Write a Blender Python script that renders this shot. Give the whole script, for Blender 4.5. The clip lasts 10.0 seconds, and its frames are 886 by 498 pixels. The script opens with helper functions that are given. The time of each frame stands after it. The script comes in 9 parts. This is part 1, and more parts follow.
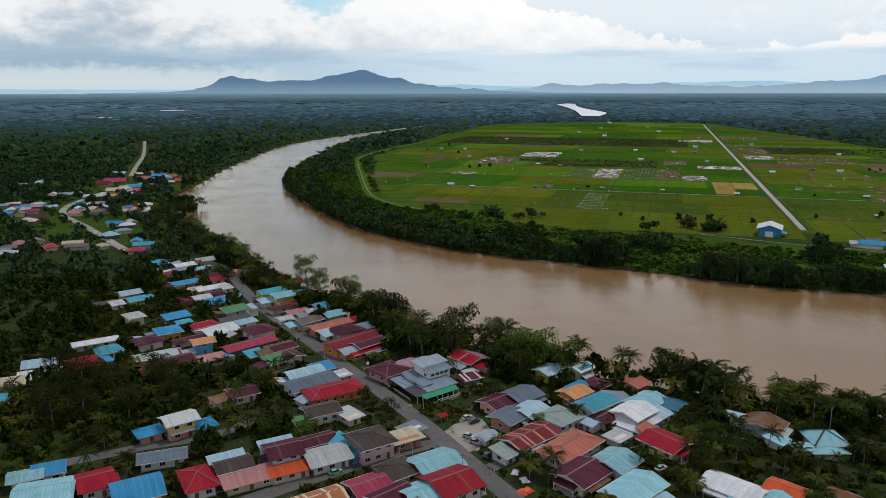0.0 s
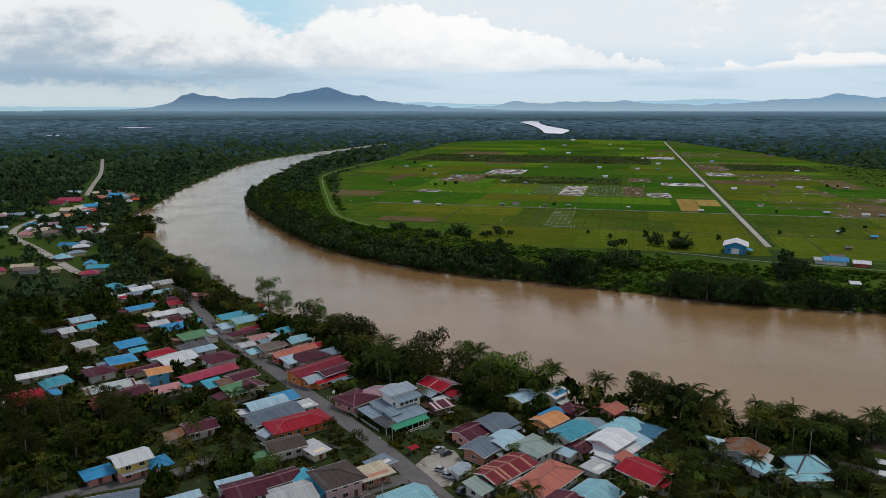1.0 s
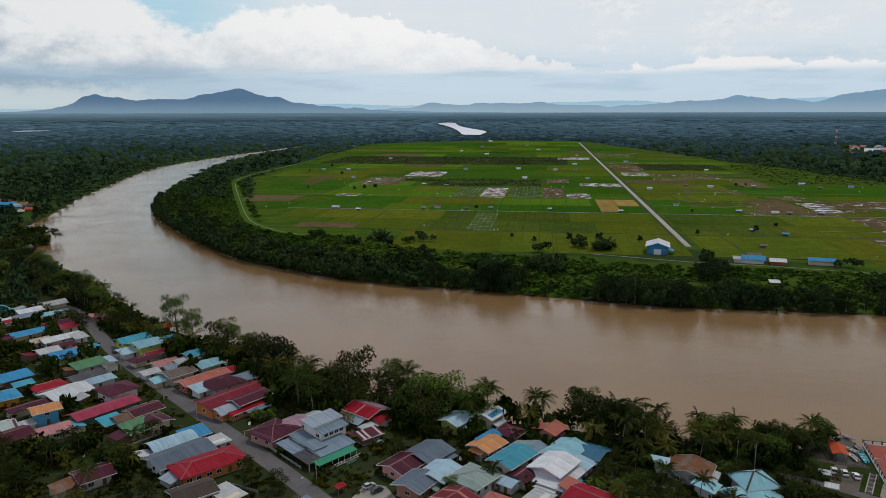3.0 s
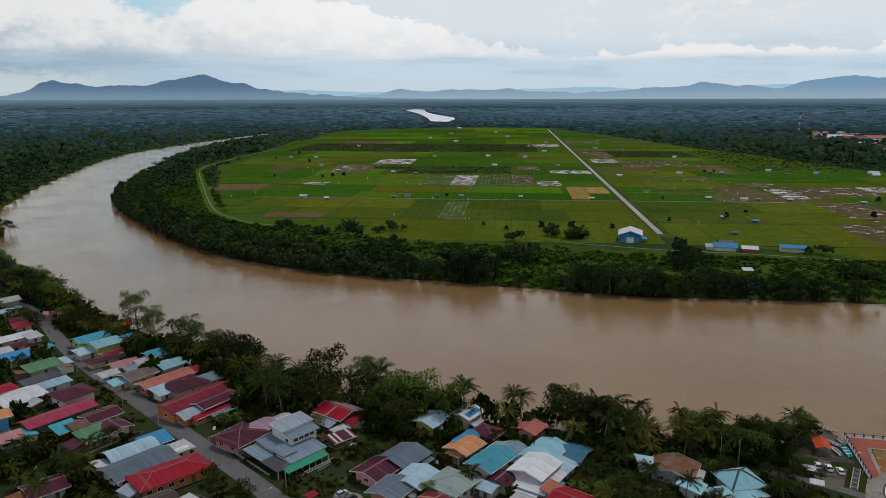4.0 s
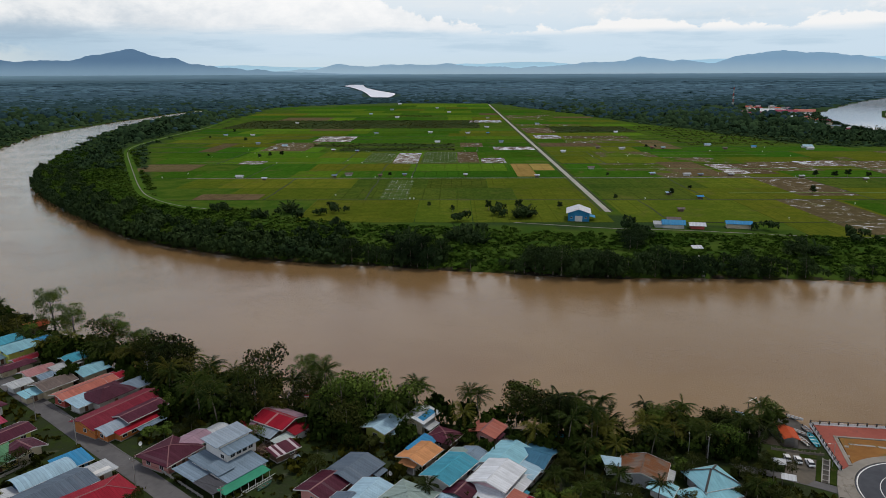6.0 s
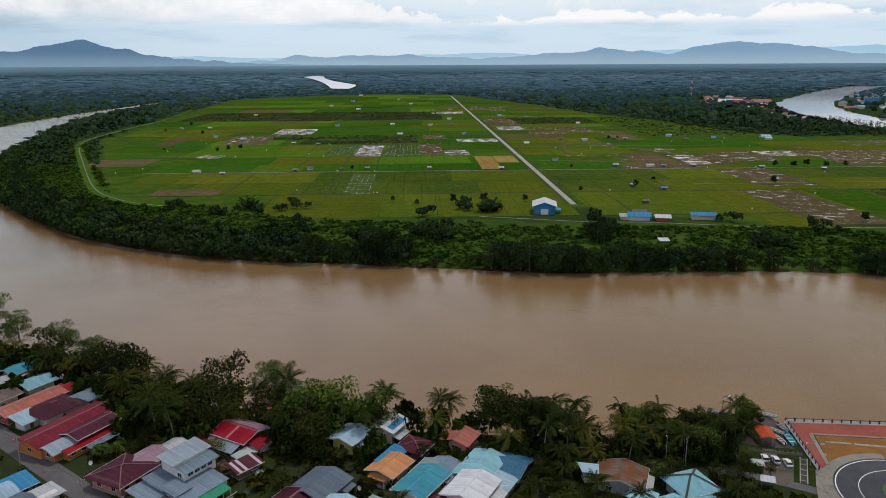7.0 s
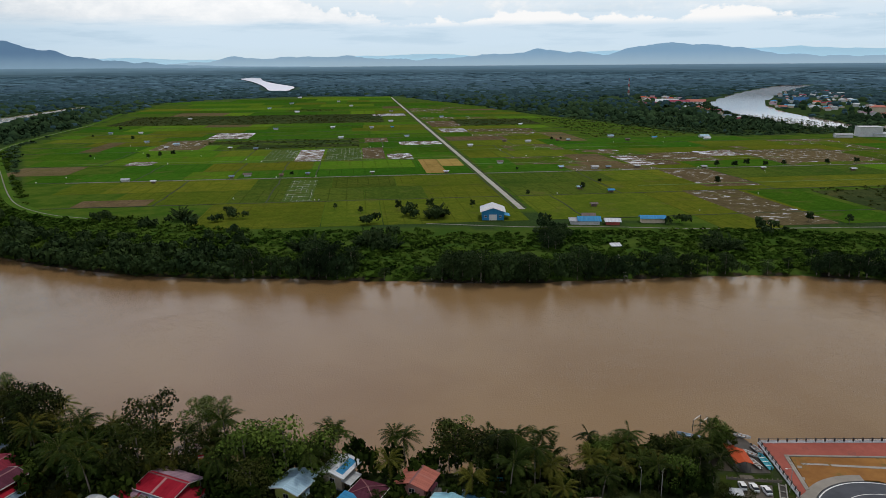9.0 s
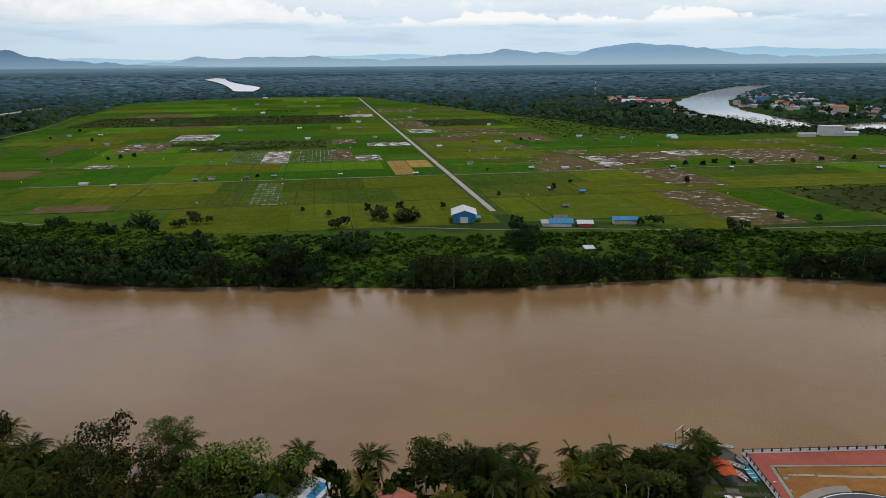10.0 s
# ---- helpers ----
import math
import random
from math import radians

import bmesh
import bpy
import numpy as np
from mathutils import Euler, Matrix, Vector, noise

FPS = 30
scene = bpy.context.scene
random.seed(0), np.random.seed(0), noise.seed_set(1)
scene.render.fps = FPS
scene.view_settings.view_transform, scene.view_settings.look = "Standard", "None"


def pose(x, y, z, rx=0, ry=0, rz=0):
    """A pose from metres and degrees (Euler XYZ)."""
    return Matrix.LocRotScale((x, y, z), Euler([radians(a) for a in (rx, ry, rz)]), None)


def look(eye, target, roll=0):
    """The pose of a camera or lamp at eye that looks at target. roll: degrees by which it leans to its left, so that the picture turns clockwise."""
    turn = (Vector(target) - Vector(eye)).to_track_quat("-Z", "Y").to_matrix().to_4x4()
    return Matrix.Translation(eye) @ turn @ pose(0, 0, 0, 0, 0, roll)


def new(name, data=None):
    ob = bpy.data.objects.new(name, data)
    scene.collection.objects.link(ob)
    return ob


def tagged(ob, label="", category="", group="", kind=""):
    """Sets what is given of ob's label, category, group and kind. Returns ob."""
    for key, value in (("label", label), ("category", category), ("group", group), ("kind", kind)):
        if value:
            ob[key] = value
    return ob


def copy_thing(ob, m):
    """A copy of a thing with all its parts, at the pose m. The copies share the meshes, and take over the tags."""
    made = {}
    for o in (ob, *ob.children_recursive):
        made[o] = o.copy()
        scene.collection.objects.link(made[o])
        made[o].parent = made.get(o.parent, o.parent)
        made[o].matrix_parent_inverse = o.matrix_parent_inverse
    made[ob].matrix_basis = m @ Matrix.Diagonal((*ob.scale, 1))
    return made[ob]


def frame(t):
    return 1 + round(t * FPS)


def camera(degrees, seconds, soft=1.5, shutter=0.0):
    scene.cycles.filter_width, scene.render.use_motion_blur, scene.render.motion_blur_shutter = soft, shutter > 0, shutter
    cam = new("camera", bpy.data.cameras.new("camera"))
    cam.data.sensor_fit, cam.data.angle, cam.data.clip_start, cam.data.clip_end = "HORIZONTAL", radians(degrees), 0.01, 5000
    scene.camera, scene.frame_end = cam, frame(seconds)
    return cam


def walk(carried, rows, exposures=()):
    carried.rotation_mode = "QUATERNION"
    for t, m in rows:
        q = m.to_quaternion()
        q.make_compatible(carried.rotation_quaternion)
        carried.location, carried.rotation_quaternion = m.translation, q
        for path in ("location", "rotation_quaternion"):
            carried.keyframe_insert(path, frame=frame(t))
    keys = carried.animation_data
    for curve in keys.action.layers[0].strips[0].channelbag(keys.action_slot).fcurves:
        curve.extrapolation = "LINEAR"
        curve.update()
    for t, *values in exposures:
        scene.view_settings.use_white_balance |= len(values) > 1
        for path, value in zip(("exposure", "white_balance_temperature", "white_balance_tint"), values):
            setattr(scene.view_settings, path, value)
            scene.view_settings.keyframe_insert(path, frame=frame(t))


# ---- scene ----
# The camera: a level flight at about 110 m over the village towards the river, turning slowly to the right.
cam = camera(62.99, 10.0, soft=0.75)
FLIGHT = [  # seconds, x, y, z, heading (left positive), pitch, lean to the right
    (0.0, 0.00, 0.00, 110.00, 0.00, -12.16, 0.07),
    (0.5, -0.42, 5.27, 109.88, -1.25, -11.48, 0.03),
    (1.0, -1.10, 10.02, 110.02, -2.79, -10.82, -0.01),
    (1.5, -1.31, 15.80, 109.63, -4.27, -10.14, 0.02),
    (2.0, -1.38, 21.08, 109.43, -5.86, -10.02, 0.06),
    (2.5, -1.59, 25.39, 109.92, -7.60, -10.26, 0.08),
    (4.0, -1.26, 41.05, 110.32, -11.73, -11.74, 0.11),
    (4.5, -0.82, 46.17, 110.35, -12.51, -12.22, 0.10),
    (5.0, -0.03, 51.17, 110.26, -13.52, -12.71, 0.17),
    (5.5, 0.55, 55.81, 110.29, -14.88, -13.16, 0.20),
    (7.0, 2.69, 70.35, 110.88, -19.36, -14.32, 0.28),
    (7.5, 3.72, 75.29, 111.09, -20.83, -14.29, 0.37),
    (8.0, 5.32, 80.42, 111.18, -22.26, -14.29, 0.45),
    (8.5, 6.56, 85.37, 111.28, -23.19, -14.27, 0.47),
    (9.0, 7.77, 90.11, 111.33, -23.97, -14.26, 0.42),
    (9.5, 9.19, 95.09, 111.36, -24.85, -14.26, 0.41),
    (10.0, 10.76, 99.78, 111.32, -26.50, -14.26, 0.42),
]


def aim(x, y, z, heading, pitch, lean):
    h, p = radians(heading), radians(pitch)
    way = Vector((-math.sin(h) * math.cos(p), math.cos(h) * math.cos(p), math.sin(p)))
    eye = Vector((x, y, z))
    return look(eye, eye + way * 100, -lean)


walk(cam, [(t, aim(*row)) for t, *row in FLIGHT], [(0.0, 0.0), (1.0, -0.05), (2.5, -0.16), (4.5, -0.2), (5.5, -0.12), (7.0, 0.0), (10.0, 0.0)])

# ---- light ----
SUN_EL, SUN_AZ = 68.0, 65.0  # degrees; azimuth clockwise from +y
world = bpy.data.worlds.new("sky")
scene.world = world
world.use_nodes = True
WN, WL = world.node_tree.nodes, world.node_tree.links
WN.clear()


class Graph:
    """Short hand for writing node graphs."""

    def __init__(self, tree):
        self.n, self.l = tree.nodes, tree.links

    def put(self, kind, **values):
        node = self.n.new(kind)
        for key, value in values.items():
            setattr(node, key, value)
        return node

    def wire(self, value, socket):
        if isinstance(value, (int, float, tuple)):
            socket.default_value = value
        else:
            self.l.new(value, socket)

    def math(self, op, a, b=0.0, c=0.0):
        node = self.put("ShaderNodeMath", operation=op)
        for i, v in enumerate((a, b, c)):
            self.wire(v, node.inputs[i])
        return node.outputs[0]

    def ramp(self, v, a, b, smooth=True):
        """0 below a, 1 above b."""
        node = self.put("ShaderNodeMapRange", interpolation_type="SMOOTHSTEP" if smooth else "LINEAR")
        self.wire(v, node.inputs[0])
        self.wire(a, node.inputs[1])
        self.wire(b, node.inputs[2])
        return node.outputs[0]

    def mix(self, fac, a, b, kind="MIX"):
        node = self.put("ShaderNodeMix", data_type="RGBA", blend_type=kind)
        self.wire(fac, node.inputs[0])
        self.wire(a, node.inputs[6])
        self.wire(b, node.inputs[7])
        return node.outputs[2]

    def noise(self, vector, scale, detail=4.0, rough=0.55, distort=0.0):
        node = self.put("ShaderNodeTexNoise")
        if vector is not None:
            self.l.new(vector, node.inputs["Vector"])
        node.inputs["Scale"].default_value = scale
        node.inputs["Detail"].default_value = detail
        node.inputs["Roughness"].default_value = rough
        node.inputs["Distortion"].default_value = distort
        return node.outputs["Fac"]

    def vec(self, x, y, z=0.0):
        node = self.put("ShaderNodeCombineXYZ")
        for i, v in enumerate((x, y, z)):
            self.wire(v, node.inputs[i])
        return node.outputs[0]


def rgb(r, g, b):
    return (r, g, b, 1.0)


def build_sky():
    """Clear sky under broken cloud: a cumulus bank that sinks towards the right, grey layers low down."""
    g = Graph(world.node_tree)
    way = g.put("ShaderNodeTexCoord").outputs["Generated"]
    sep = g.put("ShaderNodeSeparateXYZ")
    g.l.new(way, sep.inputs[0])
    x, y, z = sep.outputs
    az = g.math("MULTIPLY", g.math("ARCTAN2", x, y), 57.2958)
    el = g.math("MULTIPLY", g.math("ARCSINE", z), 57.2958)
    sky = g.put("ShaderNodeTexSky", sky_type="NISHITA")
    sky.sun_disc, sky.sun_elevation, sky.sun_rotation = False, radians(SUN_EL), radians(SUN_AZ)
    sky.air_density, sky.dust_density, sky.ozone_density = 1.0, 1.5, 1.0
    clear = g.mix(1.0, sky.outputs[0], rgb(0.09, 0.09, 0.09), "MULTIPLY")
    def curve(v, low, high, points, top):
        """A smooth height over the azimuth, through a few points."""
        node = g.put("ShaderNodeValToRGB")
        g.wire(g.math("DIVIDE", g.math("SUBTRACT", v, low), high - low), node.inputs[0])
        ramp = node.color_ramp
        ramp.interpolation = "B_SPLINE" if top < 0 else "EASE"
        while len(ramp.elements) < len(points):
            ramp.elements.new(0.5)
        for e, (a, h) in zip(ramp.elements, points):
            e.position = (a - low) / (high - low)
            k = h / abs(top)
            e.color = (k, k, k, 1)
        return g.math("MULTIPLY", node.outputs[0], abs(top))

    flat = g.vec(az, g.math("MULTIPLY", el, 1.7))
    puff = g.math("SUBTRACT", g.noise(flat, 0.30, 9.0, 0.62, 0.2), 0.5)
    lump = g.math("SUBTRACT", g.noise(flat, 1.1, 6.0, 0.62, 0.25), 0.5)
    broad = g.math("SUBTRACT", g.noise(flat, 0.11, 5.0, 0.55, 0.4), 0.5)
    layer = g.math("SUBTRACT", g.noise(g.vec(az, g.math("MULTIPLY", el, 8.0)), 0.10, 6.0, 0.58), 0.5)
    left = g.ramp(az, 6.0, -20.0)
    # pale air: greyer on the left, lighter on the right, blue between the clouds
    low_air = g.mix(left, rgb(0.66, 0.80, 0.92), rgb(0.43, 0.59, 0.73))
    high_air = g.mix(g.ramp(az, -11.0, 0.0), rgb(0.50, 0.75, 0.90), rgb(0.83, 0.90, 0.96))
    pale = g.mix(g.ramp(el, 2.0, 6.0), low_air, high_air)
    col = g.mix(g.ramp(el, 24.0, 44.0), pale, clear)
    near_band = g.ramp(el, 44.0, 24.0)
    # brighter streak over the horizon, grey layers under the cloud base
    col = g.mix(g.math("MULTIPLY", g.ramp(el, 1.7, 0.2), 0.5), col, rgb(0.62, 0.74, 0.78))
    streak = g.math("MULTIPLY", g.ramp(g.math("ADD", layer, g.math("MULTIPLY", left, 0.08)), -0.04, 0.14), g.math("MULTIPLY", g.ramp(el, 0.9, 2.0), g.ramp(el, 5.0, 3.2)))
    col = g.mix(g.math("MULTIPLY", streak, 0.7), col, g.mix(left, rgb(0.52, 0.68, 0.82), rgb(0.34, 0.46, 0.59)))
    # a pale strip of cloud low on the left
    strip = g.math("MULTIPLY", g.ramp(g.math("ADD", el, g.math("MULTIPLY", g.math("ADD", puff, lump), 1.6)), 2.3, 1.3), g.ramp(az, -9.0, -15.0))
    col = g.mix(g.math("MULTIPLY", strip, g.math("MULTIPLY", g.ramp(el, -0.4, 0.8), 0.75)), col, rgb(0.70, 0.78, 0.80))
    # thin veil
    veil = g.math("MULTIPLY", g.ramp(g.math("ADD", layer, g.math("MULTIPLY", puff, 0.4)), -0.02, 0.22), g.math("MULTIPLY", near_band, g.ramp(el, 3.0, 5.0)))
    col = g.mix(g.math("MULTIPLY", veil, 0.6), col, rgb(0.88, 0.92, 0.94))
    # soft large clouds on the right, high up
    soft = g.math("MULTIPLY", g.ramp(g.math("ADD", broad, g.math("MULTIPLY", puff, 0.6)), -0.03, 0.14), g.math("MULTIPLY", g.ramp(az, 13.0, 24.0), g.math("MULTIPLY", near_band, g.ramp(el, 3.4, 4.6))))
    col = g.mix(g.math("MULTIPLY", soft, 0.9), col, g.mix(g.ramp(lump, -0.2, 0.15), rgb(0.80, 0.86, 0.90), rgb(0.97, 0.98, 0.99)))
    # the great bank of cumulus with a flat base
    crest = curve(az, -60.0, 60.0, [(-60, 12), (-24, 12), (-17, 10.4), (-13.5, 8.0), (-11, 6.6), (-9.4, 5.6), (-7.2, 6.6), (-5.2, 7.2), (-2.6, 7.4), (-0.8, 7.8), (0.6, 8.0), (2.4, 7.3), (5.0, 6.9), (8.0, 6.2), (12.4, 5.3), (17, 3.9), (21, 2.9), (25, 2.2), (60, 2.0)], 14.0)
    crest = g.math("ADD", crest, g.math("ADD", g.math("MULTIPLY", puff, 3.6), g.math("MULTIPLY", lump, 1.5)))
    foot = g.math("ADD", 3.05, g.math("MULTIPLY", layer, 1.8))
    body = g.math("MULTIPLY", g.ramp(el, g.math("ADD", crest, g.math("ADD", 0.12, g.math("MULTIPLY", left, 0.5))), g.math("SUBTRACT", crest, g.math("ADD", 0.2, g.math("MULTIPLY", left, 0.6)))), g.ramp(el, g.math("SUBTRACT", foot, g.math("ADD", 0.3, g.math("MULTIPLY", left, 0.5))), g.math("ADD", foot, g.math("ADD", 0.5, g.math("MULTIPLY", left, 0.5)))))
    body = g.math("MULTIPLY", body, near_band)
    under = g.math("SUBTRACT", crest, el)
    shade = g.ramp(g.math("ADD", g.math("SUBTRACT", el, 3.0), g.math("ADD", g.math("MULTIPLY", puff, 8.0), g.math("ADD", g.math("MULTIPLY", broad, g.math("MULTIPLY", left, 13.0)), g.math("MULTIPLY", lump, 2.2)))), -1.0, 3.6)
    dull = g.mix(left, rgb(0.86, 0.90, 0.94), rgb(0.46, 0.56, 0.66))
    bright = g.mix(left, rgb(1.06, 1.06, 1.06), rgb(0.93, 0.95, 0.96))
    col = g.mix(body, col, g.mix(shade, dull, bright))
    # a row of small cumulus to the right, on the same base
    small = curve(az, -60.0, 60.0, [(-60, 2), (20, 2.7), (22.4, 3.2), (24, 3.6), (25.4, 3.2), (27, 3.3), (28.6, 3.9), (31.5, 3.95), (34, 3.6), (35.2, 3.1), (36.2, 3.6), (38.5, 3.4), (41, 3.0), (43.5, 4.0), (46, 4.0), (48.5, 3.2), (60, 2.8)], 14.0)
    small = g.math("ADD", small, g.math("ADD", g.math("MULTIPLY", puff, 1.6), g.math("MULTIPLY", lump, 1.3)))
    tuft = g.math("MULTIPLY", g.ramp(el, g.math("ADD", small, 0.08), g.math("SUBTRACT", small, 0.18)), g.ramp(el, g.math("ADD", 2.75, g.math("MULTIPLY", layer, 1.2)), 3.35))
    col = g.mix(g.math("MULTIPLY", tuft, g.ramp(az, 18.0, 23.0)), col, rgb(1.0, 1.0, 1.0))
    # broken cloud overhead, thinning out
    over = g.math("MULTIPLY", g.ramp(g.math("ADD", broad, g.math("MULTIPLY", puff, 0.5)), -0.25, 0.1), g.ramp(el, 26.0, 44.0))
    col = g.mix(g.math("MULTIPLY", over, 0.9), col, rgb(0.25, 0.27, 0.32))
    # unseen higher cloud added to tint the river: bluish one side, grey the other
    river_tint = g.math("MULTIPLY", g.ramp(el, 12.0, 24.0), g.ramp(el, 62.0, 40.0))
    col = g.mix(g.math("MULTIPLY", river_tint, 0.75), col, g.mix(g.ramp(az, 4.0, 40.0), rgb(0.88, 0.91, 1.14), rgb(0.42, 0.42, 0.42)))
    back = g.put("ShaderNodeBackground")
    g.l.new(col, back.inputs[0])
    back.inputs[1].default_value = SKY
    g.l.new(back.outputs[0], g.put("ShaderNodeOutputWorld").inputs[0])


SKY = 0.95
build_sky()
sun = new("sun", bpy.data.lights.new("sun", "SUN"))
sun.data.energy, sun.data.angle, sun.data.color = 1.75, radians(10), (1.0, 0.95, 0.87)
sun.matrix_world = look((0, 0, 500), (-math.sin(radians(SUN_AZ)), -math.cos(radians(SUN_AZ)), 500 - math.tan(radians(SUN_EL))))

# ---- materials ----
def surface(name, a, b, scale=1.0, rough=0.8, bump=0.0, bump_scale=None, island=0.0, thing=0.0, metal=0.0, spec=0.3, stain=None, space="Position", glow=0.0):
    """A surface that wavers between colours a and b at two scales (metres), with relief and chance from piece to piece."""
    m = bpy.data.materials.new(name)
    m.use_nodes = True
    g = Graph(m.node_tree)
    bsdf = m.node_tree.nodes["Principled BSDF"]
    geo = g.put("ShaderNodeNewGeometry")
    where = geo.outputs["Position"] if space == "Position" else g.put("ShaderNodeTexCoord").outputs["Object"]
    wide = g.noise(where, 0.16 / scale, 3.0)
    small = g.noise(where, 1.0 / scale, 5.0, 0.65)
    f = g.ramp(g.math("ADD", g.math("MULTIPLY", wide, 0.55), g.math("MULTIPLY", small, 0.45)), 0.32, 0.68)
    col = g.mix(f, rgb(*a), rgb(*b))
    if stain:
        s = g.ramp(g.noise(where, 0.5 / scale, 6.0, 0.7, 0.5), stain[3], stain[3] + 0.12)
        col = g.mix(s, col, rgb(*stain[:3]))
    if island or thing:
        v = g.math("ADD", 1.0 - island / 2 - thing / 2, g.math("MULTIPLY", geo.outputs["Random Per Island"], island))
        v = g.math("ADD", v, g.math("MULTIPLY", g.put("ShaderNodeObjectInfo").outputs["Random"], thing))
        hsv = g.put("ShaderNodeHueSaturation")
        g.l.new(v, hsv.inputs["Value"])
        g.l.new(col, hsv.inputs["Color"])
        col = hsv.outputs[0]
    g.l.new(col, bsdf.inputs["Base Color"])
    if glow:
        g.l.new(col, bsdf.inputs["Emission Color"])
        bsdf.inputs["Emission Strength"].default_value = glow
    bsdf.inputs["Roughness"].default_value = rough
    bsdf.inputs["Metallic"].default_value = metal
    bsdf.inputs["Specular IOR Level"].default_value = spec
    if bump:
        bn = g.put("ShaderNodeBump")
        bn.inputs["Distance"].default_value = bump
        g.l.new(g.noise(where, 1.0 / (bump_scale or scale), 4.0), bn.inputs["Height"])
        g.l.new(bn.outputs[0], bsdf.inputs["Normal"])
    return m


def rgb_node(g, colour):
    node = g.put("ShaderNodeRGB")
    node.outputs[0].default_value = rgb(*colour)
    return node.outputs[0]


def water_material(name="river_water", calm=1.0):
    m = bpy.data.materials.new(name)
    m.use_nodes = True
    g = Graph(m.node_tree)
    bsdf = m.node_tree.nodes["Principled BSDF"]
    where = g.put("ShaderNodeNewGeometry").outputs["Position"]
    silt = g.ramp(g.noise(where, 0.012, 4.0, 0.5, 0.6), 0.3, 0.7)
    # calm copies: pale base or mirror metal stands in for sky glare
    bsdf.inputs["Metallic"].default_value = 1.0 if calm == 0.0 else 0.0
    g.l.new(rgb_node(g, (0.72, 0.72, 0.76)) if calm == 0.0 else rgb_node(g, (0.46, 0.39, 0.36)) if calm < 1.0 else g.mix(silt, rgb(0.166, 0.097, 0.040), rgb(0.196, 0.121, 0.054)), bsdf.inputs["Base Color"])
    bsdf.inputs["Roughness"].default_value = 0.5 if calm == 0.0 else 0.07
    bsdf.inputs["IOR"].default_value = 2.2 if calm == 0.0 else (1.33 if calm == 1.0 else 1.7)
    bn = g.put("ShaderNodeBump")
    bn.inputs["Distance"].default_value = 0.14
    sep = g.put("ShaderNodeSeparateXYZ")
    g.l.new(where, sep.inputs[0])
    crests = g.vec(g.math("ADD", g.math("MULTIPLY", sep.outputs[0], 0.75), g.math("MULTIPLY", sep.outputs[1], 0.30)), g.math("SUBTRACT", g.math("MULTIPLY", sep.outputs[1], 1.0), g.math("MULTIPLY", sep.outputs[0], 0.55)))
    gust = g.ramp(g.noise(where, 0.02, 3.0, 0.6, 0.8), 0.3, 0.7)
    wavelet = g.math("MULTIPLY", g.noise(crests, 1.15, 3.0, 0.62, 0.25), g.math("ADD", 0.75, g.math("MULTIPLY", gust, 0.75)))
    ripple = g.math("ADD", wavelet, g.math("MULTIPLY", g.noise(where, 0.09, 2.0), 1.1))
    g.l.new(ripple, bn.inputs["Height"])
    bn.inputs["Strength"].default_value = 0.66 * calm
    g.l.new(bn.outputs[0], bsdf.inputs["Normal"])
    return m


def ground_material():
    """Grass, yard soil and forest floor by the land's own cover, then painted haze."""
    m = bpy.data.materials.new("land")
    m.use_nodes = True
    g = Graph(m.node_tree)
    bsdf = m.node_tree.nodes["Principled BSDF"]
    where = g.put("ShaderNodeNewGeometry").outputs["Position"]
    cover = g.put("ShaderNodeAttribute", attribute_name="cover").outputs["Color"]
    sep = g.put("ShaderNodeSeparateColor")
    g.l.new(cover, sep.inputs[0])
    n1 = g.noise(where, 0.05, 5.0, 0.6)
    n2 = g.noise(where, 0.6, 5.0, 0.65)
    grass = g.mix(g.ramp(n1, 0.35, 0.65), rgb(0.032, 0.072, 0.008), rgb(0.064, 0.098, 0.013))
    grass = g.mix(g.ramp(n2, 0.45, 0.75), grass, rgb(0.035, 0.06, 0.012))
    n3 = g.noise(where, 0.17, 4.0, 0.6, 0.4)
    soil = g.mix(g.ramp(n2, 0.3, 0.7), rgb(0.042, 0.034, 0.025), rgb(0.018, 0.015, 0.011))
    soil = g.mix(g.ramp(n3, 0.47, 0.58), soil, rgb(0.032, 0.037, 0.009))
    soil = g.mix(g.ramp(n3, 0.38, 0.28), soil, rgb(0.105, 0.090, 0.072))
    floor = g.mix(g.ramp(n2, 0.3, 0.7), rgb(0.018, 0.036, 0.012), rgb(0.036, 0.060, 0.018))
    litter = g.ramp(g.noise(where, 2.2, 3.0, 0.7), 0.66, 0.72)
    soil = g.mix(g.math("MULTIPLY", litter, 0.7), soil, rgb(0.17, 0.16, 0.145))
    col = g.mix(g.ramp(g.math("ADD", sep.outputs[1], g.math("MULTIPLY", n2, 0.5)), 0.55, 0.95), grass, soil)
    col = g.mix(sep.outputs[0], col, floor)
    # haze painted in: the ground's colour turns blue with distance
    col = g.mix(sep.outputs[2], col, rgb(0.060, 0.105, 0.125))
    g.l.new(col, bsdf.inputs["Base Color"])
    bsdf.inputs["Roughness"].default_value = 0.95
    bsdf.inputs["Specular IOR Level"].default_value = 0.0
    bn = g.put("ShaderNodeBump")
    bn.inputs["Distance"].default_value = 0.9
    bn.inputs["Strength"].default_value = 0.7
    g.l.new(g.noise(where, 0.32, 5.0, 0.62), bn.inputs["Height"])
    g.l.new(bn.outputs[0], bsdf.inputs["Normal"])
    return m


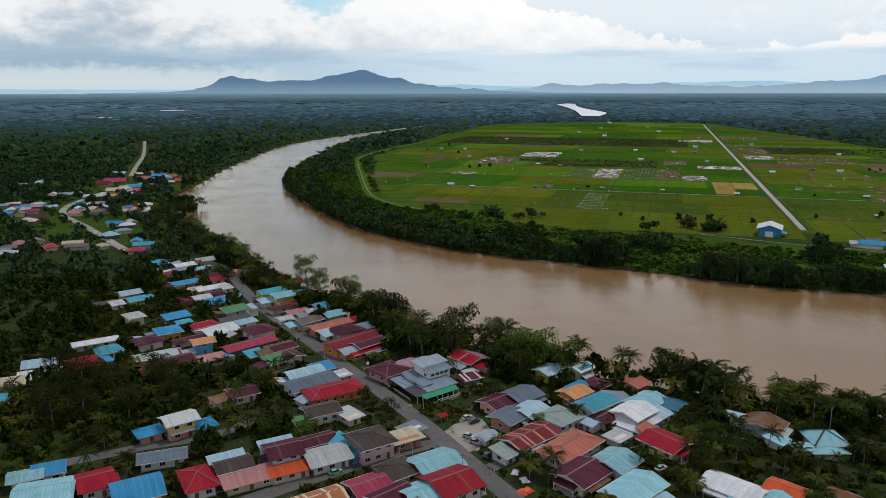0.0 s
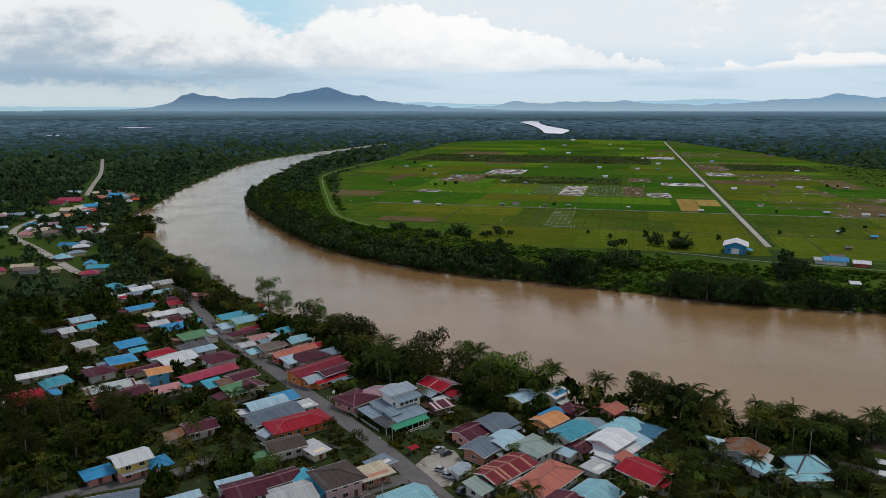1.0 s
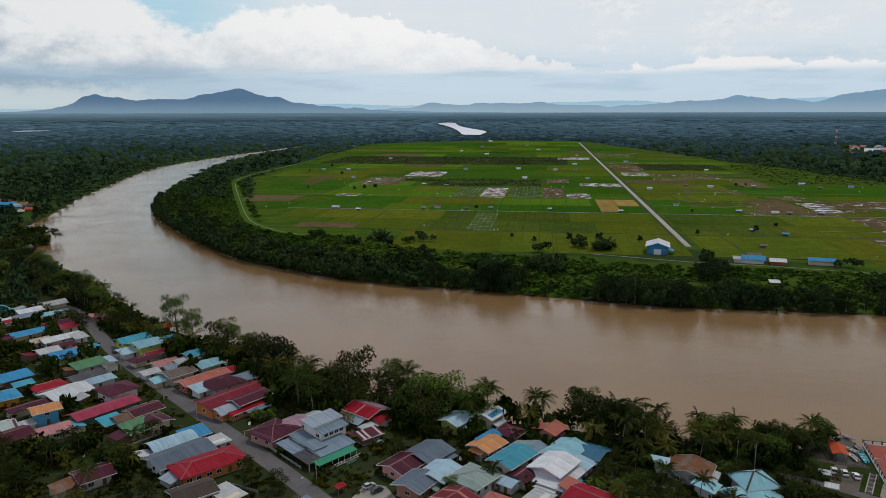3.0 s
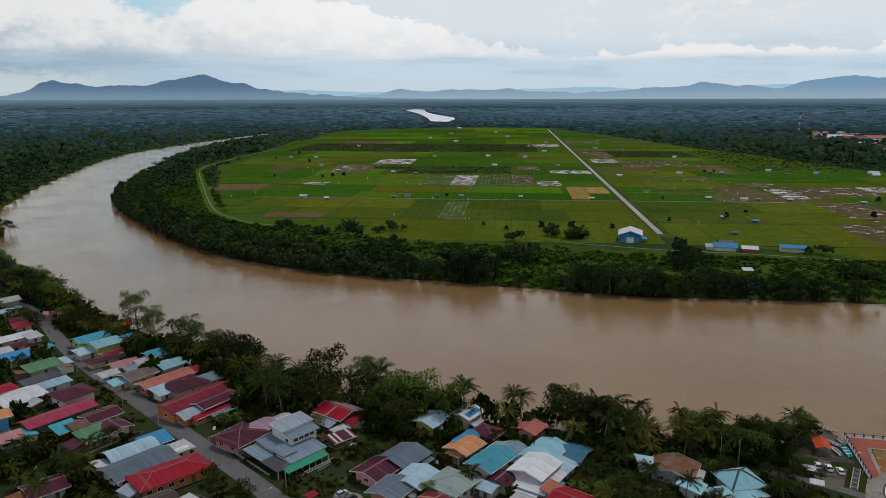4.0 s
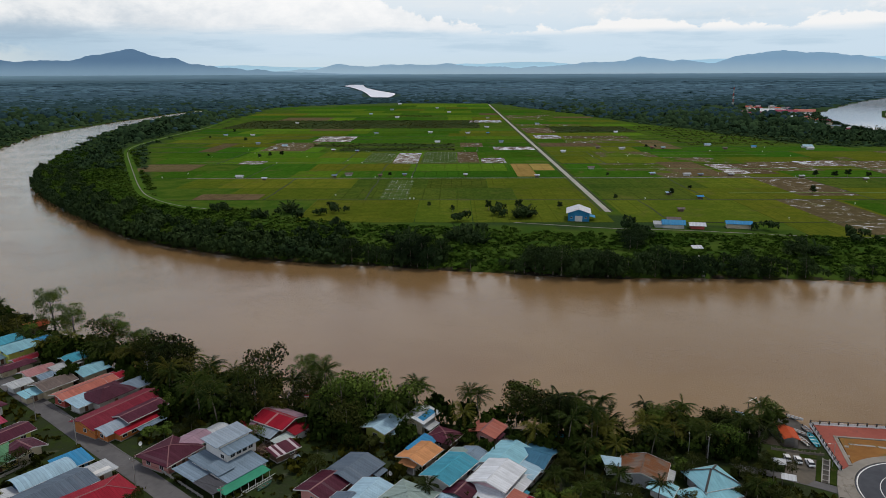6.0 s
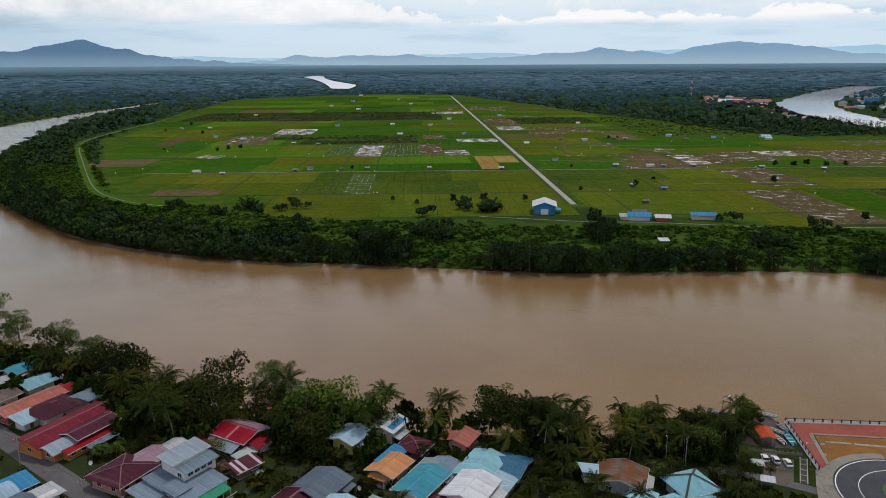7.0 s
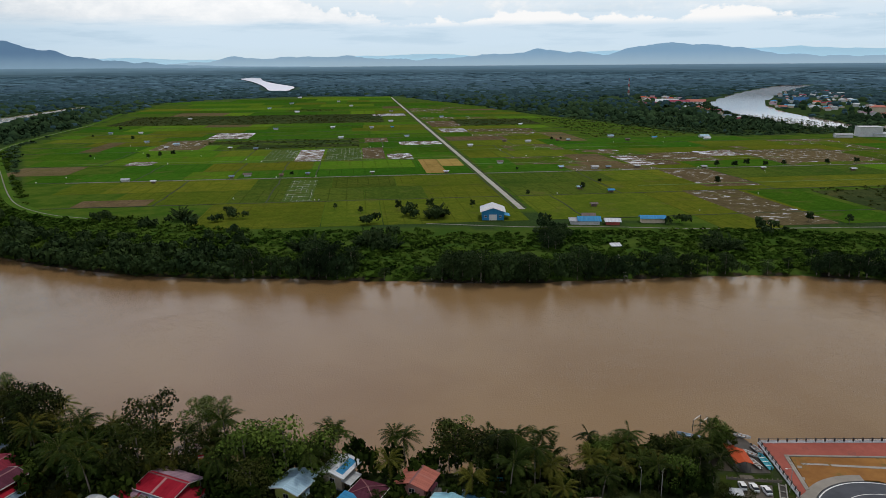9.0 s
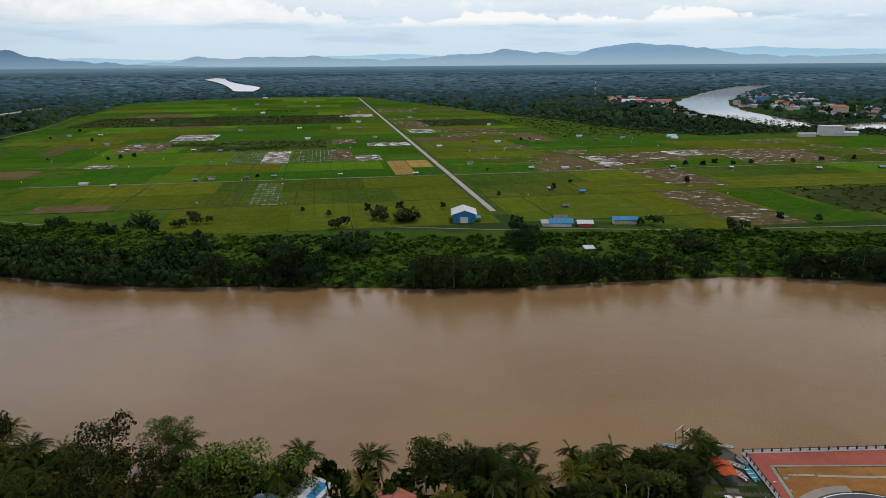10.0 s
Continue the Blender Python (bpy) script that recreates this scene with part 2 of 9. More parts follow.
M_LAND, M_WATER, M_CALM, M_GLARE = ground_material(), water_material(), water_material("calm_water", 0.12), water_material("glaring_water", 0.0)
M_ASPHALT = surface("asphalt", (0.078, 0.074, 0.074), (0.118, 0.112, 0.112), 2.0, 0.9, stain=(0.058, 0.055, 0.055, 0.58))
M_LEAF = surface("leaves", (0.0132, 0.0193, 0.0043), (0.0352, 0.0403, 0.0068), 6.0, 0.8, island=0.5, thing=0.6, spec=0.05)
M_LEAF_B = surface("light_leaves", (0.038, 0.066, 0.010), (0.087, 0.124, 0.019), 5.0, 0.8, island=0.5, thing=0.3, spec=0.05)
M_MANGROVE = surface("mangrove_leaves", (0.010, 0.021, 0.008), (0.028, 0.046, 0.013), 9.0, 0.8, island=0.35, thing=0.8, spec=0.03)
M_FOREST = surface("forest_leaves", (0.015, 0.032, 0.016), (0.036, 0.062, 0.026), 30.0, 0.75, island=0.5, spec=0.0)
M_SCRUB = surface("scrub_leaves", (0.0172, 0.0413, 0.0052), (0.0499, 0.0860, 0.0112), 14.0, 0.75, island=0.4, spec=0.0)
M_BARK = surface("bark", (0.10, 0.085, 0.065), (0.18, 0.15, 0.12), 0.4, 0.9, 0.02)
M_FROND_B = surface("yellowing_fronds", (0.0306, 0.0361, 0.0036), (0.0720, 0.0689, 0.0090), 2.0, 0.7, island=0.5, thing=0.6, spec=0.05)
M_FROND = surface("palm_fronds", (0.006, 0.013, 0.002), (0.024, 0.035, 0.005), 3.0, 0.7, island=0.4, thing=0.8, spec=0.03)
M_MIDRIB = surface("frond_midribs", (0.040, 0.045, 0.010), (0.075, 0.074, 0.020), 2.0, 0.7, spec=0.05)

# ---- mesh helpers ----
def as_mesh(name, verts, faces, material):
    me = bpy.data.meshes.new(name)
    me.from_pydata([tuple(map(float, v)) for v in verts], [], faces)
    me.materials.append(material)
    return me


def box(cx, cy, cz, sx, sy, sz):
    """Corners and faces of a box."""
    v = [(cx + i * sx / 2, cy + j * sy / 2, cz + k * sz / 2) for k in (-1, 1) for j in (-1, 1) for i in (-1, 1)]
    f = [(0, 2, 3, 1), (4, 5, 7, 6), (0, 1, 5, 4), (2, 6, 7, 3), (0, 4, 6, 2), (1, 3, 7, 5)]
    return v, f


def joined(*solids):
    verts, faces = [], []
    for v, f in solids:
        n = len(verts)
        verts += v
        faces += [tuple(i + n for i in q) for q in f]
    return verts, faces


def part(name, data, parent, label="", m=None):
    ob = new(name, data)
    ob.parent = parent
    if m is not None:
        ob.matrix_basis = m
    if label:
        ob["label"] = label
    return ob



# ---- plan of the land ----
HUB = (5.0, 50.0)       # middle of the flight
FAR0, FAR1 = 3000.0, 4890.0  # past FAR0 the plain climbs gently towards the hills


def climb(x, y):
    """Draws the far plain in and lifts it, so that all of it stays within sight."""
    dx, dy = x - HUB[0], y - HUB[1]
    r = np.hypot(dx, dy) + 1e-9
    rr = np.where(r > FAR0, FAR0 + (FAR1 - FAR0) * (1 - np.exp(-(np.maximum(r, FAR0) - FAR0) / (FAR1 - FAR0))), r)
    return HUB[0] + dx * rr / r, HUB[1] + dy * rr / r, np.where(r > FAR0, 108.0 * (1 - rr / r), 0.0)


def inside(px, py, poly):
    """Which of the points lie in the polygon."""
    hit = np.zeros(np.shape(px), bool)
    for (ax, ay), (bx, by) in zip(poly, poly[1:] + poly[:1]):
        if ay != by:
            hit ^= ((ay > py) != (by > py)) & (px < (bx - ax) * (py - ay) / (by - ay) + ax)
    return hit


def away(px, py, line):
    """Distance to an open line."""
    best = np.full(np.shape(px), 1e9)
    for (ax, ay), (bx, by) in zip(line, line[1:]):
        k = np.clip(((px - ax) * (bx - ax) + (py - ay) * (by - ay)) / ((bx - ax) ** 2 + (by - ay) ** 2 + 1e-9), 0, 1)
        best = np.minimum(best, np.hypot(px - ax - k * (bx - ax), py - ay - k * (by - ay)))
    return best


def smooth_line(pts, rounds=2):
    """Rounds off the corners of a line."""
    for _ in range(rounds):
        out = [pts[0]]
        for (ax, ay), (bx, by) in zip(pts, pts[1:]):
            out += [(0.75 * ax + 0.25 * bx, 0.75 * ay + 0.25 * by), (0.25 * ax + 0.75 * bx, 0.25 * ay + 0.75 * by)]
        pts = out + [pts[-1]]
    return pts


BANK_NEAR = smooth_line([(900, -260), (600, 20), (420, 112), (300, 176), (214, 214), (173, 232), (140, 240), (114, 246), (90, 254), (60, 268), (22, 291),
                         (-12, 312), (-48, 350), (-82, 400), (-118, 455), (-160, 528), (-215, 602), (-262, 690), (-296, 776), (-302, 900), (-322, 1073),
                         (-335, 1323), (-346, 1570), (-310, 1762), (-254, 2007), (-150, 2327), (-60, 2560)])
BANK_FAR = smooth_line([(1150, -120), (800, 110), (600, 200), (480, 258), (378, 319), (335, 358), (244, 391), (187, 408), (145, 433), (114, 449), (82, 470),
                        (45, 486), (7, 511), (-37, 552), (-78, 602), (-123, 697), (-169, 797), (-200, 900), (-228, 1072), (-241, 1386), (-230, 1828),
                        (-150, 2187), (-60, 2420)])
REACH_L = smooth_line([(1500, 990), (1150, 960), (1132, 1050), (1140, 1110), (1190, 1220), (1400, 1540), (1690, 1822), (2325, 2320), (3100, 2830)])
REACH_R = smooth_line([(1500, 760), (1180, 880), (1215, 970), (1300, 1106), (1464, 1381), (1650, 1590), (1760, 1686), (1900, 1810), (2500, 2270), (3300, 2800)])
FAR_L = smooth_line([(1053, 6868), (992, 6015), (861, 4845), (743, 4017), (655, 3477), (690, 3400)])
FAR_R = smooth_line([(1149, 7324), (1324, 7771), (1461, 8097), (1114, 6169), (990, 5096), (948, 4444), (915, 4057), (730, 3440)])
RIVERS = [BANK_NEAR + BANK_FAR[::-1], REACH_L + REACH_R[::-1], FAR_L + FAR_R[::-1]]
SHORES = [BANK_NEAR, BANK_FAR, REACH_L, REACH_R, FAR_L, FAR_R]

# the fields' own axes: u across the farm road, v along it
FO, FE1, FE2 = (296.0, 576.0), (0.954, -0.298), (0.298, 0.954)


def field_xy(u, v):
    return FO[0] + u * FE1[0] + v * FE2[0], FO[1] + u * FE1[1] + v * FE2[1]


FIELD = [(-62, 735), (-10, 690), (61, 668), (145, 590), (270, 596), (330, 520), (376, 480), (518, 424), (700, 370), (1100, 330), (1150, 760), (1080, 905), (904, 945),
         (862, 1032), (890, 1309), (883, 1512), (932, 1885), (975, 2661), (675, 2869), (357, 2767), (150, 2598), (30, 2060), (-25, 1730), (-80, 1500),
         (-125, 1300), (-95, 995), (-78, 845)]
VILLAGE = [(-420, 720), (-420, 420), (-200, 250), (-160, 120), (120, 120), (260, 140), (200, 215), (120, 240), (40, 270), (-40, 330), (-110, 430), (-165, 520), (-240, 610), (-420, 1200), (-560, 1180)]


NEAR_SIDE = BANK_NEAR + [(-60, 2560), (-2600, 2560), (-2600, -300), (900, -300)]
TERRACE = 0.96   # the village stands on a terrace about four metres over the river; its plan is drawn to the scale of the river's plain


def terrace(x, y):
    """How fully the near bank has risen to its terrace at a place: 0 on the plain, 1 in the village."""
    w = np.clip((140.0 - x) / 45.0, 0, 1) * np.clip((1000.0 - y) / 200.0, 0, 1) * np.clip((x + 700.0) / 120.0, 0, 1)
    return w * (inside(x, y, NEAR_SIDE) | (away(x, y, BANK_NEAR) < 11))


def mesh_object(name, verts, faces, material, label="", category="", kind="", smooth=False):
    me = bpy.data.meshes.new(name)
    me.from_pydata(verts, [], faces)
    me.materials.append(material)
    if smooth:
        me.shade_smooth()
    ob = new(name, me)
    return tagged(ob, label, category, "", kind)


def build_ground():
    """One sheet to the horizon: fine ahead of the flight, coarse behind, sunk under the rivers."""
    angles = np.concatenate([np.arange(-50, 66, 0.6), np.arange(66, 310, 8.0)])
    rings = [0.0] + list(60 * np.exp(np.arange(0, 5.4, 0.019)))
    rings = np.array([r for r in rings if r < 12000] + [12000])
    a = np.radians(angles)
    r = rings[:, None]
    x, y = HUB[0] + r * np.sin(a)[None, :], HUB[1] + r * np.cos(a)[None, :]
    wet = np.zeros(x.shape, bool)
    for poly in RIVERS:
        wet |= inside(x, y, poly)
    d = np.full(x.shape, 1e9)
    for line in SHORES:
        d = np.minimum(d, away(x, y, line))
    d = np.where(wet, -d, d)
    forest = np.clip((d - 5) / 20, 0, 1)
    infield = inside(x, y, FIELD)
    invil = inside(x, y, VILLAGE)
    strip = (away(x, y, BANK_FAR) < 130) & ~wet & (y < 900) & (x > -120)
    cover = np.where(infield, 0.0, np.where(strip, 0.3, np.where(invil, 0.55, 1.0)))
    soil = np.where(invil & (y < 500), 0.72, np.where(invil, 0.18, 0.0))
    edge = (np.abs(d) < 6) & (np.hypot(x, y) < 2600)
    cover, soil = np.where(edge, 0.0, cover), np.where(edge, 1.0, soil)
    depth = np.clip((d + 3) / 8, 0, 1)
    lift = np.where(d > 300, 0, 0) + (depth * 4.2 - 4.0)
    X, Y, Z = climb(x, y)
    Z = np.where(np.hypot(x - HUB[0], y - HUB[1]) > FAR0, Z + np.where(wet, -4.0, 0.2), lift)
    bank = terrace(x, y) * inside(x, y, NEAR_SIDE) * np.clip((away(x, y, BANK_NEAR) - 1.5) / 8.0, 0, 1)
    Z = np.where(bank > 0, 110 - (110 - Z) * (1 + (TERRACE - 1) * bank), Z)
    k = len(angles)
    verts = np.stack([X, Y, Z], -1).reshape(-1, 3)
    faces = []
    for i in range(len(rings) - 1):
        for j in range(k):
            j2 = (j + 1) % k
            q = (i * k + j, (i + 1) * k + j, (i + 1) * k + j2, i * k + j2)
            faces.append(q[::-1])
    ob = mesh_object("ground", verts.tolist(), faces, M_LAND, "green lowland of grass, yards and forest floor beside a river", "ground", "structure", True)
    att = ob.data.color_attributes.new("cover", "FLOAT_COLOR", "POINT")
    # third channel: share of haze blue in the far ground's colour
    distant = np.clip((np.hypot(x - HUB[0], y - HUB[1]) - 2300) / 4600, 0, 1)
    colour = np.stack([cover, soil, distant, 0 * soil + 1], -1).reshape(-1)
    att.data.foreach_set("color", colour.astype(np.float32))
    return ob


def build_water(name, left, right, level, label, overlap=9.0, material=M_WATER):
    """A water sheet from bank to bank, reaching a little under the land."""
    n = 160

    def even(line):
        p = np.array(line)
        s = np.concatenate([[0], np.cumsum(np.hypot(*np.diff(p, axis=0).T))])
        s /= s[-1]
        q = np.linspace(0, 1, n)
        return np.stack([np.interp(q, s, p[:, 0]), np.interp(q, s, p[:, 1])], 1)

    a, b = even(left), even(right)
    across = (b - a) / np.linalg.norm(b - a, axis=1)[:, None]
    a, b = a - across * overlap, b + across * overlap
    cols = 14
    verts = []
    for i in range(n):
        for j in range(cols):
            x, y = a[i] + (b[i] - a[i]) * j / (cols - 1)
            X, Y, Z = climb(x, y)
            verts.append((float(X), float(Y), float(Z) + level))
    faces = [(i * cols + j, i * cols + j + 1, (i + 1) * cols + j + 1, (i + 1) * cols + j) for i in range(n - 1) for j in range(cols - 1)]
    ob = mesh_object(name, verts, faces, material, label, "river", "structure", True)
    return ob


build_ground()
build_water("water", BANK_NEAR, BANK_FAR, -1.2, "wide muddy brown river with fine ripples")
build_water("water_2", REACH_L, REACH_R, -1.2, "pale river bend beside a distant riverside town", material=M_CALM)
build_water("water_4", [(-1829, 4690), (-1829, 4900)], [(-1660, 4690), (-1660, 4900)], 3.0, "pale pond among the distant forest", 0.0, M_GLARE)
build_water("water_5", [(-1590, 3300), (-1590, 3380)], [(-1499, 3300), (-1499, 3380)], 3.0, "small pale pond among the distant forest", 0.0, M_GLARE)
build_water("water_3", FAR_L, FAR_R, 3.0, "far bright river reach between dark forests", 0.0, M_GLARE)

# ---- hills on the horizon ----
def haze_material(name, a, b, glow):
    """Far hills as a backdrop, the air's blue haze painted into colour and emission."""
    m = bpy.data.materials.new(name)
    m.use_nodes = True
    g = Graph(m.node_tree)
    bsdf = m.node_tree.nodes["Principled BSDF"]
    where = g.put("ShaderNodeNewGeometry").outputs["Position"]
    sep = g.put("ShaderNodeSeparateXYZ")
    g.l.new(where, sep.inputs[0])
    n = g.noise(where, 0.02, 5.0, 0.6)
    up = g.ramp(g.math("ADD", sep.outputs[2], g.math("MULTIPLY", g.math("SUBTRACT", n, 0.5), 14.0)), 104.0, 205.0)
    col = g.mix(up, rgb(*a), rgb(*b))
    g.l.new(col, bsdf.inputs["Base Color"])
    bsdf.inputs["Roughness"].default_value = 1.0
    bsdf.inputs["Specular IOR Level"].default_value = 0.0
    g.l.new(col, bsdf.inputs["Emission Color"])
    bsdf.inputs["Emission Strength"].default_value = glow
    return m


def ridge(name, crest, r, material, rough, label, seed):
    """A range of hills: its crest runs through (azimuth, elevation) in degrees, worn by noise, with spurs towards the plain."""
    az = np.arange(crest[0][0], crest[-1][0], 0.1)
    el = np.interp(az, [c[0] for c in crest], [c[1] for c in crest])
    soft = np.convolve(np.pad(el, 4, "edge"), np.ones(9) / 9, "valid")
    el = soft + np.array([rough * noise.fractal(Vector((a * 0.8, seed, 0.3)), 0.9, 2.1, 6) for a in az]) * np.clip(soft * 2, 0.1, 1)
    el = np.maximum(el, 0.03)
    rows = 7
    verts, faces = [], []
    for i in range(rows):
        k = i / (rows - 1)
        for a, e in zip(az, el):
            rr = r - 5 * (1 - k) * (1 + 0.6 * noise.noise(Vector((a * 1.3, k * 2.0, seed))))
            z = 40 + (108 + r * math.tan(radians(e)) - 40) * k
            verts.append((HUB[0] + rr * math.sin(radians(a)), HUB[1] + rr * math.cos(radians(a)), z))
    n = len(az)
    for i in range(rows - 1):
        faces += [(i * n + j, i * n + j + 1, (i + 1) * n + j + 1, (i + 1) * n + j) for j in range(n - 1)]
    return mesh_object(name, verts, faces, material, label, "hills", "structure", True)


M_HILL_A = haze_material("hazed_blue_hill", (0.22, 0.32, 0.40), (0.110, 0.190, 0.290), 0.6)
M_HILL_B = haze_material("hazed_pale_hill", (0.33, 0.43, 0.49), (0.21, 0.33, 0.44), 0.65)
M_HILL_C = haze_material("hazed_faint_hill", (0.36, 0.50, 0.56), (0.33, 0.49, 0.58), 0.7)
def far_plain():
    """The last of the plain before the hills, haze painted into colour and glow."""
    az = np.arange(-60, 76, 0.25)
    n = len(az)
    verts, faces = [], []
    for i, z in enumerate((20, 62, 78, 92, 101, 107)):
        for a in az:
            rr = 4880 + 3 * i + 3 * noise.noise(Vector((a, i * 1.7, 2.0)))
            zz = z + (1.2 * noise.fractal(Vector((a * 2.2, 4.0, i)), 0.8, 2.2, 5) if i else 0)
            verts.append((HUB[0] + rr * math.sin(radians(a)), HUB[1] + rr * math.cos(radians(a)), zz))
    for i in range(5):
        faces += [(i * n + j, i * n + j + 1, (i + 1) * n + j + 1, (i + 1) * n + j) for j in range(n - 1)]
    m = bpy.data.materials.new("hazy_plain")
    m.use_nodes = True
    g = Graph(m.node_tree)
    bsdf = m.node_tree.nodes["Principled BSDF"]
    where = g.put("ShaderNodeNewGeometry").outputs["Position"]
    sep = g.put("ShaderNodeSeparateXYZ")
    g.l.new(where, sep.inputs[0])
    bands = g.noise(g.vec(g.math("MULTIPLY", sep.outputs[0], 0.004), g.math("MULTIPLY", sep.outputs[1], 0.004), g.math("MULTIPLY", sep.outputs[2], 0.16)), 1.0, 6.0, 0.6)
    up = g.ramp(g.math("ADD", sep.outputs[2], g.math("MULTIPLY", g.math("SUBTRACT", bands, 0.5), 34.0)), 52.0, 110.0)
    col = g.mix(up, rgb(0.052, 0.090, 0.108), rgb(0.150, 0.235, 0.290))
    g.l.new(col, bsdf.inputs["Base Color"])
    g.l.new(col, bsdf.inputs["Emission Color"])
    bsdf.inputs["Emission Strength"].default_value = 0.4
    bsdf.inputs["Specular IOR Level"].default_value = 0.0
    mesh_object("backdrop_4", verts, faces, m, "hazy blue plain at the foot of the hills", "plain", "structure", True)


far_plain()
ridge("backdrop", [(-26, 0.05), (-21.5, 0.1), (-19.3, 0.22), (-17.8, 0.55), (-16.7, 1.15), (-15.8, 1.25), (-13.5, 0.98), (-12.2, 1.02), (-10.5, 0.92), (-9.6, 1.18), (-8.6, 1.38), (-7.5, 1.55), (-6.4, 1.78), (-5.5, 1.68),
                  (-4.2, 1.18), (-3.2, 1.16), (-2.2, 0.85), (-0.8, 0.55), (1.5, 0.38), (4.0, 0.22), (8.0, 0.08), (14.0, 0.0)], 4905, M_HILL_A, 0.15, "forested mountain with twin summits on the horizon, hazed blue", 1.0)
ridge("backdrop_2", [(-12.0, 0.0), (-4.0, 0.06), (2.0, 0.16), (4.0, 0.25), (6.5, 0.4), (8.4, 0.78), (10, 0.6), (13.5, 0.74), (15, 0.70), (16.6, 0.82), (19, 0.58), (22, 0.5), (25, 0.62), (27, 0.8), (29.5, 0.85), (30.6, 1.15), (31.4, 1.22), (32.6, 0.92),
                     (34.2, 0.98), (36, 0.72), (38.2, 1.25), (40.4, 1.5), (43, 1.35), (45.5, 1.12), (47.5, 0.75), (50, 0.5), (54, 0.45), (58, 0.6), (64, 0.5), (72, 0.3)], 4920, M_HILL_B, 0.12, "low hills on the horizon, hazed pale blue", 5.0)
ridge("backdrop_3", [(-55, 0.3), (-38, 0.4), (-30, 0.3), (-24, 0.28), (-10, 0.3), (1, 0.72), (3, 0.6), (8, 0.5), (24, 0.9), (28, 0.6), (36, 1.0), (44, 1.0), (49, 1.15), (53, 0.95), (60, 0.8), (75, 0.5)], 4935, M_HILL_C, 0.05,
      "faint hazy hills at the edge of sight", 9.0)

# ---- roads ----
def ribbon(name, line, width, z, material, label, category="road", thickness=0.12, rounds=2):
    """A flat slab along a line."""
    p = np.array(smooth_line(line, rounds))
    d = np.gradient(p, axis=0)
    n = np.stack([d[:, 1], -d[:, 0]], 1) / (np.linalg.norm(d, axis=1)[:, None] + 1e-9)
    a, b = p - n * width / 2, p + n * width / 2
    k = len(p)
    verts = [(x, y, z) for x, y in a] + [(x, y, z) for x, y in b] + [(x, y, z - thickness) for x, y in a] + [(x, y, z - thickness) for x, y in b]
    faces = []
    for i in range(k - 1):
        faces += [(i, k + i, k + i + 1, i + 1), (2 * k + i, i, i + 1, 2 * k + i + 1), (k + i, 3 * k + i, 3 * k + i + 1, k + i + 1)]
    return mesh_object(name, [tuple(map(float, v)) for v in verts], faces, material, label, category, "structure")


M_GRAVEL = surface("farm_gravel", (0.24, 0.23, 0.20), (0.34, 0.32, 0.29), 3.0, 0.95, stain=(0.12, 0.14, 0.06, 0.62))
M_TRACK = surface("worn_track", (0.12, 0.11, 0.085), (0.20, 0.19, 0.16), 3.0, 0.95, stain=(0.05, 0.07, 0.02, 0.52))
M_YARD = surface("yard_concrete", (0.21, 0.195, 0.17), (0.31, 0.29, 0.26), 3.0, 0.95, stain=(0.10, 0.085, 0.065, 0.50))
M_GRASS = surface("verge_grass", (0.05, 0.10, 0.012), (0.09, 0.15, 0.02), 6.0, 0.95, stain=(0.10, 0.10, 0.03, 0.60))
MAIN_ROAD = [(45, 130), (25.7, 168.6), (18.9, 182.0), (11.3, 194.9), (-1.8, 219.5), (-20.3, 250.3), (-44.2, 286.2), (-62.6, 314.8), (-85.8, 349.2), (-106.0, 383.3), (-125.2, 422.9), (-137.4, 447.2), (-150, 464), (-172, 476)]
LANE_A = [(-80, 150), (-58.8, 176.6), (-42.2, 189.3), (-20.8, 203.7), (-7.1, 211.7), (-2.5, 213.5)]
LANE_B = [(-52, 203), (-44, 208), (-36, 213), (-28, 219)]
LANE_C = [(14, 198), (20.0, 202.6), (29.5, 209.7), (39.9, 218.6), (52, 226)]
LANE_D = [(60, 262), (96.8, 240.3), (115.7, 228.6), (138.8, 213.9), (150.5, 201.7), (157, 193)]
LANE_E = [(-118, 200), (-105, 206.3), (-95.9, 211.2), (-88.1, 214.2), (-80.7, 216.6), (-73.4, 220.6), (-67.8, 226.5), (-66, 233)]
FAR_LANE = [(-226, 505), (-258, 545), (-305, 606), (-344, 649), (-372, 697), (-383, 760), (-383, 874), (-431, 999), (-489, 1163), (-545, 1327), (-706, 1728)]
ROADS = [(MAIN_ROAD, 4.0), (LANE_A, 4.0), (LANE_B, 4.0), (LANE_C, 3.5), (LANE_D, 2.5), (FAR_LANE, 4.0), (LANE_E, 3.5)]
ribbon("road", MAIN_ROAD, 6.6, 0.30, M_ASPHALT, "worn grey asphalt village street with patched edges")
ribbon("road_2", LANE_A, 6.0, 0.29, M_ASPHALT, "grey asphalt lane between the houses")
ribbon("road_3", LANE_B, 6.5, 0.28, M_ASPHALT, "grey forecourt lane beside a yellow house")
ribbon("road_4", LANE_C, 4.5, 0.27, M_ASPHALT, "narrow grey driveway between houses")
ribbon("road_5", LANE_D, 3.6, 0.27, M_ASPHALT, "narrow grey lane behind the riverside trees")
ribbon("road_6", FAR_LANE, 6.5, 0.28, M_YARD, "pale country road through the far hamlet")
ribbon("road_10", LANE_E, 5.0, 0.27, M_ASPHALT, "dark asphalt lane in front of a yellow house")
ribbon("road_7", [field_xy(-2.8, 2), field_xy(-3.2, 700), field_xy(-3.6, 1400), field_xy(-4, 2120)], 4.7, 0.55, M_GRAVEL, "straight pale gravel farm road across the paddies", rounds=0, thickness=0.5)
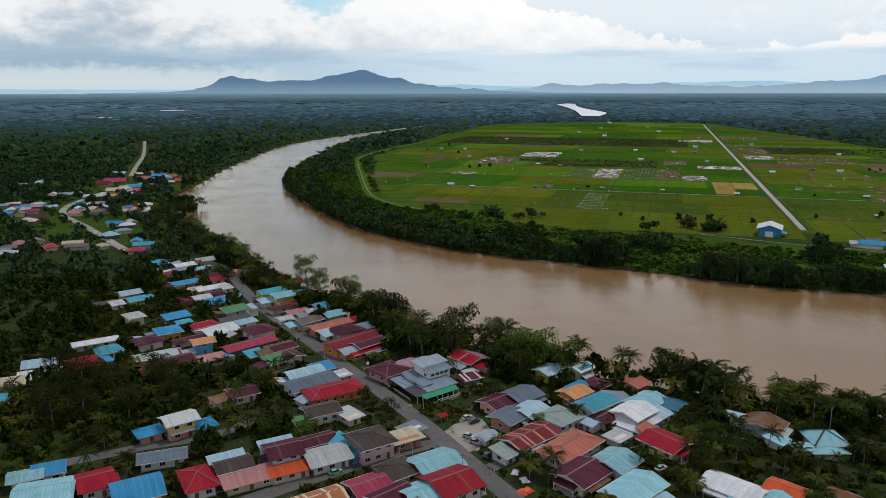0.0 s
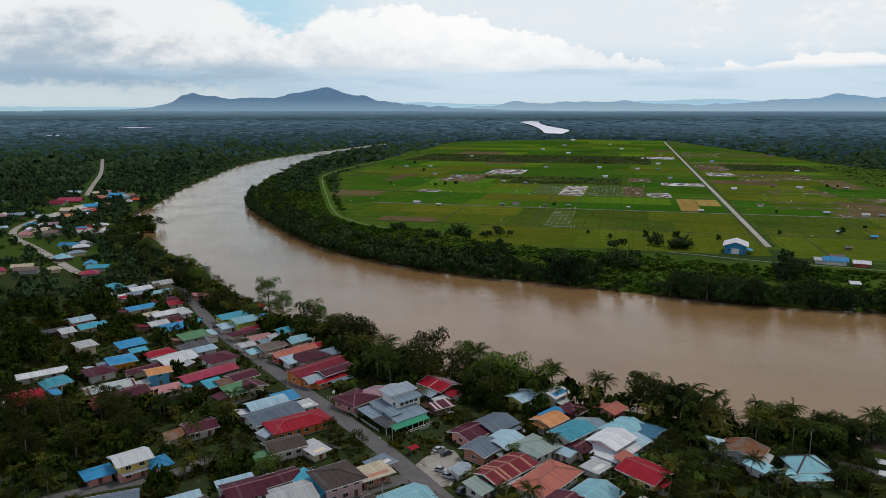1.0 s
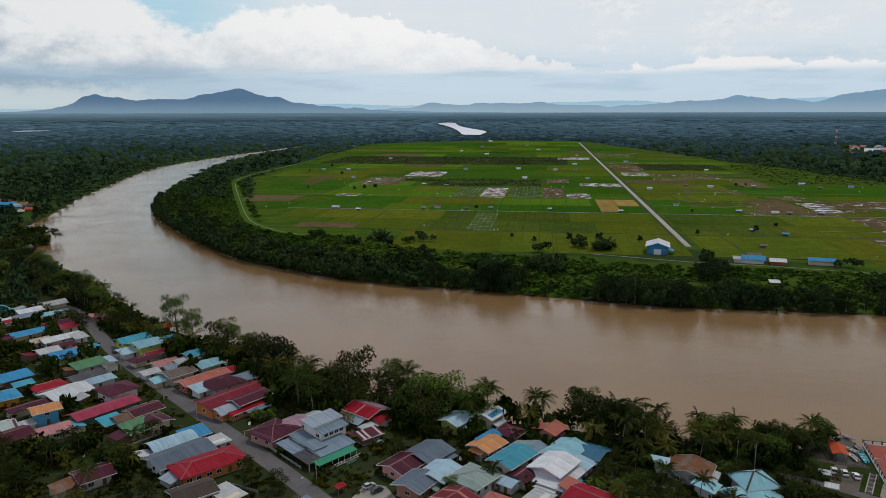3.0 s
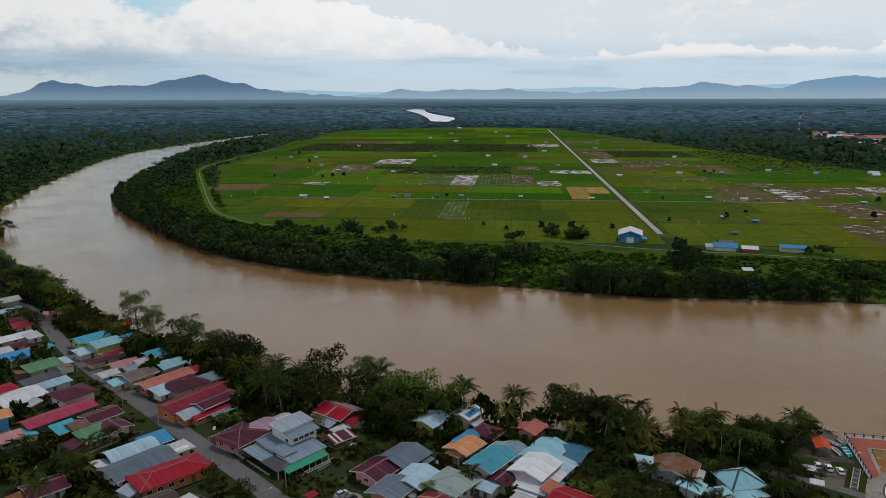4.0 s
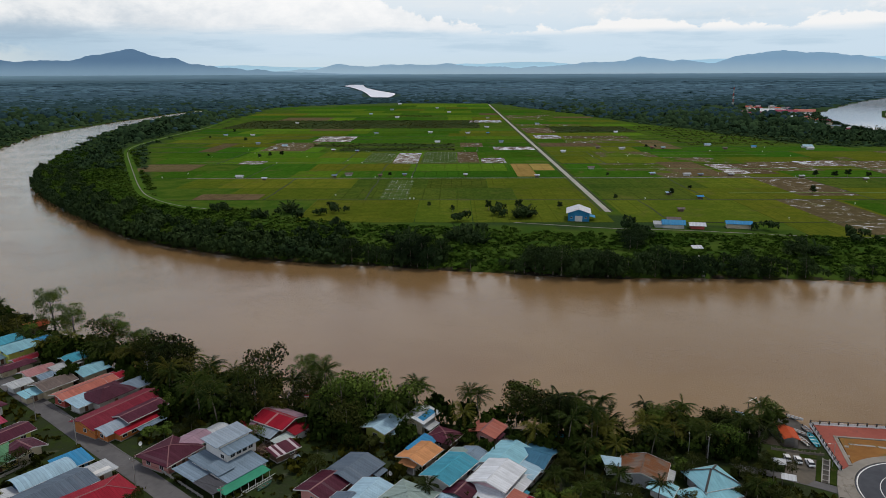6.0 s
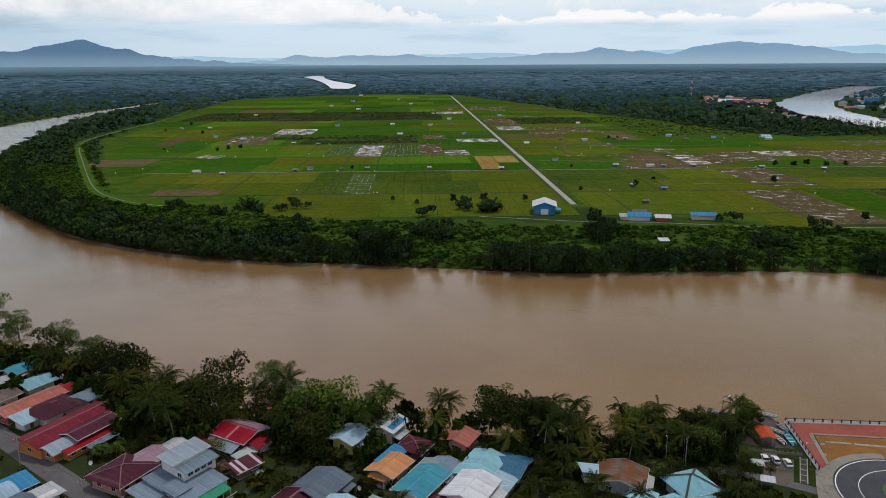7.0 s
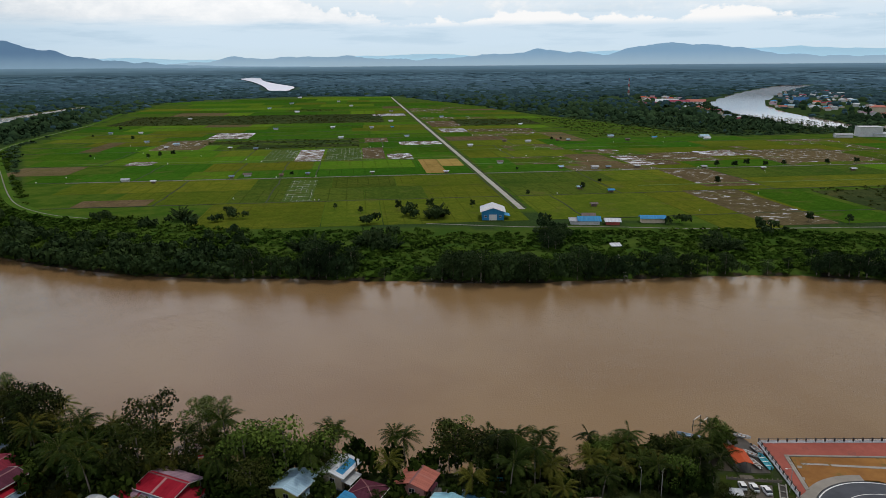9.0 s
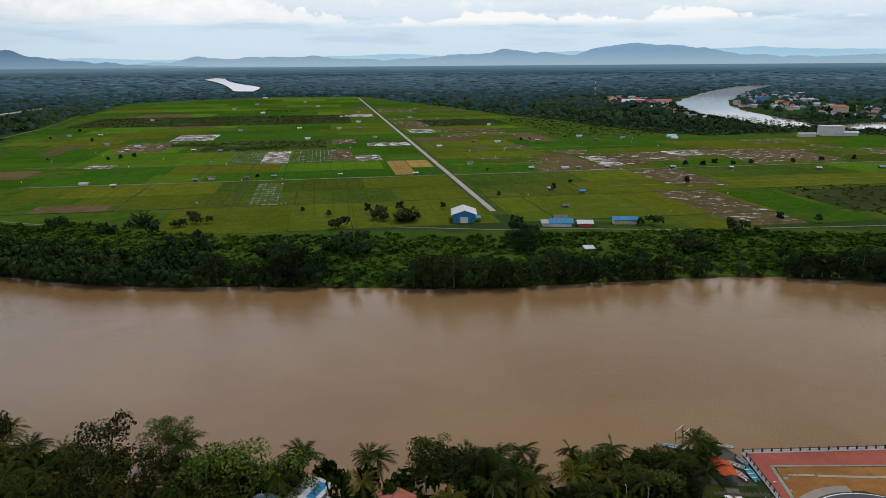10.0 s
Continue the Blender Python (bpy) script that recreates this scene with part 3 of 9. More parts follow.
ribbon("road_8", [(205, 563), (233.8, 543), (269.2, 518), (306.6, 503), (333.0, 487), (371.4, 462), (444.7, 431), (520, 400), (640, 352)], 1.7, 0.30, M_TRACK, "pale earth track along the fields' edge")
M_DIKE = surface("dike_grass", (0.034, 0.078, 0.010), (0.058, 0.104, 0.014), 8.0, 0.95, stain=(0.03, 0.055, 0.012, 0.56), spec=0.0)
DIKE = [(-20, 690), (-47.4, 716.5), (-75.4, 772.8), (-90, 845), (-110, 979), (-148, 1240), (-138, 1330), (-98, 1500), (-34, 1712), (20, 2050)]
ribbon("dike", [(-20, 690), (-47.4, 716.5), (-75.4, 772.8), (-90, 845), (-110, 979), (-148, 1240), (-138, 1330), (-98, 1500), (-34, 1712), (20, 2050)], 11.0, 0.8, M_DIKE, "grassy dike round the fields", "dike", 0.8)
ribbon("dike_path", [(-20, 690), (-47.4, 716.5), (-75.4, 772.8), (-90, 845), (-110, 979), (-148, 1240), (-138, 1330), (-98, 1500), (-34, 1712)], 1.1, 0.86, M_TRACK, "pale footpath on the dike", "path", 0.1)
mesh_object("yard", [(0.5, 222, 0.27), (8, 234, 0.27), (13.5, 231, 0.27), (16, 223, 0.27), (11, 208.5, 0.27), (6, 207.5, 0.27)], [(5, 4, 3, 2, 1, 0)], M_YARD, "pale concrete yard with parked cars beside the street", "yard", "structure")

# ---- paddies ----
def crop_material(name, a, b, rows, flood=None, scale=9.0, beds=False):
    """A paddy's surface: planted rows across it, patches at two scales; where flooded, still water lies between."""
    m = bpy.data.materials.new(name)
    m.use_nodes = True
    # slight blue lift for haze, painted into every crop colour
    a, b = (1.04 * a[0], a[1], a[2] + 0.004), (1.04 * b[0], b[1], b[2] + 0.005)
    g = Graph(m.node_tree)
    bsdf = m.node_tree.nodes["Principled BSDF"]
    where = g.put("ShaderNodeNewGeometry").outputs["Position"]
    info = g.put("ShaderNodeObjectInfo").outputs["Random"]
    sep = g.put("ShaderNodeSeparateXYZ")
    g.l.new(where, sep.inputs[0])
    u = g.math("ADD", g.math("MULTIPLY", sep.outputs[0], 0.954), g.math("MULTIPLY", sep.outputs[1], -0.298))
    v = g.math("ADD", g.math("MULTIPLY", sep.outputs[0], 0.298), g.math("MULTIPLY", sep.outputs[1], 0.954))
    long_ = g.noise(g.vec(g.math("MULTIPLY", u, 0.07), g.math("MULTIPLY", v, 0.42), g.math("MULTIPLY", info, 90.0)), 0.9, 5.0, 0.6)
    patch = g.noise(g.vec(u, v, g.math("MULTIPLY", info, 70.0)), 1.0 / scale, 5.0, 0.62, 0.3)
    wide = g.noise(where, 0.012, 3.0)
    f = g.ramp(g.math("ADD", g.math("ADD", g.math("MULTIPLY", patch, 0.45), g.math("MULTIPLY", long_, rows)), g.math("MULTIPLY", wide, 0.55 - rows)), 0.36, 0.64)
    col = g.mix(f, rgb(*a), rgb(*b))
    tuft = g.ramp(g.noise(where, 0.45, 4.0, 0.7), 0.40, 0.66)
    col = g.mix(g.math("MULTIPLY", tuft, 0.45), col, rgb(*(0.55 * c for c in a)))
    comb = g.math("ABSOLUTE", g.math("SUBTRACT", g.math("FRACT", g.math("DIVIDE", u, g.math("ADD", 9.0, g.math("MULTIPLY", info, 9.0)))), 0.5))
    comb2 = g.math("ABSOLUTE", g.math("SUBTRACT", g.math("FRACT", g.math("DIVIDE", v, g.math("ADD", 26.0, g.math("MULTIPLY", info, 20.0)))), 0.5))
    furrow = g.math("MAXIMUM", g.ramp(comb, 0.44, 0.48), g.ramp(comb2, 0.475, 0.49))
    col = g.mix(g.math("MULTIPLY", furrow, g.math("MULTIPLY", g.ramp(wide, 0.35, 0.6), 0.4)), col, rgb(*(0.4 * c for c in a)))
    worn = g.ramp(g.noise(where, 0.03, 6.0, 0.7, 0.6), 0.54, 0.70)
    col = g.mix(g.math("MULTIPLY", worn, 0.55), col, rgb(0.088, 0.082, 0.024))
    hsv = g.put("ShaderNodeHueSaturation")
    g.l.new(g.math("ADD", 0.86, g.math("MULTIPLY", info, 0.28)), hsv.inputs["Value"])
    g.l.new(g.math("ADD", 0.488, g.math("MULTIPLY", g.math("FRACT", g.math("MULTIPLY", info, 7.3)), 0.024)), hsv.inputs["Hue"])
    g.l.new(col, hsv.inputs["Color"])
    col = hsv.outputs[0]
    if flood and flood > 1:
        # muddy, puddled patches that break through the crop
        flood = flood - 1
        bare = g.ramp(g.math("ADD", g.noise(where, 0.022, 5.0, 0.62, 0.4), g.math("MULTIPLY", long_, 0.25)), 0.60, 0.68)
        col = g.mix(bare, col, g.mix(patch, rgb(0.072, 0.058, 0.028), rgb(0.118, 0.096, 0.052)))
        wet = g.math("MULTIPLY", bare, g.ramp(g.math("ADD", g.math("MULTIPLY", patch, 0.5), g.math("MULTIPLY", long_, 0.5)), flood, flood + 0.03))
        # pale puddle colour stands in for part of the mirrored sky
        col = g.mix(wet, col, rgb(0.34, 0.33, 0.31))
        g.l.new(g.math("SUBTRACT", 0.9, g.math("MULTIPLY", wet, 0.86)), bsdf.inputs["Roughness"])
        g.l.new(g.math("MULTIPLY", wet, 1.0), bsdf.inputs["Specular IOR Level"])
    elif flood:
        wet = g.ramp(g.math("ADD", g.math("MULTIPLY", patch, 0.6), g.math("MULTIPLY", long_, 0.4)), flood, flood + 0.04)
        if beds:
            # planted beds with narrow strips of water between them
            strip_u = g.math("GREATER_THAN", g.math("ABSOLUTE", g.math("SUBTRACT", g.math("FRACT", g.math("DIVIDE", u, 5.2)), 0.5)), 0.465)
            strip_v = g.math("GREATER_THAN", g.math("ABSOLUTE", g.math("SUBTRACT", g.math("FRACT", g.math("DIVIDE", v, 11.0)), 0.5)), 0.465)
            wet = g.math("MULTIPLY", g.math("MAXIMUM", strip_u, strip_v), g.ramp(g.noise(where, 0.09, 5.0, 0.6, 0.4), 0.44, 0.70))
        # same pale tone of mirrored sky painted on the open water
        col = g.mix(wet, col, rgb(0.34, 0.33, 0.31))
        g.l.new(g.math("SUBTRACT", 0.9, g.math("MULTIPLY", wet, 0.86)), bsdf.inputs["Roughness"])
        g.l.new(g.math("MULTIPLY", wet, 1.0), bsdf.inputs["Specular IOR Level"])
    else:
        bsdf.inputs["Roughness"].default_value = 0.9
        bsdf.inputs["Specular IOR Level"].default_value = 0.0
    g.l.new(col, bsdf.inputs["Base Color"])
    return m


CROPS = {
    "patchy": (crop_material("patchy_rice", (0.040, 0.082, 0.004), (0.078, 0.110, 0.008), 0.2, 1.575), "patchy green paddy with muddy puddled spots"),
    "lush": (crop_material("lush_rice", (0.026, 0.078, 0.003), (0.046, 0.108, 0.005), 0.2), "lush green rice paddy between low bunds"),
    "lime": (crop_material("young_rice", (0.050, 0.115, 0.005), (0.086, 0.154, 0.008), 0.2), "bright yellow-green rice paddy between low bunds"),
    "olive": (crop_material("ripening_rice", (0.057, 0.086, 0.005), (0.104, 0.122, 0.009), 0.15), "olive green ripening rice paddy between low bunds"),
    "weedy": (crop_material("weeds", (0.032, 0.062, 0.006), (0.068, 0.096, 0.009), 0.05, scale=5.0), "dull green weedy fallow paddy"),
    "soil": (crop_material("paddy_soil", (0.078, 0.062, 0.026), (0.118, 0.092, 0.044), 0.2), "bare brown soil of a harvested paddy"),
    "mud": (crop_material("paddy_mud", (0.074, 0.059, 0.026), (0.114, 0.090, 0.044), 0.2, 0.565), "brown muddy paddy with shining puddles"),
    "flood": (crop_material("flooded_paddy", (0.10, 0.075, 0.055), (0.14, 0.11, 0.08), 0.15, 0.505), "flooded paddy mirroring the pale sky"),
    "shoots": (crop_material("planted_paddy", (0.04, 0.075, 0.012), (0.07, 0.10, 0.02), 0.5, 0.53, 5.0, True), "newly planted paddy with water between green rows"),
    "ripe": (crop_material("ripe_rice", (0.20, 0.135, 0.036), (0.27, 0.19, 0.060), 0.2), "golden brown ripe rice paddy among green ones"),
    "overgrown": (crop_material("overgrown_plot", (0.022, 0.040, 0.010), (0.046, 0.060, 0.016), 0.1, scale=6.0), "dark olive overgrown fallow plot"),
}


def paddy(u0, u1, v0, v1, crop, z=0.32):
    """One paddy: a low slab with slightly rounded corners between bunds."""
    g = 0.7
    u0, u1, v0, v1 = u0 + g * 0.5, u1 - g * 0.5, v0 + g, v1 - g
    c = min(1.5, (u1 - u0) / 4, (v1 - v0) / 4)
    ring = [(u0 + c, v0), (u1 - c, v0), (u1, v0 + c), (u1, v1 - c), (u1 - c, v1), (u0 + c, v1), (u0, v1 - c), (u0, v0 + c)]
    pts = [field_xy(*q) for q in ring]
    top, n = [(x, y, z) for x, y in pts], len(ring)
    verts = top + [(x, y, 0.1) for x, y in pts]
    faces = [tuple(range(n))] + [(i, i + n, (i + 1) % n + n, (i + 1) % n) for i in range(n)]
    m, label = CROPS[crop]
    ob = mesh_object("rice_paddy", verts, faces, m, label, "rice paddy")
    ob["group"] = "paddies on the far bank"
    return ob


M_FALLOW = surface("fallow_weeds", (0.022, 0.036, 0.008), (0.062, 0.068, 0.016), 30.0, 0.8, island=0.4, spec=0.0)
M_DITCH = surface("ditch_weeds", (0.008, 0.014, 0.004), (0.030, 0.044, 0.008), 5.0, 0.8, spec=0.1)


def build_fields():
    rng = random.Random(4)
    special = []

    def plot(u0, u1, v0, v1, crop):
        special.append((u0, u1, v0, v1))
        paddy(u0, u1, v0, v1, crop, 0.36)

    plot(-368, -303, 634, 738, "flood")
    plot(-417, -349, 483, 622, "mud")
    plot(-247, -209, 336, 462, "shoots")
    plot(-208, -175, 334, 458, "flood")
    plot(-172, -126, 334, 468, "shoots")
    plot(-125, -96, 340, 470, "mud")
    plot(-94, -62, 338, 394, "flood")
    plot(-197, -171, 64, 184, "shoots")
    plot(-59, -36, 212, 330, "ripe")
    plot(-36, -10, 264, 330, "ripe")
    plot(8, 66, 806, 948, "mud")
    plot(14, 60, 690, 760, "flood")
    plot(64, 178, 690, 742, "mud")
    plot(-95, -18, 1120, 1200, "flood")
    plot(-70, -8, 498, 545, "flood")
    plot(-120, -84, 545, 610, "mud")
    plot(-512, -440, 258, 326, "soil")
    plot(-367, -306, 62, 94, "soil")
    plot(-403, -371, 326, 360, "flood")
    plot(-506, -480, 478, 607, "soil")
    plot(-420, -335, 880, 930, "soil")
    plot(-560, -440, 1205, 1330, "soil")
    plot(126, 173, 212, 346, "soil")
    plot(180, 207, 232, 322, "flood")
    plot(207, 236, 232, 322, "mud")
    plot(190, 246, 82, 196, "mud")
    plot(157, 209, -84, 66, "mud")
    plot(213, 262, -84, 56, "lush")
    plot(236, 300, 258, 345, "mud")
    plot(353, 480, 226, 352, "mud")
    plot(300, 352, 300, 352, "flood")
    plot(172, 213, 508, 655, "soil")
    plot(6, 100, 548, 606, "soil")
    plot(124, 225, 1290, 1345, "soil")
    plot(-60, 0, 1420, 1520, "soil")
    scrub = [(-620, -75, 930, 1202), (60, 225, 812, 985), (270, 385, -70, 60), (-360, -128, 545, 606), (-300, -128, 478, 545), (240, 760, 560, 980), (-300, -190, 1340, 1420)]
    cuts = [-92, -40, 62, 130, 200, 262, 330, 400, 470, 545, 611, 680, 742, 806, 870, 930, 990, 1060, 1130, 1202, 1330, 1430, 1538, 1680, 1800, 1920, 2060, 2200]
    for v0, v1 in zip(cuts, cuts[1:]):
        for side in (-1, 1):
            u = 6.0
            while u < 760:
                wide = rng.uniform(38, 120) * (1.0 if v0 < 900 else 1.5)
                a, b = (u, u + wide) if side > 0 else (-u - wide, -u)
                u += wide
                mid = ((a + b) / 2, (v0 + v1) / 2)
                x, y = field_xy(*mid)
                ok = (v0 < 0 and inside(np.array(x), np.array(y), FIELD)) or all(inside(np.array(px), np.array(py), FIELD) for px, py in (field_xy(a + 4, v0 + 4), field_xy(b - 4, v0 + 4), field_xy(a + 4, v1 - 4), field_xy(b - 4, v1 - 4)))
                if not ok or any(a < q[1] and b > q[0] and v0 < q[3] and v1 > q[2] for q in scrub):
                    continue
                # neighbours were sown together, so the crop changes slowly over the plain
                k = noise.noise(Vector((mid[0] * 0.007, mid[1] * 0.005, 1.3))) + rng.uniform(-0.22, 0.22)
                if v0 < 200 and a > -230:
                    crop = "lime" if k > 0.42 else "weedy" if k < -0.42 else "olive"
                elif v0 < 62:
                    crop = "weedy" if k < -0.2 else "olive"
                elif v0 < 200:
                    crop = "olive" if k > 0.0 else "weedy"
                elif a > 0:
                    crop = "lush" if k < -0.18 else "olive" if k < 0.12 else "patchy" if k < 0.36 else "lime" if v0 > 600 else "weedy"
                else:
                    crop = "lush" if k < 0.05 else "lime" if k < 0.30 else "olive"
                paddy(a, b, v0, v1, crop)
    # the overgrown plots themselves, darker than the crops round them
    for u0, u1, v0, v1 in scrub[:5]:
        n = max(1, round((u1 - u0) / 75))
        for k in range(n):
            a, b = u0 + (u1 - u0) * k / n, u0 + (u1 - u0) * (k + 1) / n
            if all(inside(np.array(px), np.array(py), FIELD) for px, py in (field_xy(a, v0), field_xy(b, v0), field_xy(a, v1), field_xy(b, v1))):
                paddy(a, b, v0 + rng.uniform(2, 22), v1 - rng.uniform(2, 22), "overgrown", 0.28)
    # dark ditches along the rows of plots
    for v in (-40, 62, 203, 330, 470, 545, 611, 680, 742, 870, 1202, 1330, 1538, 1800):
        for side in (-1, 1):
            us = [side * q for q in np.arange(4, 760, 6.0) if inside(np.array(field_xy(side * q, v)[0]), np.array(field_xy(side * q, v)[1]), FIELD)]
            if len(us) > 5:
                a, b = min(us), max(us)
                ribbon("ditch", [field_xy(a + (b - a) * k / 24, v + rng.uniform(-0.7, 0.7)) for k in range(25)], 2.0 if v < 500 else 3.2, 0.40, M_DITCH, "narrow dark ditch with weeds between rows of paddies", "ditch", 0.3, 0)
    for a in (-7.6, 1.6):
        ribbon("ditch", [field_xy(a, v) for v in np.arange(6, 2000, 60.0)], 1.6, 0.38, M_DITCH, "dark roadside ditch along the farm road", "ditch", 0.3, 0)
    for a, v0, v1 in ((-209, 62, 200), (-212, 203, 330), (-262, 203, 330), (-356, 203, 330), (-175, 203, 330), (-300, 62, 200), (36, -40, 62), (100, 62, 200), (246, 62, 200), (-430, 330, 470), (-95, 470, 611), (60, 330, 470), (-270, 330, 470), (90, 470, 611), (350, 200, 330)):
        ribbon("ditch", [field_xy(a + rng.uniform(-1, 1), v0 + (v1 - v0) * k / 8) for k in range(9)], 1.4, 0.41, M_DITCH, "narrow dark ditch between two paddies", "ditch", 0.3, 0)
    # bunds that carry a path across the fields
    for v, a, b in ((200, -420, 700), (346, -470, 0), (98, 130, 420), (425, 0, 300), (276, 0, 380)):
        ribbon("bund", [field_xy(a, v), field_xy((a + b) / 2, v + 1), field_xy(b, v)], 2.0, 0.6, M_TRACK if v == 200 else M_GRASS, "low bund with a path between paddies", "bund", 0.5, 0)
    return scrub


FALLOW = build_fields()

# ---- plants ----
def leaf_quads(points, normals, size, rng, droop=0.0):
    """A bent, pointed leaf clump at every point, turned roughly along its normal."""
    n = len(points)
    t = rng.normal(size=(n, 3))
    nn = normals + rng.normal(size=(n, 3)) * 0.42
    nn /= np.linalg.norm(nn, axis=1)[:, None] + 1e-9
    a = np.cross(nn, t)
    a /= np.linalg.norm(a, axis=1)[:, None] + 1e-9
    b = np.cross(nn, a)
    s = size * rng.uniform(0.55, 1.35, (n, 1))
    long_ = rng.uniform(0.7, 1.2, (n, 1))
    p0, p2 = points - a * s * long_, points + a * s * long_
    p1, p3 = points + b * s * 0.7 - nn * s * 0.25, points - b * s * 0.7 - nn * s * 0.25
    for p in (p0, p1, p2, p3):
        p[:, 2] -= droop * np.abs(rng.normal(size=n)) * size
    verts = np.stack([p0, p1, p2, p3], 1).reshape(-1, 3)
    idx = np.arange(n)[:, None] * 4
    faces = np.concatenate([idx + [0, 1, 2], idx + [0, 2, 3]], 0)
    return verts, faces


def crown_points(lobes, n, rng, shell=0.35):
    """Points on the skin of a crown made of several lobes (x, y, z, radius, flatness)."""
    lob = np.array(lobes)
    w = lob[:, 3] ** 2
    which = rng.choice(len(lob), n, p=w / w.sum())
    d = rng.normal(size=(n, 3))
    d[:, 2] = np.where(d[:, 2] < -0.4, -d[:, 2], d[:, 2])
    d /= np.linalg.norm(d, axis=1)[:, None]
    r = lob[which, 3:4] * (1 - shell * rng.random((n, 1)) ** 2)
    scale = np.stack([np.ones(n), np.ones(n), lob[which, 4]], 1)
    return lob[which, :3] + d * r * scale, d


def tri_mesh(name, verts, faces, material):
    me = bpy.data.meshes.new(name)
    me.vertices.add(len(verts))
    me.vertices.foreach_set("co", np.asarray(verts, np.float32).ravel())
    faces = np.asarray(faces, np.int32)
    me.loops.add(faces.size)
    me.loops.foreach_set("vertex_index", faces.ravel())
    me.polygons.add(len(faces))
    me.polygons.foreach_set("loop_start", np.arange(0, faces.size, faces.shape[1], dtype=np.int32))
    me.update(calc_edges=True)
    me.validate()
    me.materials.append(material)
    return me


def trunk_mesh(name, height, r0, r1, lean, limbs, rng):
    """A tapered, slightly bent trunk with limbs that reach into the crown."""
    verts, faces = [], []

    def tube(path, radii, k=6):
        base = len(verts)
        for (x, y, z), r in zip(path, radii):
            for j in range(k):
                a = 2 * math.pi * j / k
                verts.append((x + r * math.cos(a), y + r * math.sin(a), z))
        for i in range(len(path) - 1):
            for j in range(k):
                q = base + i * k
                faces.append((q + j, q + (j + 1) % k, q + k + (j + 1) % k, q + k + j))

    bend = rng.uniform(-1, 1, 2) * lean
    spine = [(bend[0] * s * s * height, bend[1] * s * s * height, s * height) for s in np.linspace(0, 1, 6)]
    tube(spine, np.linspace(r0, r1, 6))
    for _ in range(limbs):
        s = rng.uniform(0.4, 0.85)
        o = (bend[0] * s * s * height, bend[1] * s * s * height, s * height)
        a, reach = rng.uniform(0, 6.28), rng.uniform(0.25, 0.45) * height
        end = (o[0] + math.cos(a) * reach, o[1] + math.sin(a) * reach, o[2] + reach * rng.uniform(0.4, 0.9))
        mid = tuple((p + q) / 2 + (0, 0, -0.1)[i] for i, (p, q) in enumerate(zip(o, end)))
        tube([o, mid, end], [r1 * 0.8, r1 * 0.5, r1 * 0.15], 5)
    return as_mesh(name, verts, faces, M_BARK), spine[-1]


def tree_kind(seed, height, spread, leaf, material, lobes=7, clumps=520, open_=0.0, name="tree", low=0.36):
    """A template tree: trunk with limbs, and a crown of many leaf clumps in uneven lobes. Height 1 unit = 1 m."""
    rng = np.random.default_rng(seed)
    ob = new(name)
    me, tip = trunk_mesh("trunk", height * 0.8, 0.028 * height, 0.008 * height, 0.06, 4, rng)
    part("trunk", me, ob)
    lob = [(0, 0, height * 0.72, spread * 0.55, 0.8)]
    for i in range(lobes):
        a = i * 2.4 + rng.uniform(-0.5, 0.5)
        d = spread * rng.uniform(0.35, 0.75)
        lob.append((d * math.cos(a), d * math.sin(a), height * rng.uniform(low, 0.9), spread * rng.uniform(0.28, 0.46), rng.uniform(0.7, 1.1)))
    p, d = crown_points(lob, clumps, rng, 0.45 + open_)
    v, f = leaf_quads(p, d, leaf, rng, 0.3)
    part("crown", tri_mesh("crown", v, f, material), ob)
    ob["category"] = name.split("_")[-1]
    return ob


def palm_kind(seed, height, fronds, length, material, low=-0.35, high=1.3, name="palm_tree"):
    """A template palm: thin leaning trunk, arching fronds with separate hanging leaflets; low, high: how steeply the fronds rise."""
    rng = np.random.default_rng(seed)
    ob = new(name)
    me, tip = trunk_mesh("trunk", height, 0.20, 0.12, 0.10, 0, rng)
    part("trunk", me, ob)
    verts, faces, pale = [], [], []
    for i in range(fronds):
        a = i * 2.399 + rng.uniform(-0.2, 0.2)
        rise = rng.uniform(low, high)
        l = length * rng.uniform(0.8, 1.15)
        out = np.array([math.cos(a), math.sin(a), 0.0])
        side = np.array([-math.sin(a), math.cos(a), 0.0])
        spine = [np.array(tip) + out * l * s * (1 - 0.15 * s) + np.array([0, 0, l * (rise * s - (0.34 + 0.42 * rise) * s * s)]) for s in np.linspace(0.04, 1, 18)]
        for k in range(0, 16, 3):
            n = len(verts)
            verts.extend([spine[k] + side * 0.045, spine[k] - side * 0.045, spine[min(k + 3, 17)] + np.array([0, 0, 0.02])])
            faces.append((n, n + 1, n + 2))
            pale.append(len(faces) - 1)
        for k in range(17):
            p, q = spine[k], spine[k + 1]
            w = l * 0.175 * math.sin(math.pi * min(1, (k + 1.6) / 19.0)) ** 0.6
            for sgn in (-1, 1):
                n = len(verts)
                end = (p + q) / 2 + side * sgn * w * 0.85 + out * w * 0.75 + np.array([0, 0, -w * rng.uniform(0.15, 0.7)])
                verts.extend([p, p + (q - p) * 0.95, end])
                faces.append((n, n + 1, n + 2))
    crown = tri_mesh("crown", np.array(verts), np.array(faces), material)
    crown.materials.append(M_MIDRIB)
    for i in pale:
        crown.polygons[i].material_index = 1
    part("crown", crown, ob)
    ob["category"] = name.replace("_", " ")
    return ob


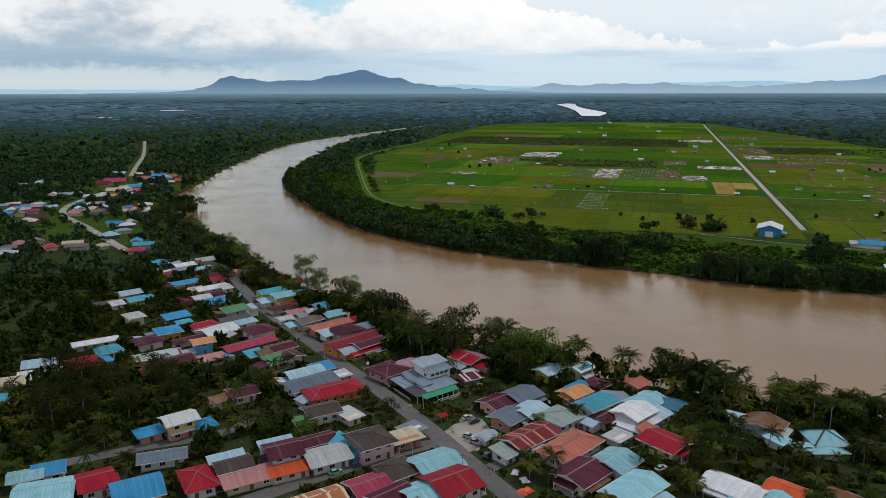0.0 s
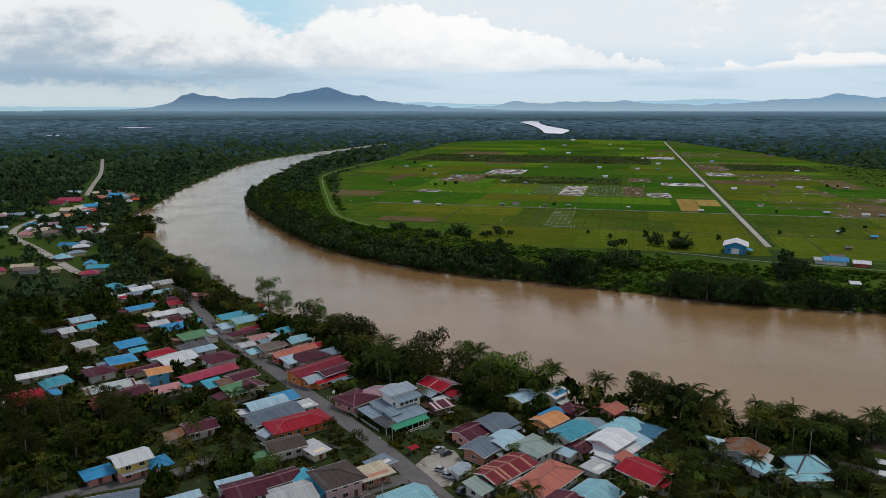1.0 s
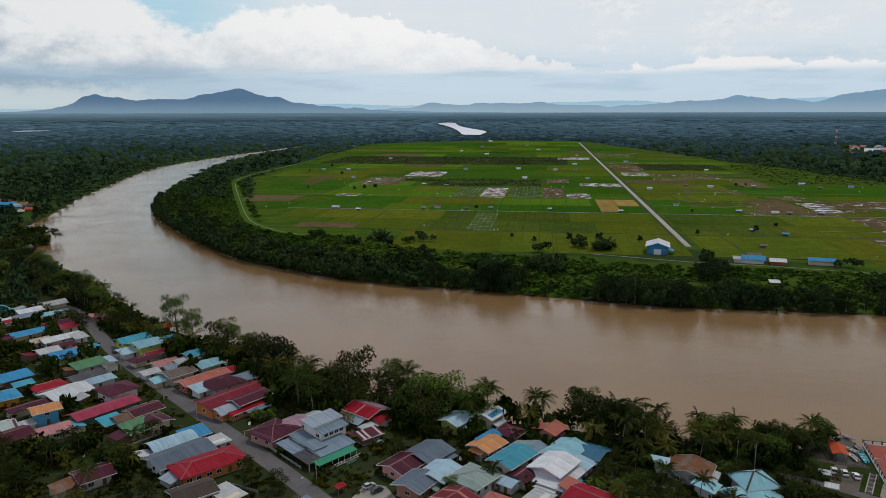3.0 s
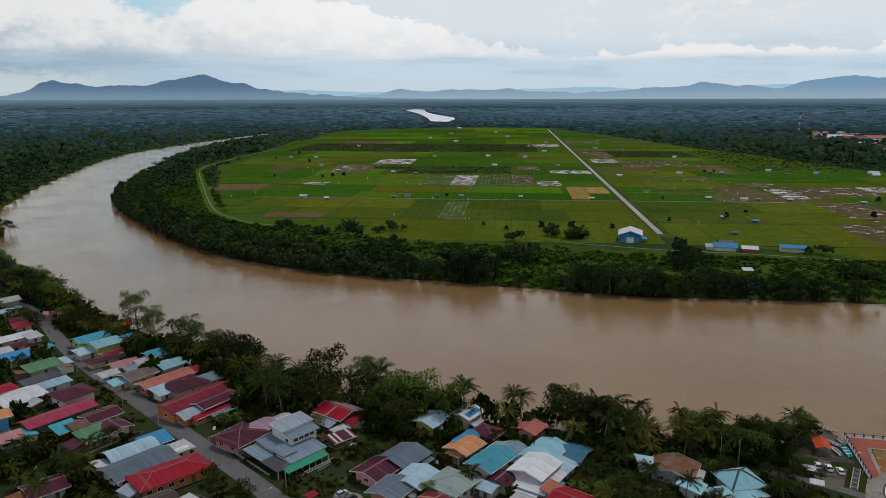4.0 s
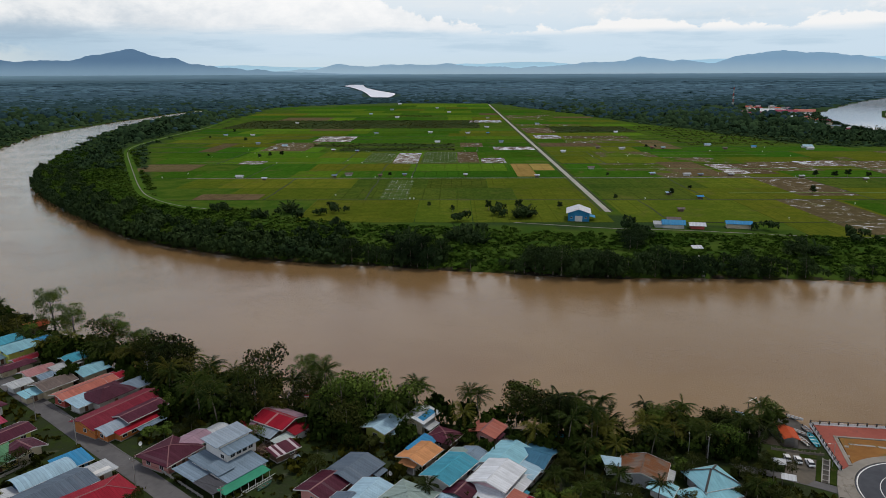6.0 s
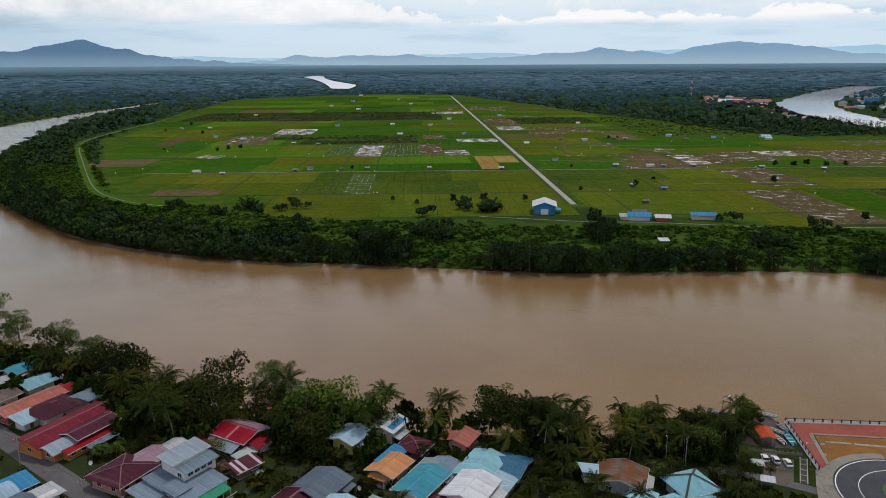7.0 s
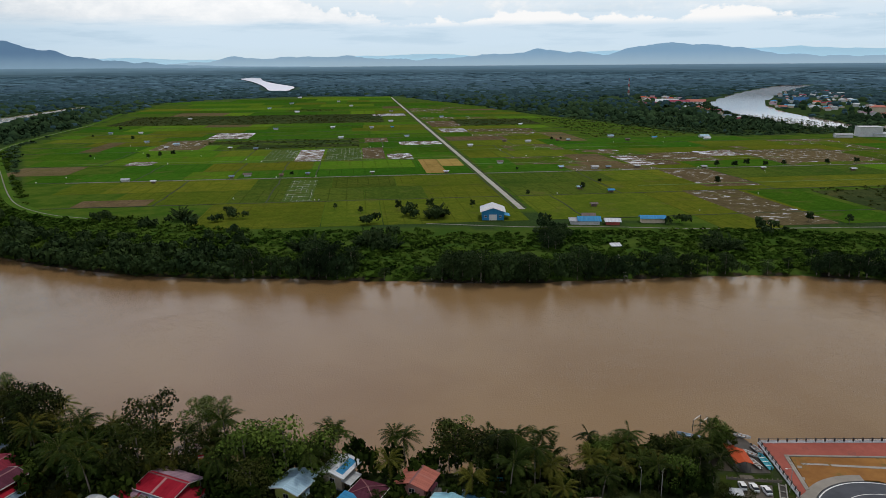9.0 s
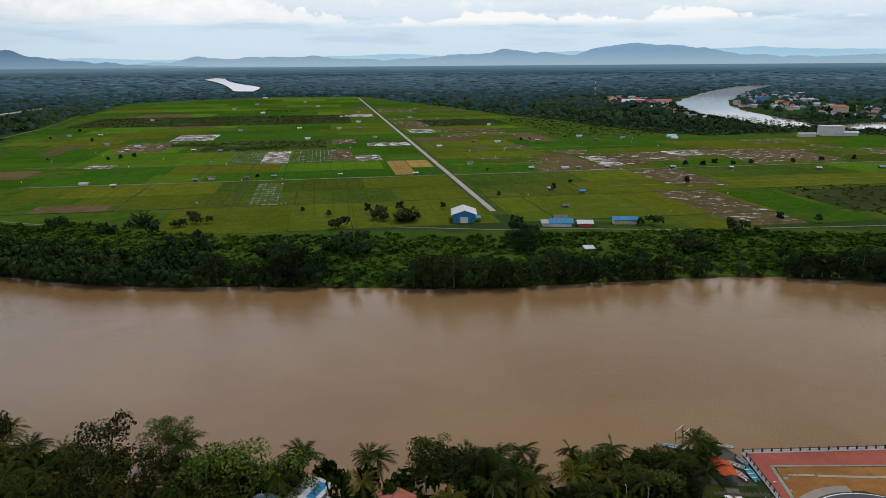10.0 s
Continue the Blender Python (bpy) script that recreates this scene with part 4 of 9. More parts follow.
def stuff(name, spots, templates, material, label, category, rng, squash=(0.8, 1.2), smooth=False):
    """Many plants that nobody could count, joined into one mesh. Spots: x, y, z, size."""
    vs, fs, base = [], [], 0
    spots = np.asarray(spots)
    pick = rng.integers(0, len(templates), len(spots))
    for k, (tv, tf) in enumerate(templates):
        s = spots[pick == k]
        if not len(s):
            continue
        a = rng.uniform(0, 2 * np.pi, len(s))
        c, sn = np.cos(a)[:, None], np.sin(a)[:, None]
        x = (tv[None, :, 0] * c - tv[None, :, 1] * sn) * s[:, 3:4] + s[:, 0:1]
        y = (tv[None, :, 0] * sn + tv[None, :, 1] * c) * s[:, 3:4] + s[:, 1:2]
        rise = s[:, 4:5] if s.shape[1] > 4 else s[:, 3:4]
        z = tv[None, :, 2] * rise * rng.uniform(*squash, (len(s), 1)) + s[:, 2:3]
        vs.append(np.stack([x, y, z], -1).reshape(-1, 3))
        fs.append((tf[None] + (base + np.arange(len(s)) * len(tv))[:, None, None]).reshape(-1, 3))
        base += len(s) * len(tv)
    ob = new(name, tri_mesh(name, np.concatenate(vs), np.concatenate(fs), material))
    if smooth:
        ob.data.shade_smooth()
    return tagged(ob, label, category, "", "stuff")


def clump_template(seed, clumps, size, lobes=4, tall=1.0):
    """A crown of leaf clumps about 1 m in radius, standing on the ground."""
    rng = np.random.default_rng(seed)
    lob = [(0, 0, 0.75 * tall, 0.75, tall)]
    for i in range(lobes):
        a = i * 2.4 + rng.uniform(-0.5, 0.5)
        lob.append((0.55 * math.cos(a), 0.55 * math.sin(a), rng.uniform(0.4, 1.1) * tall, rng.uniform(0.4, 0.6), tall))
    p, d = crown_points(lob, clumps, rng, 0.3)
    return leaf_quads(p, d, size, rng, 0.2)


def dome_template(seed, k=5):
    """A low, uneven crown for trees far off."""
    rng = np.random.default_rng(seed)
    verts = []
    for z, r in ((-0.1, 1.0), (0.62, 0.92), (1.08, 0.55)):
        for j in range(k):
            a = 2 * math.pi * (j + rng.uniform(-0.3, 0.3)) / k
            q = r * rng.uniform(0.75, 1.2)
            verts.append((q * math.cos(a), q * math.sin(a), z * rng.uniform(0.8, 1.2)))
    verts.append((rng.uniform(-0.2, 0.2), rng.uniform(-0.2, 0.2), 1.3))
    faces = []
    for i in range(2):
        for j in range(k):
            p, q = i * k + j, i * k + (j + 1) % k
            faces += [(p, q, q + k), (p, q + k, p + k)]
    faces += [(2 * k + j, 2 * k + (j + 1) % k, 3 * k) for j in range(k)]
    return np.array(verts), np.array(faces)


def wet_or_near(x, y, gap):
    wet = np.zeros(np.shape(x), bool)
    for poly in RIVERS:
        wet |= inside(x, y, poly)
    for line in SHORES:
        wet |= away(x, y, line) < gap
    return wet

# ---- houses ----
def sheet_metal(name, a, streak=None, rust=0.0, rough=0.62, bands=None):
    """Painted corrugated sheets: laid side by side along the ridge, each faded a little differently, streaked down the slope."""
    m = bpy.data.materials.new(name)
    m.use_nodes = True
    g = Graph(m.node_tree)
    bsdf = m.node_tree.nodes["Principled BSDF"]
    where = g.put("ShaderNodeTexCoord").outputs["Object"]
    sep = g.put("ShaderNodeSeparateXYZ")
    g.l.new(where, sep.inputs[0])
    info = g.put("ShaderNodeObjectInfo").outputs["Random"]
    row = g.math("FLOOR", g.math("ADD", g.math("MULTIPLY", sep.outputs[0], 1.1), g.math("MULTIPLY", info, 40.0)))
    lot = g.put("ShaderNodeTexWhiteNoise", noise_dimensions="1D")
    g.l.new(row, lot.inputs["W"])
    down = g.noise(g.vec(g.math("MULTIPLY", sep.outputs[0], 3.0), g.math("MULTIPLY", sep.outputs[1], 0.25), g.math("MULTIPLY", info, 30.0)), 1.0, 5.0, 0.65)
    wide = g.noise(g.vec(sep.outputs[0], sep.outputs[1], g.math("MULTIPLY", info, 50.0)), 0.22, 4.0, 0.6)
    a = tuple(0.92 * c for c in a)
    lo = tuple(0.56 * c for c in a)
    hi = tuple(min(0.85, 1.0 * c + 0.01) for c in a)
    f = g.ramp(g.math("ADD", g.math("MULTIPLY", lot.outputs["Value"], 0.14), g.math("MULTIPLY", g.math("ADD", down, wide), 0.43)), 0.22, 0.74)
    col = g.mix(f, rgb(*lo), rgb(*hi))
    if bands:
        pick = g.math("GREATER_THAN", lot.outputs["Value"], bands[3])
        col = g.mix(pick, col, rgb(*bands[:3]))
    if rust:
        col = g.mix(g.ramp(g.math("ADD", g.math("MULTIPLY", wide, 0.7), g.math("MULTIPLY", down, 0.3)), 0.66 - rust, 0.8 - rust), col, rgb(0.14, 0.050, 0.016))
    dirt = g.ramp(wide, 0.52, 0.72)
    col = g.mix(g.math("MULTIPLY", dirt, 0.35), col, rgb(*(0.45 * c + 0.015 for c in a)))
    seam = g.math("LESS_THAN", g.math("FRACT", g.math("ADD", g.math("MULTIPLY", sep.outputs[0], 1.1), g.math("MULTIPLY", info, 40.0))), 0.13)
    odd = g.math("GREATER_THAN", lot.outputs["Value"], 0.92)
    col = g.mix(g.math("MULTIPLY", odd, 0.25), col, rgb(*(0.45 * c + 0.09 for c in a)))
    col = g.mix(g.math("MULTIPLY", seam, 0.26), col, rgb(*(0.22 * c for c in a)))
    hsv = g.put("ShaderNodeHueSaturation")
    g.l.new(g.math("ADD", 0.85, g.math("MULTIPLY", info, 0.28)), hsv.inputs["Value"])
    g.l.new(col, hsv.inputs["Color"])
    hsv.inputs["Saturation"].default_value = 1.04
    g.l.new(hsv.outputs[0], bsdf.inputs["Base Color"])
    bsdf.inputs["Roughness"].default_value = rough
    bsdf.inputs["Specular IOR Level"].default_value = 0.12
    rib = g.math("SINE", g.math("MULTIPLY", sep.outputs[0], 20.0))
    bn = g.put("ShaderNodeBump")
    bn.inputs["Distance"].default_value = 0.02
    bn.inputs["Strength"].default_value = 0.5
    g.l.new(rib, bn.inputs["Height"])
    g.l.new(bn.outputs[0], bsdf.inputs["Normal"])
    return m


def sheets(name, r, g, b, rust=0.0, **more):
    return sheet_metal(name.replace(" ", "_") + "_roof", (r, g, b), rust=rust, **more), name


ROOFS = {
    "white": sheets("white", 0.60, 0.63, 0.66, 0.02), "whiteroof": sheets("clean white", 0.66, 0.68, 0.71), "palegrey": sheets("pale grey", 0.46, 0.48, 0.49, 0.06),
    "paleblue": sheets("pale blue", 0.36, 0.52, 0.62), "paleteal": sheets("pale turquoise", 0.27, 0.52, 0.60), "teal": sheets("turquoise", 0.07, 0.34, 0.45),
    "blue": sheets("bright blue", 0.05, 0.27, 0.50), "greyblue": sheets("grey blue", 0.20, 0.27, 0.34, 0.03), "slate": sheets("slate blue", 0.13, 0.17, 0.22),
    "silver": sheets("bare silver", 0.34, 0.41, 0.48, 0.05), "maroon": sheets("dark maroon", 0.072, 0.009, 0.024), "red": sheets("red", 0.30, 0.012, 0.026), "candy": sheets("maroon and white striped", 0.085, 0.016, 0.030, bands=(0.40, 0.34, 0.36, 0.55)),
    "crimson": sheets("weathered crimson", 0.17, 0.012, 0.026, 0.03), "rose": sheets("faded rose", 0.33, 0.045, 0.085), "pink": sheets("faded pink", 0.42, 0.20, 0.20, 0.05),
    "pinkgrey": sheets("pinkish grey", 0.34, 0.22, 0.27), "salmon": sheets("salmon", 0.45, 0.15, 0.11, 0.03), "orange": sheets("orange red", 0.55, 0.10, 0.04),
    "amber": sheets("amber", 0.58, 0.27, 0.12), "cream": sheets("cream", 0.52, 0.45, 0.33, 0.05), "green": sheets("leaf green", 0.09, 0.22, 0.11),
    "palegreen": sheets("greyish green", 0.28, 0.36, 0.33, 0.03), "taupe": sheets("greyish brown", 0.15, 0.115, 0.10), "darkbrown": sheets("dark brown", 0.060, 0.043, 0.038),
    "darkgrey": sheets("dark grey", 0.085, 0.085, 0.095), "rust": sheets("rusty", 0.19, 0.14, 0.11, 0.24), "gazebo": sheets("light turquoise", 0.27, 0.55, 0.63),
    "tarp": sheets("blue netted", 0.05, 0.16, 0.25), "stripe": sheets("pale and maroon striped", 0.45, 0.52, 0.50, bands=(0.10, 0.03, 0.05, 0.66)),
    "redstripe": sheets("maroon and rust striped", 0.16, 0.018, 0.026, bands=(0.30, 0.15, 0.11, 0.62)), "tile": sheets("rust and cream striped", 0.40, 0.16, 0.08, bands=(0.50, 0.40, 0.28, 0.5)),
}


def paint(name, r, g, b):
    return surface(name.replace(" ", "_") + "_wall", (0.72 * r, 0.72 * g, 0.72 * b), (0.98 * r, 0.98 * g, 0.98 * b), 2.0, 0.8, stain=(0.45 * r, 0.43 * g, 0.40 * b, 0.60)), name


WALLS = {
    "white": paint("white", 0.62, 0.61, 0.58), "cream": paint("cream", 0.60, 0.51, 0.36), "brown": paint("brown timber", 0.15, 0.10, 0.07), "lime": paint("lime yellow", 0.52, 0.55, 0.12),
    "salmon": paint("salmon pink", 0.62, 0.28, 0.24), "orange": paint("orange", 0.58, 0.20, 0.05), "ochre": paint("ochre", 0.62, 0.31, 0.04), "skyblue": paint("sky blue", 0.10, 0.38, 0.62),
    "green": paint("dull green", 0.09, 0.20, 0.14), "yellow": paint("yellow", 0.66, 0.50, 0.16), "brick": paint("brick red", 0.42, 0.20, 0.13), "blue": paint("blue", 0.10, 0.28, 0.55),
    "red": paint("red", 0.42, 0.08, 0.06), "greywall": paint("grey", 0.38, 0.38, 0.38), "pinkwall": paint("pale pink", 0.62, 0.42, 0.45), "tealwall": paint("teal", 0.05, 0.30, 0.36),
    "paleblue": paint("pale blue", 0.36, 0.48, 0.60),
}
M_GLASS = surface("dark_glass", (0.012, 0.014, 0.016), (0.03, 0.033, 0.036), 1.0, 0.2, spec=0.3)
M_FRAME = surface("white_frame", (0.55, 0.54, 0.52), (0.66, 0.65, 0.62), 1.0, 0.6)
M_DOOR = surface("door_wood", (0.10, 0.05, 0.03), (0.18, 0.09, 0.05), 0.6, 0.6)
M_CONCRETE = surface("concrete", (0.22, 0.21, 0.19), (0.33, 0.31, 0.28), 1.5, 0.9, stain=(0.12, 0.115, 0.10, 0.58))
M_CAP = surface("faded_ridge_paint", (0.1320, 0.0480, 0.0510), (0.1980, 0.0900, 0.0900), 1.5, 0.6)
M_TRIM = surface("fascia_paint", (0.55, 0.54, 0.52), (0.70, 0.69, 0.66), 1.5, 0.6)


WINDOW_FRAME = as_mesh("window", *joined(box(0, 0, 0.62, 1.7, 0.12, 0.08), box(0, 0, -0.62, 1.8, 0.2, 0.10), box(-0.8, 0, 0, 0.08, 0.12, 1.2), box(0.8, 0, 0, 0.08, 0.12, 1.2), box(0, 0, 0, 0.06, 0.1, 1.2)), M_FRAME)
WINDOW_PANE = as_mesh("pane", *box(0, 0, 0, 1.56, 0.05, 1.2), M_GLASS)
DOOR_LEAF = as_mesh("door", *joined(box(0, 0, 1.0, 0.9, 0.1, 2.0), box(0, 0, 2.05, 1.1, 0.14, 0.1), box(-0.5, 0, 1.0, 0.1, 0.14, 2.1), box(0.5, 0, 1.0, 0.1, 0.14, 2.1)), M_DOOR)


def thick(top, faces, t):
    """A sheet with thickness: the top corners, the same lowered by t, and the rim."""
    n = len(top)
    verts = list(top) + [(x, y, z - t) for x, y, z in top]
    out = list(faces) + [tuple(i + n for i in q[::-1]) for q in faces]
    edges = {}
    for q in faces:
        for a, b in zip(q, q[1:] + q[:1]):
            edges[(a, b)] = 1
    for a, b in edges:
        if (b, a) not in edges:
            out.append((b, a, a + n, b + n))
    return verts, out


def sheet(x0, x1, y0, y1, z0, z1, t=0.14):
    return thick([(x0, y0, z0), (x1, y0, z0), (x1, y1, z1), (x0, y1, z1)], [(0, 1, 2, 3)], t)


def roof_shape(kind, L, W, h, over=0.7, slope=0.27):
    """Corners and faces of the roof's top side, ridge along x; and its height over the eaves."""
    a, b = L / 2 + over, W / 2 + over
    low = h - over * slope * 0.6
    if kind == "gable":
        r = b * slope
        return [(-a, -b, low), (a, -b, low), (a, 0, low + r), (-a, 0, low + r), (a, b, low), (-a, b, low)], [(0, 1, 2, 3), (3, 2, 4, 5)], r
    if kind in ("hip", "pyramid"):
        r = b * (slope if kind == "hip" else 0.5)
        k = max(a - b, 0.0) if kind == "hip" else 0.3
        return [(-a, -b, low), (a, -b, low), (a, b, low), (-a, b, low), (-k, 0, low + r), (k, 0, low + r)], [(0, 1, 5, 4), (2, 3, 4, 5), (1, 2, 5), (3, 0, 4)], r
    if kind == "vault":
        n, verts, r = 8, [], b * 0.34
        for i in range(n + 1):
            s = -1 + 2 * i / n
            verts += [(-a, s * b, low + r * (1 - s * s)), (a, s * b, low + r * (1 - s * s))]
        return verts, [(2 * i, 2 * i + 1, 2 * i + 3, 2 * i + 2) for i in range(n)], r
    r = 2 * b * (0.16 if kind == "shed" else 0.02)
    return [(-a, -b, low), (a, -b, low), (a, b, low + r), (-a, b, low + r)], [(0, 1, 2, 3)], r


SHAPES = {"gable": "gable", "hip": "hipped", "pyramid": "pyramid", "vault": "curved", "shed": "lean-to", "flat": "flat"}
HOUSES = []


def house(x, y, L, W, yaw, h, kind, roof, wall, name="house", group="village houses", base=None):
    """A village house: walls to the eaves, roof with overhang, fascia, ridge cap, windows, door, plinth or stilts."""
    rng = random.Random(int(x * 13 + y * 7))
    (roof_m, roof_word), (wall_m, wall_word) = ROOFS[roof], WALLS[wall]
    far, remote = math.hypot(x, y) > 310, math.hypot(x, y) > 480
    ob = new(name)
    ob.matrix_basis = pose(x, y, 0.2, 0, 0, yaw)
    two = h >= 5
    size = "two-storey" if two else ("small" if L * W < 80 else ("long" if L > 22 else "low"))
    tagged(ob, f"{size} {wall_word} house, {SHAPES[kind]} {roof_word} metal roof", name.replace("_", " "), group)
    deep_eaves = not remote and min(L, W) > 5.5
    lw, ww = (L - 1.4, W - 1.4) if deep_eaves else (L - 0.6, W - 0.6)
    if remote and name == "house" and x < 0:
        h = min(h, 2.9)
    verts, faces, rise = roof_shape(kind, L, W, h, 0.9 if remote else 0.7, 0.44 if remote else 0.27)
    # walls with gable ends
    e = h - 0.05 + (0.22 if deep_eaves and kind in ("gable", "hip") else 0.0)
    if kind == "gable":
        top = e + (ww / 2) * (0.42 if remote else 0.255)
        v = [(-lw / 2, -ww / 2, 0), (lw / 2, -ww / 2, 0), (lw / 2, ww / 2, 0), (-lw / 2, ww / 2, 0), (-lw / 2, -ww / 2, e), (lw / 2, -ww / 2, e), (lw / 2, ww / 2, e), (-lw / 2, ww / 2, e), (-lw / 2, 0, top), (lw / 2, 0, top)]
        f = [(0, 1, 5, 4), (1, 2, 6, 9, 5), (2, 3, 7, 6), (3, 0, 4, 8, 7), (4, 5, 9, 8), (6, 7, 8, 9), (3, 2, 1, 0)]
    else:
        v, f = box(0, 0, e / 2, lw, ww, e)
    part("wall", as_mesh("wall", v, f, wall_m), ob)
    part("roof", as_mesh("roof", *thick(verts, faces, 0.12), roof_m), ob)
    if base:
        part("wall", as_mesh("wall", *box(0, 0, 1.4, lw + 0.06, ww + 0.06, 2.8), WALLS[base][0]), ob, f"{WALLS[base][1]} ground floor wall")
        part("canopy", as_mesh("canopy", *sheet(-lw / 2, lw / 2, -ww / 2 - 1.4, -ww / 2, 2.7, 3.0, 0.1), roof_m), ob, "narrow canopy over the ground floor")
    cap = M_CAP if roof in ("red", "crimson", "maroon", "rose", "salmon", "redstripe") else roof_m
    if kind in ("gable", "hip", "pyramid") and not remote:
        k = L / 2 + 0.7 if kind == "gable" else max(L / 2 - W / 2, 0.3)
        zr = max(p[2] for p in verts)
        part("ridge_cap", as_mesh("ridge_cap", [(-k, -0.28, zr - 0.06), (k, -0.28, zr - 0.06), (k, 0, zr + 0.07), (-k, 0, zr + 0.07), (k, 0.28, zr - 0.06), (-k, 0.28, zr - 0.06)], [(0, 1, 2, 3), (3, 2, 4, 5)], M_DARK if kind == "pyramid" else cap), ob)
    low = min(p[2] for p in verts)
    a, b = L / 2 + 0.7, W / 2 + 0.7
    if not remote and rng.random() < (0.8 if not far else 0.4):
        for s in ((-1, 1) if kind not in ("shed", "flat") else (-1,)):
            part("fascia", as_mesh("fascia", *box(0, s * (b + 0.03), low - 0.1, 2 * a, 0.06, 0.28), M_TRIM), ob)
        if kind == "gable":
            for s in (-1, 1):
                vv = [(s * (a + 0.04), t * b * (0 if k == 1 else 1), (low if k != 1 else low + rise) + dz) for k, t in ((0, -1), (1, 0), (2, 1)) for dz in (0.08, -0.24)]
                part("bargeboard", as_mesh("bargeboard", vv, [(0, 1, 3, 2), (2, 3, 5, 4), (2, 3, 1, 0), (4, 5, 3, 2)][:2], M_TRIM), ob)
    if kind == "pyramid" or kind == "hip" and not far:
        zr = max(p[2] for p in verts)
        for sx, sy in ((1, 1), (1, -1), (-1, 1), (-1, -1)):
            p0, p1 = Vector((sx * (0.3 if kind == "pyramid" else max(a - b, 0.0)), 0, zr)), Vector((sx * a, sy * b, low))
            side = (p1 - p0).cross(Vector((0, 0, 1))).normalized() * (0.3 if kind == "pyramid" else 0.16)
            up = Vector((0, 0, 0.10))
            part("hip_cap", as_mesh("hip_cap", [p0 - side + up, p0 + side + up, p1 + side + up, p1 - side + up], [(0, 1, 2, 3)], M_DARK if kind == "pyramid" else cap), ob)
    # openings
    floors = [1.6, 4.4] if two else [1.6 + max(0, h - 3.4) * 0.6]
    for s in (-1, 1):
        if remote:
            break
        n = max(1, int(lw / ((3.2 if s < 0 else 7.0) if not far else 8.0)))
        at_door = rng.randrange(n) if s == -1 else -1
        for z in floors:
            for i in range(n):
                xx = -lw / 2 + lw * (i + 0.5) / n + rng.uniform(-0.2, 0.2)
                if i == at_door and z == floors[0]:
                    part("door", DOOR_LEAF, ob, "", pose(xx, s * (ww / 2 + 0.03), 0.1))
                    continue
                w = part("window", WINDOW_FRAME, ob, "", pose(xx, s * (ww / 2 + 0.03), z))
                part("pane", WINDOW_PANE, w, "dark glass")
        if s == 1 and far:
            break
        if ww > 5 and not (far and s == 1):
            for z in floors:
                for t in ((-0.25, 0.25) if ww > 10 and not far else (0.0,)):
                    w = part("window", WINDOW_FRAME, ob, "", pose(s * (lw / 2 + 0.03), t * ww, z, 0, 0, 90))
                    part("pane", WINDOW_PANE, w, "dark glass")
    if not remote:
        part("plinth", as_mesh("plinth", *box(0, 0, -0.15, lw + 0.5, ww + 0.5, 0.7), M_CONCRETE), ob)
    if not far and name == "house" and L * W > 70 and kind in ("gable", "hip") and rng.random() < 0.6:
        # a porch with its own lower roof before one gable end
        s, e1, half = rng.choice((-1, 1)), min(low - 0.25, 3.1), ww * rng.uniform(0.28, 0.5)
        q = [(s * lw / 2, -half, e1), (s * lw / 2, half, e1), (s * (lw / 2 + 2.6), half, e1 - 0.55), (s * (lw / 2 + 2.6), -half, e1 - 0.55)]
        porch = part("porch", as_mesh("porch", *thick(q if s < 0 else q[::-1], [(0, 1, 2, 3)], 0.1), roof_m), ob, "lower porch roof")
        for t in (-0.92, 0.92):
            part("post", as_mesh("post", *box(s * (lw / 2 + 2.4), t * half, (e1 - 0.6) / 2, 0.18, 0.18, e1 - 0.6), M_FRAME), porch)
        part("step", as_mesh("step", *box(s * (lw / 2 + 1.3), 0, 0.05, 2.6, 2 * half, 0.25), M_CONCRETE), porch)
    if not far and name == "house" and L * W > 60 and rng.random() < 0.6:
        # a lean-to of other sheets along one side, on posts
        s, run, deep = rng.choice((-1, 1, -1)), L * rng.uniform(0.35, 0.85), rng.uniform(1.8, 3.4)
        x0 = rng.uniform(-L / 2, L / 2 - run)
        e0 = min(low - 0.15, 3.0)
        q = [(x0, s * ww / 2, e0), (x0 + run, s * ww / 2, e0), (x0 + run, s * (ww / 2 + deep), e0 - 0.6), (x0, s * (ww / 2 + deep), e0 - 0.6)]
        m = roof_m if rng.random() < 0.3 else ROOFS[rng.choice(("palegrey", "greyblue", "rust", "silver", "maroon", "teal", "darkgrey", "blue", "taupe", "palegreen"))][0]
        part("lean_to", as_mesh("lean_to", *thick(q if s > 0 else q[::-1], [(0, 1, 2, 3)], 0.08), m), ob, "lower lean-to of other metal sheets")
        for k in (0.05, 0.95):
            part("post", as_mesh("post", *box(x0 + run * k, s * (ww / 2 + deep - 0.2), (e0 - 0.6) / 2, 0.16, 0.16, e0 - 0.6), M_CONCRETE), ob)
    HOUSES.append((x, y, max(L, W) / 2))
    return ob


M_DARK = surface("dark_trim", (0.02, 0.018, 0.018), (0.04, 0.036, 0.034), 1.0, 0.7)

# the village, street by street: x, y, length, width, bearing of the ridge, eaves, shape, roof, wall
house(-165.7, 449.7, 12.2, 8.7, 42, 3, "gable", "white", "white")
house(-150.6, 442.0, 14.1, 6.3, 42, 3, "gable", "paleteal", "white")
house(-141.3, 418.7, 13, 8.6, 42, 3.4, "gable", "maroon", "white")
house(-133.3, 413.4, 7.4, 5.1, 42, 3, "shed", "red", "cream")
house(-150.3, 405.6, 14.6, 8.5, 42, 3, "gable", "blue", "cream")
house(-131.3, 394.3, 17.1, 8.4, 42, 3, "gable", "white", "white")
house(-140.3, 390.7, 9.9, 7.2, 42, 3, "gable", "cream", "white")
house(-130.3, 374.5, 8.8, 8.2, 42, 3, "gable", "palegrey", "cream")
